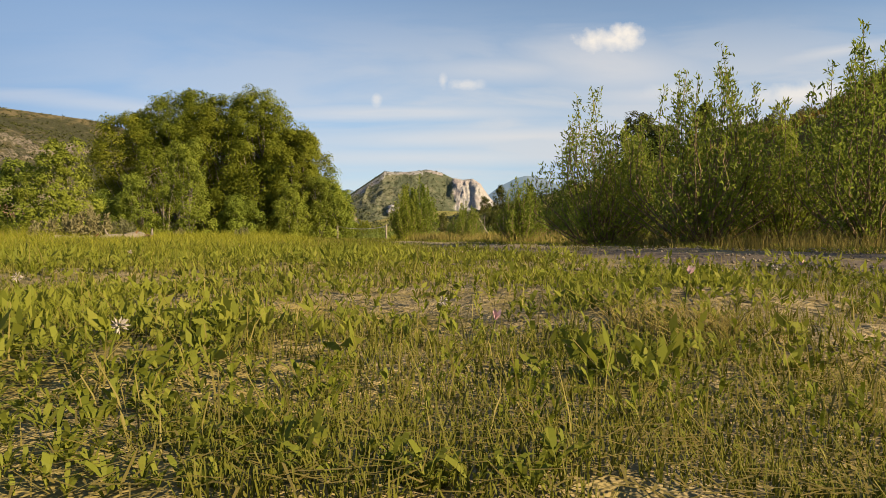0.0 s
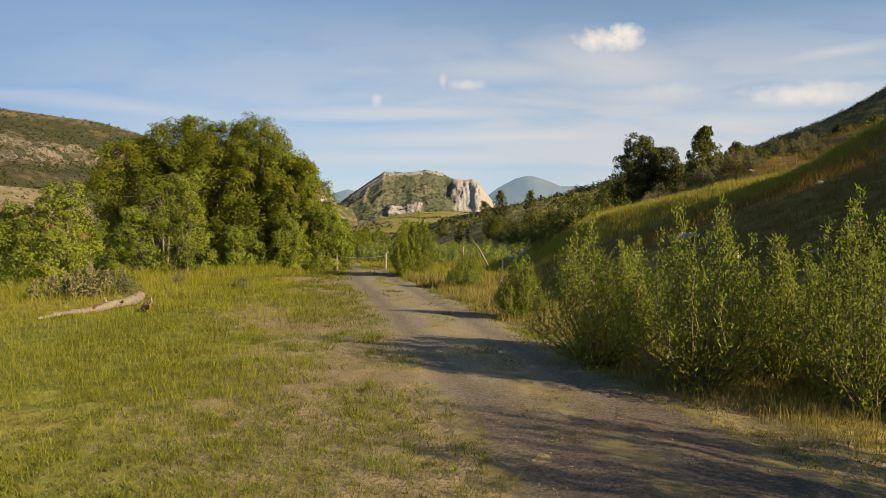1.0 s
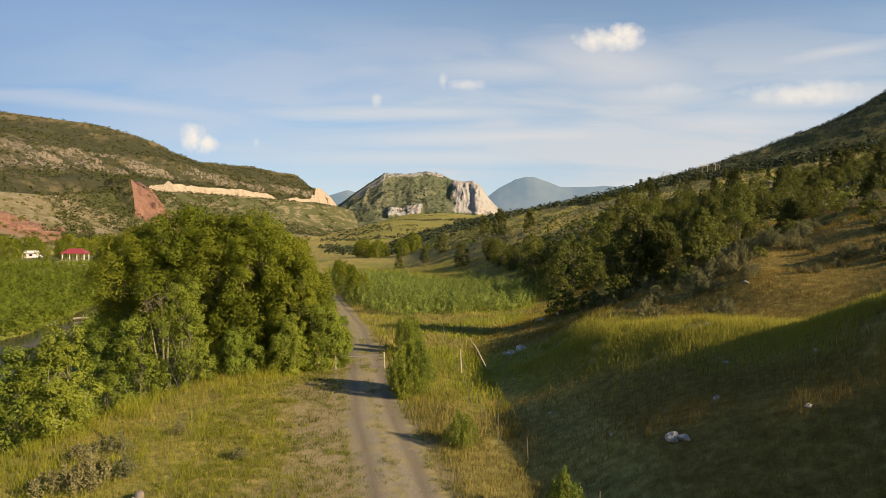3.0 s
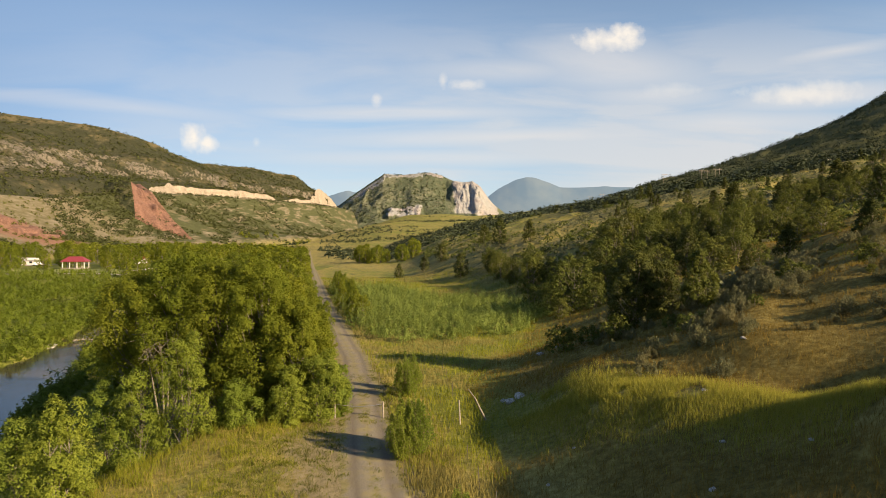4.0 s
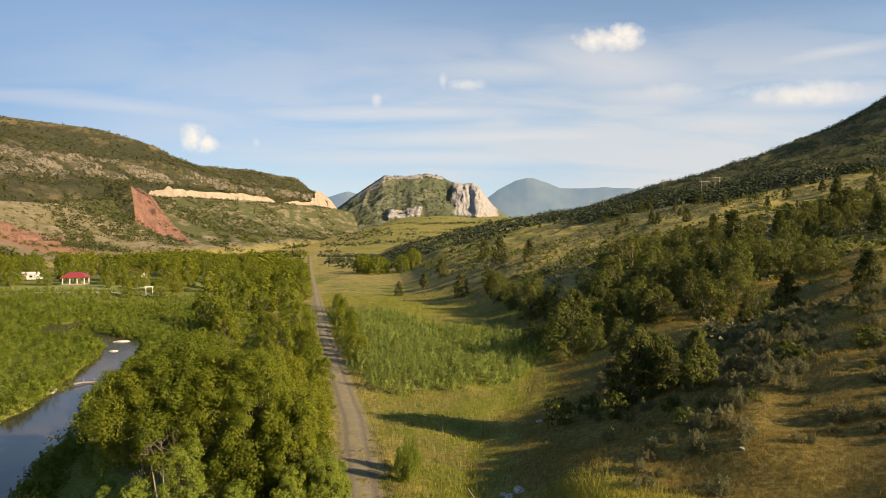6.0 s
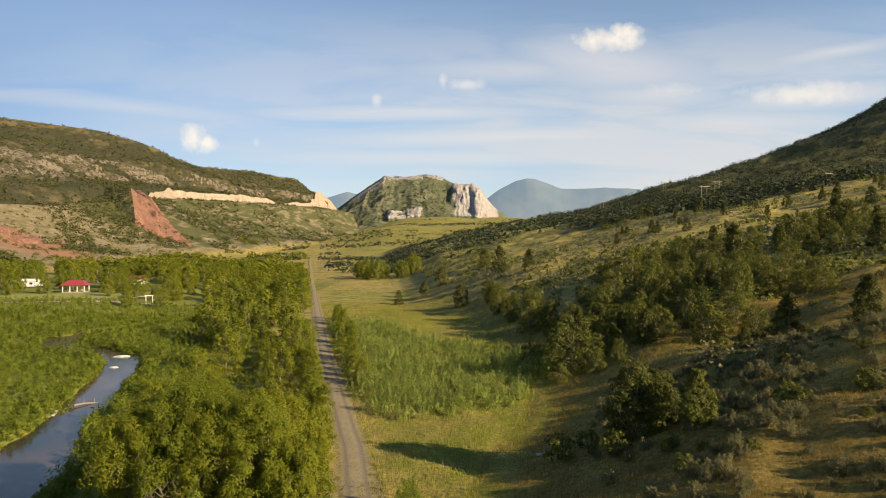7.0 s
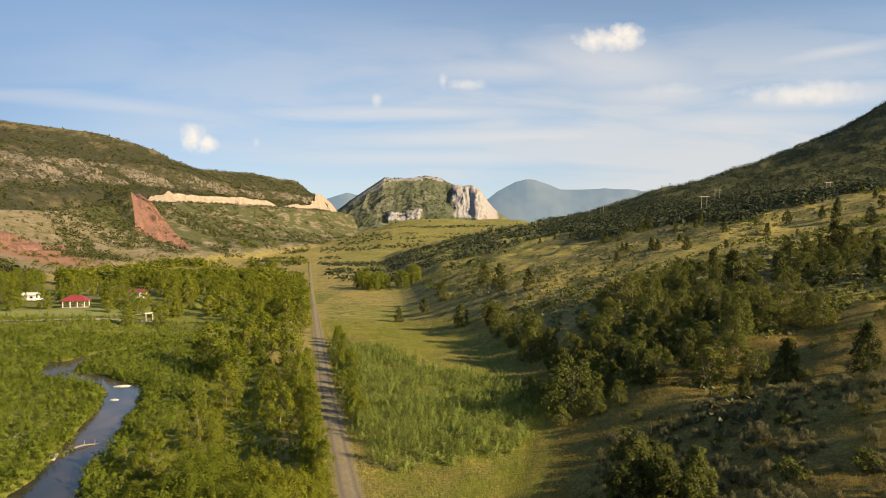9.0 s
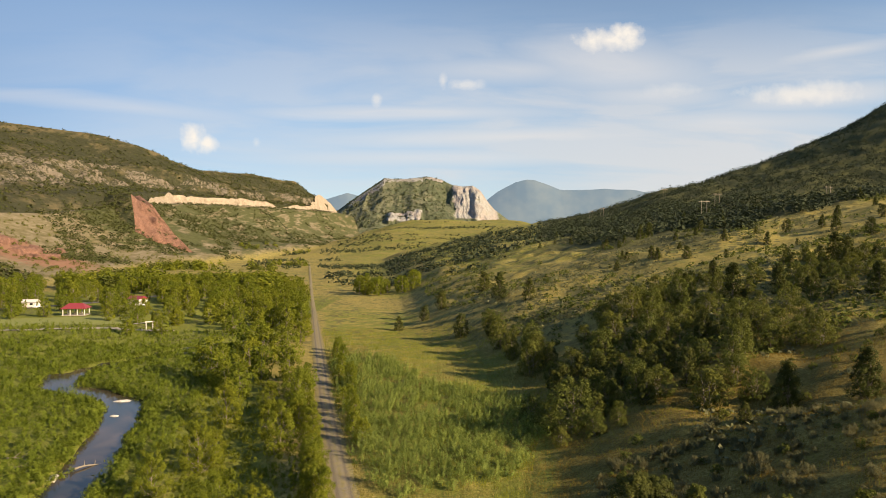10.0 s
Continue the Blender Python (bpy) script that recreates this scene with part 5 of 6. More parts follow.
def blobs(spots, height, width, seed, faces=34, share=0.5):
    """Distant bushes: ragged balls of leaf clumps."""
    r = np.random.default_rng(seed)
    out = []
    for (x, y, z) in spots:
        s = r.uniform(0.6, 1.4)
        d = unit(r.normal(size=(faces, 3)))
        d[:, 2] = np.abs(d[:, 2]) * 1.0
        at = np.array([x, y, z]) + d * np.array([width * 0.5, width * 0.5, height]) * s * r.uniform(0.55, 1.0, (faces, 1))
        out.append(leaves(at, height * share * s, 0.8, d, r=r, face=1.0))
    return out


def spots_on(n, pick, test):
    out = []
    for _ in range(n * 8):
        if len(out) >= n:
            break
        x, y = pick()
        if test(x, y):
            out.append((x, y, zg(x, y)))
    return out


far_pick = lambda: (lambda d, b: (d * b, d))(260 + 1040 * rng.uniform(0, 1) ** 1.25, rng.uniform(0.02, 0.75))
on_wood = lambda x, y: x > (0.16 + 0.06 * float(lumps(x, y, 60, 37))) * y and x - toe_x(y) > 112 - 40 * float(lumps(x, y, 70, 17)) and y > 255 + 0.4 * (x - toe_x(y) - 110) + 40 * float(lumps(x, y, 60, 18)) and float(lumps(x, y, 35, 16)) > step(200, 120, x - toe_x(y)) * 0.5 - 0.45
stuff("hill_forest", blobs(spots_on(9500, far_pick, on_wood), 5.0, 5.4, 9, 22, 0.21), M_FOREST, "dark scrub forest covering the far hill", "forest")
mid_pick = lambda: (lambda d, b: (d * b, d))(rng.uniform(300, 2100), rng.uniform(-0.35, 0.45))
patchy = lambda x, y: float(lumps(x * 0.35, y, 85, 19)) + 0.25 * float(lumps(x, y, 25, 20)) + 0.45 * math.exp(-((y - 790 - 0.6 * x) / 60) ** 2 - ((x + 20) / 75) ** 2) + 0.5 * math.exp(-((y - 1480) / 150) ** 2 - ((x + 180) / 70) ** 2) > 0.17 and abs(x - road_x(y)) > 12 and x > -0.24 * y - 60
stuff("valley_brush", blobs(spots_on(3300, mid_pick, patchy), 4.0, 5.6, 10, 16, 0.42), M_FOREST, "dark brush in the folds of the valley", "brush")
wood_pick = lambda: (lambda d, b: (d * b, d))(380 + 870 * rng.uniform(0, 1) ** 1.6, rng.uniform(-0.60, -0.19))
in_wood = lambda x, y: road_x(y) - x > 4 and x > np.interp(y, [380, 500, 650, 800, 1300], [-235, -290, -330, -350, -360]) and float(lumps(x, y, 70, 23)) + 0.5 * float(lumps(x, y, 22, 24)) > -0.06 + 0.30 * float(step(430, 800, y))
stuff("dark_valley_wood", blobs(spots_on(430, wood_pick, in_wood), 7.5, 8.0, 22, 56, 0.20), M_OAK, "darker broadleaf trees in the valley forest", "forest")
stuff("valley_wood", blobs(spots_on(520, wood_pick, in_wood), 8.5, 8.0, 12, 56, 0.20), M_COTTON, "green cottonwood forest along the valley floor", "forest")
ridge_spots = []
for _ in range(5600):
    y, v = rng.uniform(420, 2150), rng.uniform(0.01, 1.02) ** 1.25
    x, y, z = ridge_fn(np.array([y]), np.array([v]))[:3]
    ridge_spots.append((float(x[0]), float(y[0]), float(z[0])))
stuff("ridge_brush", blobs(ridge_spots, 4.0, 5.0, 13, 12), M_BRUSH, "dark junipers and brush dotting the ridge", "brush")
slope_pick = lambda: (lambda d, b: (d * b, d))(rng.uniform(300, 2150), rng.uniform(-0.78, -0.14))
on_slope = lambda x, y: 0.03 < float(ridge_side(x, y)[0]) < 0.98 and float(lumps(x, y * 0.5, 55, 25)) > (0.0 if y > 950 else 0.14)
low_pick = lambda: (lambda d, b: (d * b, d))(rng.uniform(430, 900), rng.uniform(-0.76, -0.36))
stuff("low_slope_bushes", blobs(spots_on(420, low_pick, lambda x, y: 0.05 < float(ridge_side(x, y)[0]) < 0.9 and float(lumps(x, y, 60, 26)) > -0.12), 2.6, 4.0, 21, 22, 0.4), M_OAK, "green bushes on the pale lower slope", "brush")
stuff("slope_brush", blobs(spots_on(4000, slope_pick, on_slope), 4.0, 7.5, 14, 16, 0.42), M_BRUSH, "dark bushes on the dry western slope", "brush")

nose_pick = lambda: (-466 + 30 * rng.normal(), 895 + 42 * rng.normal())
stuff("nose_brush", blobs(spots_on(330, nose_pick, lambda x, y: -530 < x < -418 and 800 < y < 985), 3.6, 6.0, 20, 18, 0.45), M_BRUSH, "dark scrub oak on the nose of the bluff", "brush")
bluff_spots = [tuple(float(q) for q in bluff_fn(np.array(rng.uniform(0.02, 0.98)), np.array(rng.uniform(0, 1)))) for _ in range(230)]
scar_spots = [tuple(float(q) for q in scar_fn(np.array(rng.uniform(0.25, 0.98)), np.array(rng.uniform(0.25, 1) ** 0.5))) for _ in range(70)]
stuff("scar_brush", blobs(scar_spots, 2.2, 3.6, 18, 16, 0.5), M_BRUSH, "small bushes on the bare red bluff end", "brush")
mesa_spots = [tuple(float(q) for q in mesa_fn(np.array(rng.uniform(-420, 10)), np.array(rng.uniform(0.1, 1.03)))[:3]) for _ in range(1500)]
stuff("mesa_brush", blobs(mesa_spots, 5.0, 6.5, 19, 12, 0.5), M_BRUSH, "dark brush dotting the mesa", "brush")
stuff("bluff_brush", blobs(bluff_spots, 4.0, 7.0, 15, 20, 0.5), M_BRUSH, "dark scrub oak on the shaded bluff", "brush")
sage_pick = lambda: (lambda d, b: (d * b, d))(70 + 420 * rng.uniform(0, 1) ** 0.8, rng.uniform(-0.06, 0.76))
slope_scrub = lambda x, y: x - toe_x(y) > 18 and y > 105 and float(lumps(x, y, 45, 29)) + 0.5 * float(lumps(x, y, 12, 30)) > 0.02
stuff("slope_scrub", blobs(spots_on(1900, sage_pick, slope_scrub), 1.5, 2.4, 17, 16, 0.42), M_OAK, "olive scrub scattered over the eastern slope", "scrub")
on_sage = lambda x, y: x - toe_x(y) > 22 and float(lumps(x, y, 40, 27)) + 0.6 * float(lumps(x, y, 9, 28)) > -0.05
stuff("sage_slope", blobs(spots_on(6500, sage_pick, on_sage), 0.75, 1.4, 16, 8, 0.7), M_SAGE, "grey sagebrush scattered over the slope", "sagebrush")


def blades(x, y, height, width, seed, lean=0.35):
    """A bent, tapering blade of grass at each place."""
    r = np.random.default_rng(seed)
    n = len(x)
    z = ground_z(x, y) - 0.01
    h = height * r.uniform(0.5, 1.25, n)
    a = r.uniform(0, 6.283, n)
    w = width * r.uniform(0.7, 1.3, n)
    b = r.uniform(0, 6.283, n)
    l = h * lean * r.uniform(0.2, 1.6, n)
    dx, dy = np.cos(a) * w * 0.5, np.sin(a) * w * 0.5
    ex, ey = np.cos(b) * l, np.sin(b) * l
    v = np.stack([np.stack([x - dx, y - dy, z], 1), np.stack([x + dx, y + dy, z], 1), np.stack([x + ex * 0.4 + dx * 0.7, y + ey * 0.4 + dy * 0.7, z + h * 0.6], 1),
                  np.stack([x + ex * 0.4 - dx * 0.7, y + ey * 0.4 - dy * 0.7, z + h * 0.6], 1), np.stack([x + ex, y + ey, z + h], 1), np.stack([x + ex, y + ey, z + h], 1) + 0.0005], 1)
    f = np.arange(n)[:, None] * 6
    return v.reshape(-1, 3), np.concatenate([f + [0, 1, 2, 3], f + [3, 2, 5, 4]])


def fan(n, d0, d1, power=1.0, spread=0.78):
    """Places ahead of the start, thinning out with distance."""
    d = d0 + (d1 - d0) * rng.uniform(0, 1, n) ** power
    b = rng.uniform(-spread, spread, n)
    return d * b, d


def keep(x, y, mask):
    return x[mask], y[mask]


def tufts(x, y, height, width, per, spread, seed, lean=0.5):
    """Bunches of blades, one at each place."""
    r = np.random.default_rng(seed)
    n = len(x)
    x2, y2 = np.repeat(x, per) + r.normal(0, 1, n * per) * np.repeat(spread, per), np.repeat(y, per) + r.normal(0, 1, n * per) * np.repeat(spread, per)
    return blades(x2, y2, np.repeat(height * r.uniform(0.6, 1.3, n), per), np.repeat(width, per), seed + 1, lean)


def close(n, d0, d1, spread=0.80):
    """Places ahead of the start, as many near as far for each doubling of the distance."""
    d = d0 * (d1 / d0) ** rng.uniform(0, 1, n)
    return d * rng.uniform(-spread, spread, n), d


x, y = close(34000, 0.28, 9.0)
m = (np.abs(x - road_x(y)) + 0.9 * lumps(x, y, 0.7, 48) > 1.3) & (lumps(x, y, 0.45, 41) + 0.6 * lumps(x, y, 0.10, 42) > 0.08)
x, y = keep(x, y, m)
stuff("short_grass", [blades(x, y, np.interp(y, [0.3, 1, 4, 9], [0.022, 0.034, 0.05, 0.07]), np.interp(y, [0.3, 1, 4, 9], [0.0018, 0.0032, 0.006, 0.009]), 1, 0.32)], M_GRASS, "short green and yellowing meadow grass", "grass")


def rosettes(x, y, length, per, seed, wide=0.27):
    """Leafy weeds: arching pointed leaves that spring from one root."""
    r = np.random.default_rng(seed)
    n = len(x)
    px, py, ll = np.repeat(x, per), np.repeat(y, per), np.repeat(length * r.uniform(0.6, 1.4, n), per) * r.uniform(0.55, 1.25, n * per)
    k = n * per
    a, up = r.uniform(0, 6.283, k), r.uniform(0.55, 1.45, k)
    out = np.stack([np.cos(a), np.sin(a), 0 * a], 1)
    side = np.stack([-np.sin(a), np.cos(a), r.normal(0, 0.3, k)], 1) * (ll * wide * r.uniform(0.6, 1.3, k) * 0.5)[:, None]
    root = np.stack([px, py, ground_z(px, py) - 0.002], 1) + out * (ll * 0.06)[:, None] + np.array([0, 0, 1.0]) * (ll * r.uniform(0, 0.6, k))[:, None]
    rise = np.array([0, 0, 1.0])
    p1 = root + (out * (0.40 * np.cos(up))[:, None] + rise * (0.42 * np.sin(up))[:, None]) * ll[:, None]
    p2 = root + (out * (0.75 * np.cos(up) + 0.05)[:, None] + rise * (0.66 * np.sin(up))[:, None]) * ll[:, None]
    p3 = root + (out * (1.05 * np.cos(up) + 0.10)[:, None] + rise * (0.72 * np.sin(up) - 0.06)[:, None]) * ll[:, None]
    v = np.stack([root - side * 0.25, root + side * 0.25, p1 + side, p1 - side, p2 + side * 0.8, p2 - side * 0.8, p3 + side * 0.06, p3 - side * 0.06], 1)
    f = np.arange(k)[:, None] * 8
    return v.reshape(-1, 3), np.concatenate([f + [0, 1, 2, 3], f + [3, 2, 4, 5], f + [5, 4, 6, 7]])


x, y = close(2900, 0.30, 6.0)
m = (np.abs(x - road_x(y)) > 1.5) & (lumps(x, y, 0.28, 46) + 0.6 * lumps(x, y, 0.10, 47) > 0.07)
x, y = keep(x, y, m)
stuff("broadleaf_weeds", [rosettes(x, y, np.interp(y, [0.3, 0.8, 2, 6], [0.013, 0.022, 0.036, 0.055]), 8, 75, 0.20)], M_WEED, "low broad-leaved weeds in bright green rosettes", "weeds")
x, y = close(230, 0.40, 3.5)
p = [rosettes(np.repeat(x, 5) + rng.normal(0, 0.006, 5 * len(x)), np.repeat(y, 5) + rng.normal(0, 0.006, 5 * len(x)), np.repeat(np.interp(y, [0.4, 1.2, 3.5], [0.011, 0.018, 0.030]), 5), 4, 76, 0.22)]
lift = np.tile(np.repeat(np.arange(5), 4 * 8), len(x)) * 0.009
p[0][0][:, 2] += lift
stuff("upright_weeds", p, M_LUSHGRASS, "upright yellow-green weeds with leaves up the stem", "weeds")
x, y = close(800, 0.35, 6.0)
stuff("dry_stalks", [blades(x, y, np.interp(y, [0.3, 1, 6], [0.05, 0.075, 0.14]), np.interp(y, [0.3, 1, 6], [0.0014, 0.0024, 0.005]), 77, 0.5)], M_STRAW, "bleached dry stalks standing in the weeds", "stalks")
x, y = np.full(26, 0.39) + rng.normal(0, 0.045, 26), np.full(26, 0.92) + rng.normal(0, 0.05, 26)
stuff("straw_tuft", [tufts(x, y, np.full(26, 0.055), np.full(26, 0.0018), 16, np.full(26, 0.012), 78, 1.3)], M_STRAW, "tuft of dry straw-coloured grass", "grass")
x, y = fan(70000, 2.2, 42.0, 1.35)
m = (np.abs(x - road_x(y)) + 1.6 * lumps(x, y, 1.1, 49) > 1.5) & (x < toe_x(y) + 1) & (x > bank_x(y) - 4) & (lumps(x, y, 1.6, 43) + 0.5 * lumps(x, y, 0.4, 39) > np.where(road_x(y) - x < 6.5, 0.17, -0.16))
x, y = keep(x, y, m)
stuff("meadow_grass", [blades(x, y, np.interp(y, [2, 6, 16, 40], [0.045, 0.07, 0.11, 0.14]), np.interp(y, [2, 8, 40], [0.005, 0.009, 0.022]), 2)], M_GRASS, "green tufts of meadow grass", "grass")
x, y = fan(70000, 1.8, 45.0, 1.3)
m = (np.abs(np.abs(x - road_x(y)) - 0.85) + 1.3 * lumps(x, y, 0.9, 50) > 0.72) & (x < toe_x(y) + 1) & (x > bank_x(y) - 4) & (lumps(x, y, 2.2, 44) + 0.5 * lumps(x, y, 0.5, 38) > np.where(road_x(y) - x < 6.0, 0.18, -0.02))
x, y = keep(x, y, m)
stuff("dry_grass", [blades(x, y, np.interp(y, [2, 6, 16, 40], [0.05, 0.09, 0.15, 0.20]), np.interp(y, [2, 8, 40], [0.003, 0.007, 0.020]), 3)], M_STRAW, "straw-coloured dry grass", "grass")
x, y = fan(30000, 5.5, 45.0, 1.0)
m = (np.abs(x - road_x(y) - 3.0) < 1.5) | ((x < bank_x(y) + 2.5) & (x > bank_x(y) - 4)) 
x, y = keep(x, y, m)
stuff("verge_grass", [blades(x, y, np.interp(y, [5, 12, 40], [0.22, 0.32, 0.42]), np.interp(y, [5, 12, 40], [0.005, 0.010, 0.024]), 4)], M_STRAW, "tall golden grass along the verges", "grass")
x, y = fan(14000, 3.5, 44.0, 0.9)
west = road_x(y) - x
m = (west > 3.6 + 3.0 * lumps(x, y, 3.0, 35)) & (x > bank_x(y) - 5)
x, y = keep(x, y, m)
size_ = np.interp(y, [3, 8, 16, 40], [0.05, 0.10, 0.17, 0.30]) * (1 + 0.8 * step(2, -2, x - bank_x(y) - 3.5)) * np.clip(1 + 1.2 * lumps(x, y, 2.5, 37), 0.6, 1.6)
stuff("tall_meadow_grass", [tufts(x, y, size_, np.interp(y, [4, 12, 40], [0.004, 0.009, 0.022]), 9, np.interp(y, [4, 12, 40], [0.04, 0.09, 0.20]), 6)], M_LUSHGRASS, "yellow-green grass growing taller towards the bank", "grass")
x, y = fan(15000, 3.0, 60.0, 1.1, 0.6)
off = road_x(y) - x
m = (np.abs(np.abs(off) - 0.85) > 0.30 - 0.25 * lumps(x, y, 0.8, 66)) & (off > -2.4) & (off < 7.5) & (lumps(x, y, 1.8, 67) + 0.35 * step(2.0, 6.0, off) - 0.20 * step(1.6, 0.6, np.abs(off)) > -0.02)
x, y = keep(x, y, m)
stuff("grass_tufts", [tufts(x, y, np.interp(y, [3, 10, 40], [0.045, 0.095, 0.18]), np.interp(y, [4, 12, 40], [0.005, 0.011, 0.030]), 14, np.interp(y, [3, 10, 40], [0.03, 0.07, 0.16]), 8, 0.8)], M_GRASS, "small green tufts on the bare tan soil", "grass")
x, y = fan(7000, 8.0, 48.0, 0.9, 0.45)
off = road_x(y) - x
m = (np.abs(np.abs(off) - 0.85) > 0.42) & (off > -2.6) & (off < 8.0) & (lumps(x, y, 1.3, 53) + 0.4 * lumps(x, y, 0.5, 54) > 0.12)
x, y = keep(x, y, m)
stuff("yellow_tufts", [tufts(x, y, np.interp(y, [8, 20, 48], [0.06, 0.10, 0.17]), np.interp(y, [8, 20, 48], [0.007, 0.013, 0.026]), 20, np.interp(y, [8, 20, 48], [0.06, 0.10, 0.20]), 83, 0.9)], M_LUSHGRASS, "yellow-green tufts on the gravelly verge", "grass")
x, y = close(5200, 1.0, 24.0, 0.75)
m = (np.abs(x - road_x(y)) + 1.2 * lumps(x, y, 0.9, 56) > 1.35) & (x < road_x(y) + 2) & (lumps(x, y, 1.4, 57) + 0.5 * lumps(x, y, 0.35, 58) > 0.08)
x, y = keep(x, y, m)
stuff("low_green_tufts", [tufts(x, y, np.interp(y, [1, 4, 20], [0.030, 0.066, 0.14]), np.interp(y, [1, 4, 20], [0.0030, 0.006, 0.016]), 22, np.interp(y, [1, 4, 20], [0.022, 0.06, 0.20]), 81, 0.7)], M_LUSHGRASS, "low green tufts scattered over the tan meadow", "grass")
x, y = fan(26000, 3.0, 34.0, 0.9, 0.7)
m = (np.abs(x - road_x(y) - 3.4 + lumps(x, y, 1.5, 68)) < 1.5)
x, y = keep(x, y, m)
stuff("bush_foot_grass", [tufts(x, y, np.interp(y, [3, 8, 30], [0.14, 0.22, 0.30]), np.interp(y, [4, 12, 40], [0.004, 0.009, 0.022]), 6, np.interp(y, [3, 10, 40], [0.05, 0.08, 0.16]), 9, 0.4)], M_STRAW, "golden grass round the feet of the willows", "grass")
x, y = fan(230000, 11.0, 120.0, 1.25)
m = (x > toe_x(y) - 0.5)
x, y = keep(x, y, m)
u = x - toe_x(y)
# patchy green and brown grass; crest green also paints sunlight, near brown the shade
green = lumps(x, y, 7, 45) + 0.85 * np.exp(-(((x - 9.3) * 0.832 + (y - 33) * 0.555) / 3.5) ** 2) * step(45, 38, y) + 0.10 * step(4, 1, u) + 0.3 * step(90, 120, y) - 0.36 - 0.40 * step(30, 23, y) + rng.normal(0, 0.12, len(x)) > 0.12
for name, mask, mat, label in (("hill_grass", ~green, M_HILLGRASS, "dry golden-brown grass on the hillside"), ("green_hill_grass", green, M_LUSHGRASS, "yellow-green grass on the shoulder of the hill")):
    gx_, gy_ = keep(x, y, mask)
    tall_ = 0.17 + 0.24 * np.clip(0.5 + 1.6 * lumps(gx_, gy_, 3, 46), 0, 1)
    stuff(name, [blades(gx_, gy_, tall_, np.interp(gy_, [11, 40, 120], [0.009, 0.020, 0.045]), 5, 0.6)], mat, label, "grass")
# tall grass on the crest of the spur, coloured brighter to stand for sunlight
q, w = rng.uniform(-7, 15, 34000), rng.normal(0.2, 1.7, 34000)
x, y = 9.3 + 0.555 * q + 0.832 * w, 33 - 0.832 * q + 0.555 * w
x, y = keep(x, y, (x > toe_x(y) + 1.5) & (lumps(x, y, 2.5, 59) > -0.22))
stuff("crest_grass", [blades(x, y, 0.40, 0.019, 79)], M_SUNLITGRASS, "tall yellow-green grass on the crest, its colour brightened for sunlight", "grass")
# taller grass further up the slope
x, y = fan(70000, 44.0, 150.0, 1.0)
m = (x > toe_x(y) + 1) & (lumps(x, y, 8, 47) > -0.3)
x, y = keep(x, y, m)
green = lumps(x, y, 14, 48) + rng.normal(0, 0.15, len(x)) > -0.03
for name, mask, mat, label in (("slope_grass", ~green, M_HILLGRASS, "golden-brown grass on the upper slope"), ("green_slope_grass", green, M_LUSHGRASS, "yellow-green grass on the upper slope")):
    gx_, gy_ = keep(x, y, mask)
    stuff(name, [blades(gx_, gy_, 0.32, np.interp(gy_, [44, 150], [0.026, 0.055]), 15)], mat, label, "grass")
# grass of the flat between the track and the hill
x, y = fan(140000, 26.0, 230.0, 1.2, 0.3)
m = (x < toe_x(y) + 0.5 + 16 * step(90, 130, y)) & (x > road_x(y) + 1.6 + 0.8 * lumps(x, y, 1.5, 46))
x, y = keep(x, y, m)
gold = lumps(x, y, 9, 64) + 0.4 * lumps(x, y, 2, 65) > 0.05
for name, mask, mat, label in (("flat_dry_grass", gold, M_STRAW, "golden dry grass beside the track"), ("flat_green_grass", ~gold, M_LUSHGRASS, "yellow-green grass on the flat below the hill")):
    gx_, gy_ = keep(x, y, mask)
    stuff(name, [blades(gx_, gy_, 0.38, np.interp(gy_, [26, 60, 200], [0.024, 0.042, 0.095]), 7)], mat, label, "grass")

# leafy weeds at the start
def weeds(n, d0, d1, size, per, seed, up=1.2, narrow=0.26, power=1.3):
    x, y = fan(n, d0, d1, power)
    m = (np.abs(x - road_x(y)) + 1.2 * lumps(x, y, 0.8, 51) > 1.3) & (lumps(x, y, 0.45, 46) + 0.5 * lumps(x, y, 0.15, 47) > 0.0)
    x, y = keep(x, y, m)
    r = np.random.default_rng(seed)
    n = len(x)
    h = r.uniform(0.02, 0.07, n) * (size / 0.035)
    px, py, hh = np.repeat(x, per), np.repeat(y, per), np.repeat(h, per)
    at = np.stack([px + r.normal(0, 0.35, n * per) * size, py + r.normal(0, 0.35, n * per) * size, ground_z(px, py) + r.uniform(0.0, 1, n * per) * hh], 1)
    return leaves(at, size, narrow, np.array([0, 0, up]), r=r)


stuff("meadow_weeds", [weeds(2500, 0.8, 5.0, 0.022, 5, 71, 1.4, 0.24, 1.2), weeds(6000, 2.5, 14.0, 0.040, 5, 72), weeds(420, 0.6, 4.0, 0.026, 10, 73, 0.6, 0.40)], M_WEED, "small leafy green weeds among the grass", "weeds")
x, y = close(5200, 0.28, 7.0)
a = rng.uniform(0, 6.283, len(x))
at = np.stack([x, y, ground_z(x, y) + 0.006 + 0.008 * rng.random(len(x))], 1)
l, w = rng.uniform(0.02, 0.09, len(x)) * np.clip(y, 0.35, 1), rng.uniform(0.0010, 0.0026, len(x)) * np.clip(y, 0.4, 1)
d = np.stack([np.cos(a) * l, np.sin(a) * l, rng.normal(0, 0.1, len(x)) * l], 1)
e = np.stack([-np.sin(a) * w, np.cos(a) * w, 0 * a], 1)
straw = np.stack([at - e, at + e, at + d + e * 0.5, at + d - e * 0.5], 1).reshape(-1, 3)
stuff("straw_litter", [(straw, np.arange(len(straw)).reshape(-1, 4))], M_STRAW, "dry broken straw lying on bare soil", "litter")

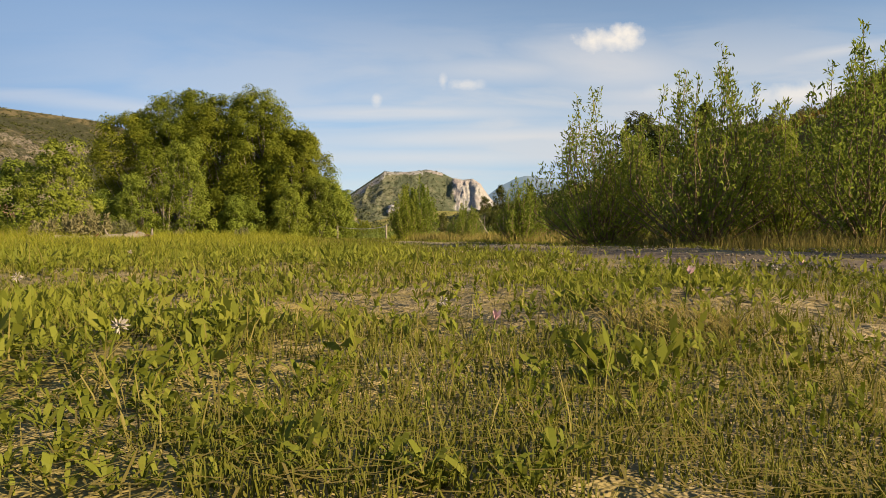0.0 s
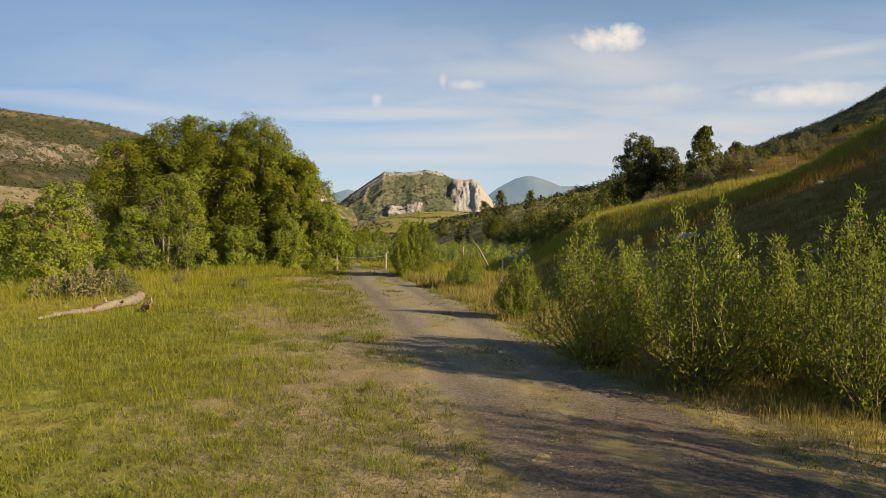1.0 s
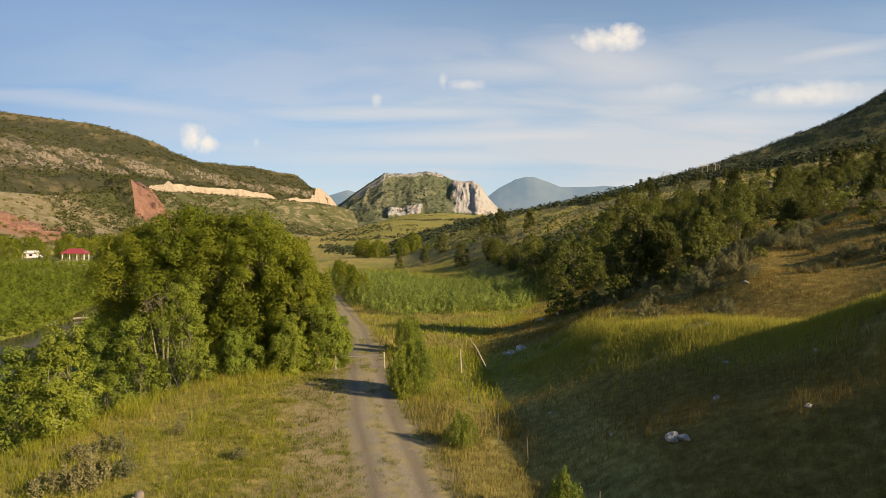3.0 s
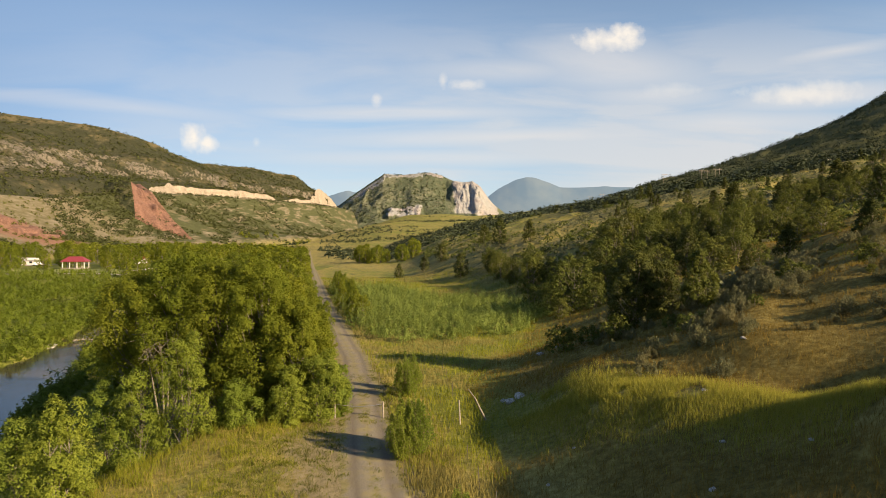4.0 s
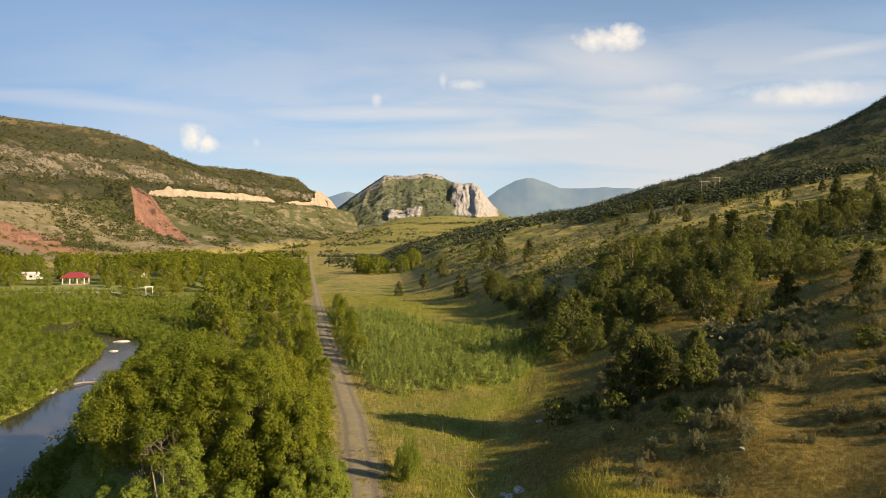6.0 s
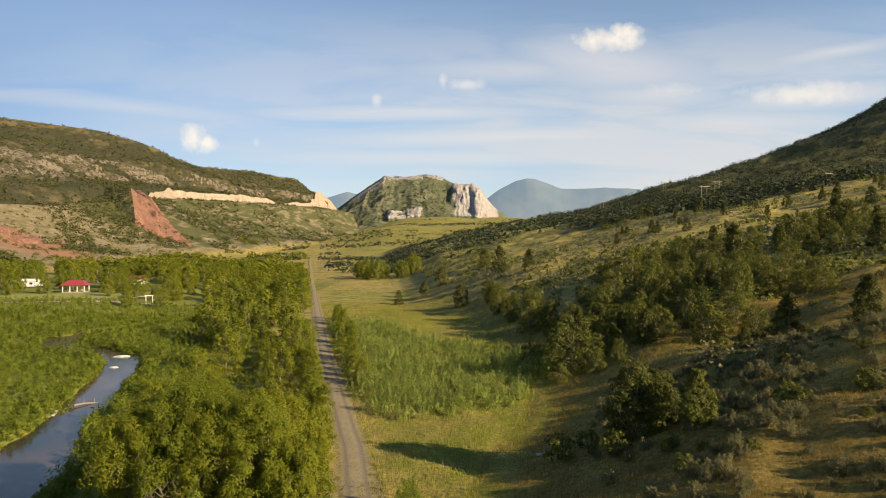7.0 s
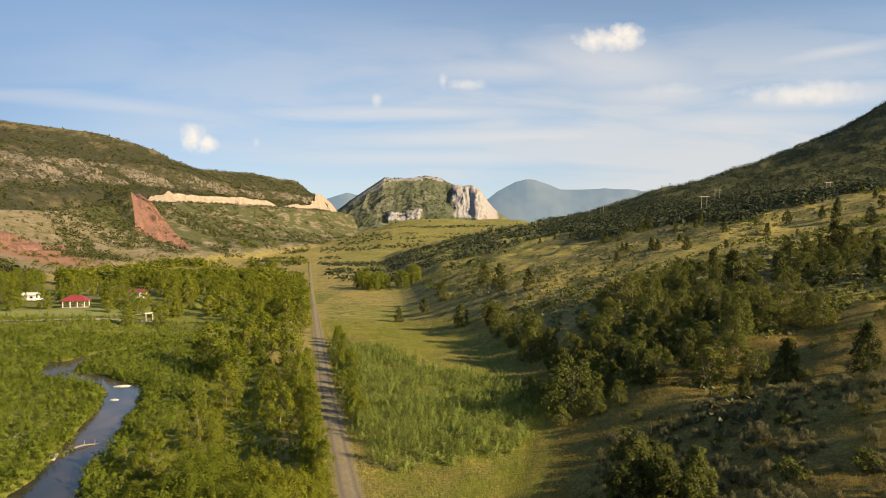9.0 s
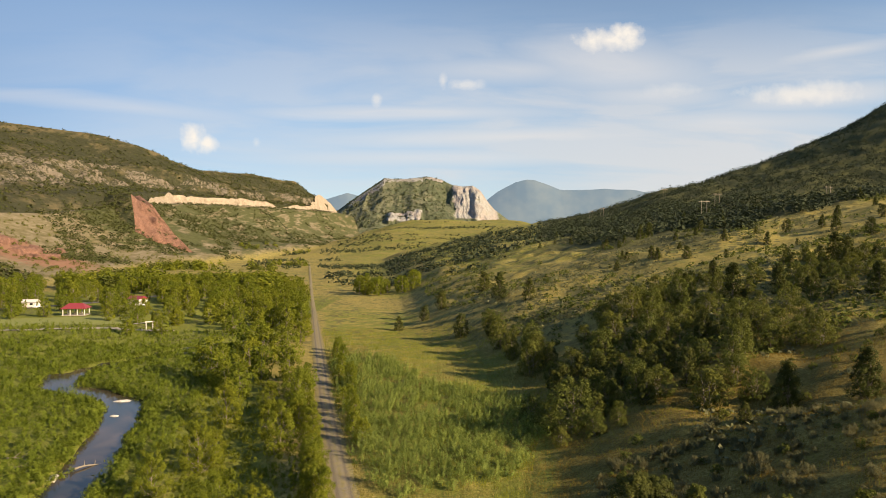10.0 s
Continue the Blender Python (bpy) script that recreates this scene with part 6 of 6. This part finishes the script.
# pebbles on the track
n = 3600
y = 2.0 + 20 * rng.uniform(0, 1, n) ** 1.4
x = road_x(y) + rng.normal(0, 1.1, n)
s = rng.uniform(0.005, 0.016, n) * np.interp(y, [2, 20], [0.8, 1.6])
octa = np.array([(1, 0, 0), (0, 1, 0), (-1, 0, 0), (0, -1, 0), (0, 0, 0.7), (0, 0, -0.5)], float)
v = octa[None] * s[:, None, None] * rng.uniform(0.6, 1.3, (n, 6, 1))
a = rng.uniform(0, 6.283, n)[:, None]
v = np.stack([v[:, :, 0] * np.cos(a) - v[:, :, 1] * np.sin(a), v[:, :, 0] * np.sin(a) + v[:, :, 1] * np.cos(a), v[:, :, 2]], -1)
v = v + np.stack([x, y, ground_z(x, y) + 0.035], 1)[:, None]
tri = np.array([(0, 1, 4), (1, 2, 4), (2, 3, 4), (3, 0, 4), (1, 0, 5), (2, 1, 5), (3, 2, 5), (0, 3, 5)])
stuff("gravel_stones", [(v.reshape(-1, 3), (tri[None] + np.arange(n)[:, None, None] * 6).reshape(-1, 3))], M_PEBBLE, "small grey-brown stones on the track", "gravel")


# ---- things on the meadow and the hill ----
def fallen_log():
    r = np.random.default_rng(201)
    log = thing("fallen_log", "weathered grey fallen log lying in the grass", "log")
    m = 40
    t = np.linspace(0, 1, m)
    p = np.stack([-9.45 + 0.30 * np.sin(t * 3) + 0.10 * np.sin(t * 9 + 1), 14.6 + 5.2 * t, 0 * t], 1)
    p[:, 2] = ground_z(p[:, 0], p[:, 1]) + 0.06 + 0.13 * t + 0.03 * np.sin(t * 11)
    rad = np.interp(t, [0, 0.35, 0.45, 0.6, 0.8, 0.97, 1], [0.035, 0.075, 0.10, 0.125, 0.145, 0.165, 0.12]) * (1 + 0.10 * r.normal(0, 1, m))
    v, f = tube(p, rad, 12)
    v = v + r.normal(0, 0.010, v.shape)
    part("trunk", mesh_of("trunk", v, f, M_DEAD, True), None, log)
    n = 12
    a = np.arange(n) * 2 * math.pi / n
    end = p[-1] + np.stack([np.cos(a) * 0.12, 0.05 * r.normal(0, 1, n), np.sin(a) * 0.12], 1) * (1 + 0.2 * r.normal(0, 1, (n, 1)))
    v = np.concatenate([end, [p[-1] + (0, -0.10, 0)]])
    part("broken_end", mesh_of("broken_end", v, np.array([(i, (i + 1) % n, n) for i in range(n)]), M_CUTWOOD), None, log, "splintered brown end")
    for k, d in ((16, (0.16, -0.10, 0.15)), (21, (-0.10, 0.02, 0.24)), (25, (0.20, -0.16, 0.10)), (30, (0.12, 0.05, 0.22)), (35, (-0.18, 0.06, 0.16))):
        q, d = p[k], np.array(d)
        part("limb_stub", mesh_of("limb_stub", *tube([q, q + d * 0.55, q + d + r.normal(0, 0.03, 3)], [0.06, 0.04, 0.014], 7), M_DEAD if k % 2 else M_CUTWOOD, True), None, log, "broken limb stub")
    stump = thing("log_piece", "short rotten piece of log with brown broken wood", "log")
    q = np.stack([np.linspace(-8.22, -7.78, 9), np.linspace(17.5, 16.75, 9), 0 * np.arange(9)], 1)
    q[:, 2] = ground_z(q[:, 0], q[:, 1]) + 0.09 + 0.05 * np.sin(np.arange(9))
    v, f = tube(q, np.array([0.03, 0.09, 0.12, 0.13, 0.12, 0.13, 0.11, 0.08, 0.03]), 9)
    part("trunk", mesh_of("trunk", v + r.normal(0, 0.018, v.shape), f, M_CUTWOOD, True), None, stump)
    part("limb_stub", mesh_of("limb_stub", *tube([q[4], q[4] + (0.10, 0.05, 0.20), q[4] + (0.12, 0.02, 0.36)], [0.06, 0.04, 0.012], 6), M_DEAD, True), None, stump, "grey upright stub")


fallen_log()


def boulder(x, y, size, seed, flat=0.65, label="pale limestone rock lying on the slope"):
    bm = bmesh.new()
    bmesh.ops.create_icosphere(bm, subdivisions=3, radius=1.0)
    for v in bm.verts:
        p = v.co.copy()
        k = 1 + 0.35 * noise.noise(p * 1.1 + Vector((seed, 0, 0))) + 0.12 * noise.noise(p * 3.5 + Vector((0, seed, 0)))
        v.co = Vector((p.x * 1.25, p.y * 0.9, max(p.z, -0.5) * flat)) * k * size
    me = bpy.data.meshes.new("rock")
    bm.to_mesh(me), bm.free()
    me.materials.append(M_BOULDER)
    ob = tagged(new("rock", me), label, "rock", "rocks")
    ob.matrix_world = pose(x, y, zg(x, y) + 0.12 * size, 0, 0, seed * 57)


for x, y, s, k in ((7.5, 19.8, 0.26, 1), (7.72, 19.5, 0.18, 2), (8.13, 13.7, 0.10, 3), (4.72, 41.5, 0.34, 4), (5.4, 42.0, 0.40, 5), (4.4, 42.3, 0.22, 6), (9.6, 21.5, 0.13, 7), (6.2, 22.4, 0.09, 8), (11.5, 25, 0.12, 9), (10.6, 17.8, 0.11, 10),
                   (4.9, 27.5, 0.1, 11), (12.8, 30, 0.12, 12), (6.6, 30.2, 0.09, 13), (13.4, 22.2, 0.1, 14), (17.5, 36, 0.14, 15), (9.4, 59, 0.3, 16), (11.2, 60.5, 0.22, 17), (5.3, 16.2, 0.07, 18)):
    boulder(x, y, s, k)


def fence_post(x, y, h, lean=(0, 0), steel=True, tip=False):
    ob = thing("fence_post", "thin steel fence post in dry grass" if steel else "weathered wooden fence post", "fence post", pose(x, y, zg(x, y), lean[0], lean[1], 0), "fence posts")
    r = 0.022 if steel else 0.055
    bm = bmesh.new()
    if steel:
        box_bm(bm, (0.030, 0.008, h + 0.2), (0, 0, h / 2 - 0.1)), box_bm(bm, (0.008, 0.030, h + 0.2), (0, 0.021, h / 2 - 0.1))
    else:
        bmesh.ops.create_cone(bm, cap_ends=True, segments=9, radius1=r * 1.1, radius2=r * 0.85, depth=h + 0.3, matrix=pose(0, 0, h / 2 - 0.15))
    part("post", bm, M_RUST if steel else M_POST, ob)
    if steel and tip:
        part("post_tip", box((0.036, 0.03, 0.11), (0, 0.010, h - 0.05), bevel=0.004), M_WHITE, ob, "white-painted tip")


for x, y, h in ((1.3, 38.8, 1.5), (1.45, 31.4, 1.1), (1.9, 28.2, 1.1), (2.45, 25.6, 1.15), (3.3, 22.8, 1.1), (6.1, 12.9, 1.15), (4.5, 17.2, 1.1), (0.9, 46, 1.2), (0.6, 52, 1.2), (0.2, 58, 1.2), (-0.4, 64, 1.2), (1.9, 61, 1.3)):
    fence_post(x, y, h, (0, 3 * math.sin(x * 9)), not (x == 1.3), x > 6)
brace = thing("leaning_log", "grey dead pole leaning in the grass", "log", pose(2.9, 39.3, zg(2.9, 39.3)))
part("pole", mesh_of("pole", *tube([(0.1, 0, -0.1), (-0.35, 0.3, 0.75), (-0.6, 0.5, 1.25), (-1.05, 0.6, 1.85)], [0.07, 0.06, 0.05, 0.03], 7), M_DEAD, True), None, brace)

gate = thing("cable_gate", "cable gate slung across the track between two posts", "gate", pose(0, 0, 0))
for x in (-6.7, -3.6):
    g = bmesh.new()
    bmesh.ops.create_cone(g, cap_ends=True, segments=10, radius1=0.06, radius2=0.055, depth=1.25, matrix=pose(x, 40.2, zg(x, 40.2) + 0.42))
    part("post", g, M_POST, gate)
t = np.linspace(0, 1, 12)
part("cable", mesh_of("cable", *tube(np.stack([-6.7 + 3.1 * t, 40.2 + 0 * t, zg(-5, 40.2) + 0.92 - 0.35 * 4 * t * (1 - t) * 0.5], 1), np.full(12, 0.018), 5), M_STEEL, True), None, gate, "sagging steel cable")


# ---- power line on the hill ----
def power_pole(x, y, h, turn=20.0):
    ob = thing("power_pole", "wooden H-frame power pole on the grassy hill", "power pole", pose(x, y, zg(x, y), 0, 0, turn), "power poles")
    for s in (-1.9, 1.9):
        bm = bmesh.new()
        bmesh.ops.create_cone(bm, cap_ends=True, segments=8, radius1=0.22, radius2=0.15, depth=h + 1, matrix=pose(s, 0, h / 2 - 0.5))
        part("pole", bm, M_POST, ob)
    part("crossarm", box((8.0, 0.25, 0.32), (0, 0, h - 0.9), bevel=0.03), M_POST, ob)
    for s in (-3.7, 0, 3.7):
        bm = bmesh.new()
        bmesh.ops.create_cone(bm, cap_ends=True, segments=8, radius1=0.16, radius2=0.12, depth=1.1, matrix=pose(s, 0, h - 1.6))
        part("insulator", bm, M_DARK, ob)


for x, y, h, turn in ((162, 392, 12.5, 15), (208, 480, 12.5, 15), (262, 430, 13.0, 25), (196, 840, 13, 10), (214, 850, 13, 10), (280, 800, 13, 10)):
    power_pole(x, y, h, turn)


# ---- the park beyond the river ----
def pavilion(x, y, w, d, turn, eave=2.9, posts=4):
    z = zg(x, y)
    ob = thing("picnic_pavilion", "open picnic pavilion with a red metal roof", "pavilion", pose(x, y, z, 0, 0, turn), "pavilions")
    part("floor_slab", box((w + 1, d + 1, 0.3), (0, 0, 0.02), bevel=0.03), M_CONCRETE, ob, "pale concrete slab")
    bm = bmesh.new()
    rise, o = 1.9, 0.7
    pts = [(-w / 2 - o, -d / 2 - o, eave), (w / 2 + o, -d / 2 - o, eave), (w / 2 + o, d / 2 + o, eave), (-w / 2 - o, d / 2 + o, eave), (-w / 2 + d * 0.3, 0, eave + rise), (w / 2 - d * 0.3, 0, eave + rise)]
    vs = [bm.verts.new(q) for q in pts] + [bm.verts.new((q[0], q[1], q[2] - 0.18)) for q in pts]
    for f in ((0, 1, 5, 4), (1, 2, 5), (2, 3, 4, 5), (3, 0, 4)):
        bm.faces.new([vs[i] for i in f]), bm.faces.new([vs[i + 6] for i in reversed(f)])
    for i in range(4):
        bm.faces.new([vs[i], vs[i + 6], vs[(i + 1) % 4 + 6], vs[(i + 1) % 4]])
    part("roof", bm, M_REDROOF, ob, "red standing-seam metal roof")
    for i in range(posts):
        for s in (-1, 1):
            part("post", box((0.3, 0.3, eave), (-w / 2 + w * i / (posts - 1), s * d / 2, eave / 2), bevel=0.02), M_WHITE, ob)
    for i in range(3):
        tb = thing("picnic_table", "wooden picnic table under the pavilion", "picnic table", pose(x - 2.4 + 2.4 * i, y, z + 0.17), "picnic tables")
        part("tabletop", box((1.8, 0.8, 0.06), (0, 0, 0.75), bevel=0.01), M_POST, tb)
        for s in (-0.75, 0.75):
            part("bench", box((1.8, 0.28, 0.05), (0, s, 0.45), bevel=0.01), M_POST, tb)
        for s in (-0.7, 0.7):
            part("leg", box((0.08, 1.5, 0.08), (s, 0, 0.40), bevel=0.01), M_POST, tb), part("leg", box((0.08, 0.1, 0.75), (s, 0, 0.37), bevel=0.01), M_POST, tb)


pavilion(-148, 255, 8.0, 5.0, 10)


def shed(x, y, w, d, h, turn, roof, label):
    ob = thing("shed", label, "building", pose(x, y, zg(x, y) - 0.1, 0, 0, turn), "park buildings")
    part("wall", box((w, d, h), (0, 0, h / 2), bevel=0.03), M_WHITE, ob)
    bm = bmesh.new()
    q = [(-w / 2 - 0.4, -d / 2 - 0.4, h), (w / 2 + 0.4, -d / 2 - 0.4, h), (w / 2 + 0.4, d / 2 + 0.4, h), (-w / 2 - 0.4, d / 2 + 0.4, h), (-w / 2 - 0.4, 0, h + d * 0.28), (w / 2 + 0.4, 0, h + d * 0.28)]
    vs = [bm.verts.new(p) for p in q]
    for f in ((0, 1, 5, 4), (2, 3, 4, 5), (1, 2, 5), (3, 0, 4), (3, 2, 1, 0)):
        bm.faces.new([vs[i] for i in f])
    part("roof", bm, roof, ob)
    dr = part("door", box((1.0, 0.06, 2.05), (-w * 0.2, -d / 2 - 0.03, 1.1), bevel=0.01), M_WALLTAN, ob, "tan door")
    part("door_handle", box((0.05, 0.06, 0.14), (-w * 0.2 + 0.38, -d / 2 - 0.08, 1.05)), M_STEEL, dr)
    part("window", box((1.2, 0.05, 0.9), (w * 0.2, -d / 2 - 0.03, 1.6), bevel=0.01), M_GLASS, ob, "dark window pane")


shed(-186, 285, 6, 4, 2.5, 8, M_WHITE, "white shed with a pale gabled roof in the park")
shed(-143, 296, 7, 5, 2.7, -20, M_REDROOF, "white park building with a red gabled roof")

swing = thing("swing_frame", "white-painted steel frame on the lawn", "playground frame", pose(-104, 224, zg(-104, 224), 0, 0, 30))
for s in (-1.1, 1.1):
    part("post", box((0.28, 0.28, 3.1), (s, 0, 1.5), bevel=0.03), M_WHITE, swing)
part("crossbar", box((3.0, 0.3, 0.35), (0, 0, 3.1), bevel=0.03), M_WHITE, swing)
part("side_bar", box((6.5, 0.12, 0.12), (-4.3, 0, 2.75), (0, -4, 0), bevel=0.02), M_STEEL, swing)


def car(x, y, turn, paint, label):
    ob = thing("parked_car", label, "car", pose(x, y, zg(x, y) + 0.02, 0, 0, turn), "parked cars")
    bm = bmesh.new()
    prof = [(-2.2, 0.35), (-2.25, 0.8), (-1.5, 0.95), (-0.9, 1.45), (0.8, 1.5), (1.6, 1.0), (2.2, 0.9), (2.25, 0.35)]
    a = [bm.verts.new((u, -0.88 if w < 1 else -0.72, w)) for u, w in prof]
    b = [bm.verts.new((u, 0.88 if w < 1 else 0.72, w)) for u, w in prof]
    bm.faces.new(a), bm.faces.new(b[::-1])
    for i in range(8):
        bm.faces.new([a[i], b[i], b[(i + 1) % 8], a[(i + 1) % 8]])
    part("body", bm, paint, ob)
    part("window", box((1.5, 1.5, 0.36), (0, 0, 1.22), bevel=0.08), M_GLASS, ob, "dark glass")
    for u in (-1.4, 1.4):
        for s in (-0.85, 0.85):
            w = bmesh.new()
            bmesh.ops.create_cone(w, cap_ends=True, segments=14, radius1=0.33, radius2=0.33, depth=0.22, matrix=pose(u, s, 0.33, 90))
            part("wheel", w, M_DARK, ob)


car(-180, 281, 80, M_CARWHITE, "white car parked beside the shed")
car(-137, 287, 15, M_CARWHITE, "white car parked by the red-roofed building")
car(-168, 318, 100, plain("blue_car_paint", (0.10, 0.16, 0.28), 0.3), "blue car parked on the park road")


def strip(name, pts, width, mat, label, category, lift=0.06):
    """A ribbon laid on the ground along pts."""
    pts = np.array(pts, float)
    k = np.linspace(0, len(pts) - 1, 40)
    px, py = np.interp(k, np.arange(len(pts)), pts[:, 0]), np.interp(k, np.arange(len(pts)), pts[:, 1])
    dx, dy = np.gradient(px), np.gradient(py)
    n = np.hypot(dx, dy)
    w = np.linspace(-width / 2, width / 2, 7)
    x, y = px[:, None] - dy[:, None] / n[:, None] * w, py[:, None] + dx[:, None] / n[:, None] * w
    me = mesh_of(name, np.stack([x, y, ground_z(x, y) + lift], -1).reshape(-1, 3), grid_faces(40, 7)[:, ::-1], mat, True)
    tagged(new(name, me), label, category, kind="structure")


strip("park_lawn", [(-175, 228), (-150, 236), (-118, 240)], 24, M_LAWN, "mown green lawn of the park", "lawn", 0.12)
strip("park_path", [(-190, 205), (-150, 212), (-112, 220), (-96, 226)], 4.0, M_CONCRETE, "pale path along the river side of the park", "path", 0.2)
strip("park_road", [(-230, 290), (-190, 275), (-168, 300), (-150, 350), (-170, 420)], 7.0, M_ASPHALT, "grey asphalt road through the park", "road", 0.2)


# ---- in the river ----
def driftwood(x, y, length, turn, r=0.16):
    ob = thing("driftwood", "bleached driftwood log at the water's edge", "log", pose(x, y, max(zg(x, y), WATER) + 0.12, 0, 4, turn), "driftwood")
    t = np.linspace(0, 1, 7)
    p = np.stack([(t - 0.5) * length, 0.15 * np.sin(t * 4), 0.1 * np.sin(t * 5)], 1)
    part("trunk", mesh_of("trunk", *tube(p, r * (1.1 - 0.7 * t), 7), M_DEAD, True), None, ob)
    for k in (2, 4):
        part("branch", mesh_of("branch", *tube([p[k], p[k] + (0.3, 0.5, 0.35), p[k] + (0.5, 1.0, 0.5)], [0.07, 0.05, 0.015], 5), M_DEAD, True), None, ob)


driftwood(-52.4, 93.5, 4.5, 55), driftwood(-64.3, 95.0, 3.0, 5, 0.12), driftwood(-60.2, 91.5, 3.5, 20), driftwood(-59.5, 93.3, 2.5, 70, 0.1)


def gravel_bar(x, y, rx, ry, h, turn, label):
    n, m = 28, 9
    a, k = np.meshgrid(np.linspace(0, 2 * math.pi, n), np.linspace(0, 1, m))
    w = 1 + 0.5 * lumps(np.cos(a) * 3, np.sin(a) * 3, 1.2, 95)
    v = np.stack([np.cos(a) * k * rx * w, np.sin(a) * k * ry * w, (1 - k ** 2) * (h + 0.6) - 0.6 + 0.1 * lumps(np.cos(a) * k * rx, np.sin(a) * k * ry, 0.7, 96)], -1)
    ob = new("gravel_bar", mesh_of("gravel_bar", v.reshape(-1, 3), grid_faces(m, n), M_BOULDER, True))
    ob.matrix_world = pose(x, y, WATER, 0, 0, turn)
    tagged(ob, label, "gravel bar", "gravel bars")


gravel_bar(-55.0, 88.5, 1.2, 3.2, 0.35, 20, "pale gravel bar in the river")
gravel_bar(-66.5, 131, 3.0, 1.2, 0.3, 10, "narrow gravel bar at the river bend")
gravel_bar(-62.5, 120, 1.5, 0.8, 0.25, 0, "small gravel bar on the river edge")
stuff("island_willows", thicket([(-54.3 + 0.5 * math.sin(k * 5), 87.5 + k * 0.45) for k in range(10)], 1.8, 0.6, 120, 0.28, 97), M_MEADOWWILLOW, "green willows on the gravel bar", "thicket")


# ---- small things where the flight starts ----
def fluff(x, y, h, mat, label, category):
    ob = thing("dandelion" if mat is M_LITTER else "bindweed_flower", label, category, pose(x, y, zg(x, y)), "meadow flowers")
    part("stalk", mesh_of("stalk", *tube([(0, 0, 0), (0.004, 0, h * 0.5), (0.01, 0.004, h)], [0.0016, 0.0014, 0.001], 5), M_WEED, True), None, ob)
    r = np.random.default_rng(int(abs(x) * 1000))
    if mat is M_LITTER:
        d = unit(r.normal(size=(70, 3)))
        part("seed_head", mesh_of("seed_head", *leaves(np.array([0.01, 0.004, h]) + d * 0.002, 0.007, 0.25, d * 4, r=r), M_LITTER), None, ob, "pale fluffy seed head")
    else:
        a = np.arange(6) * math.pi / 3
        d = np.stack([np.cos(a) * 0.5, np.sin(a) * 0.5, 1 + 0 * a], 1)
        part("petal", mesh_of("petal", *leaves(np.tile(np.array([[0.01, 0.004, h]]), (6, 1)), 0.013, 0.5, d * 4, r=r), mat), None, ob)


for x, y, h in ((-0.33, 0.62, 0.04), (-0.72, 1.05, 0.07), (-0.01, 1.0, 0.06), (0.52, 1.35, 0.06), (0.78, 1.5, 0.05), (1.1, 1.9, 0.05), (0.36, 1.9, 0.05), (-1.2, 2.4, 0.06)):
    fluff(x, y, h, M_LITTER, "dandelion gone to pale fluffy seed in short grass", "dandelion")
for x, y, h in ((0.055, 0.78, 0.05), (0.42, 1.1, 0.07), (0.9, 1.6, 0.06), (0.7, 2.3, 0.07), (-2.1, 6.5, 0.05)):
    fluff(x, y, h, M_FLOWER, "pale pink bindweed flower in the meadow", "wildflower")
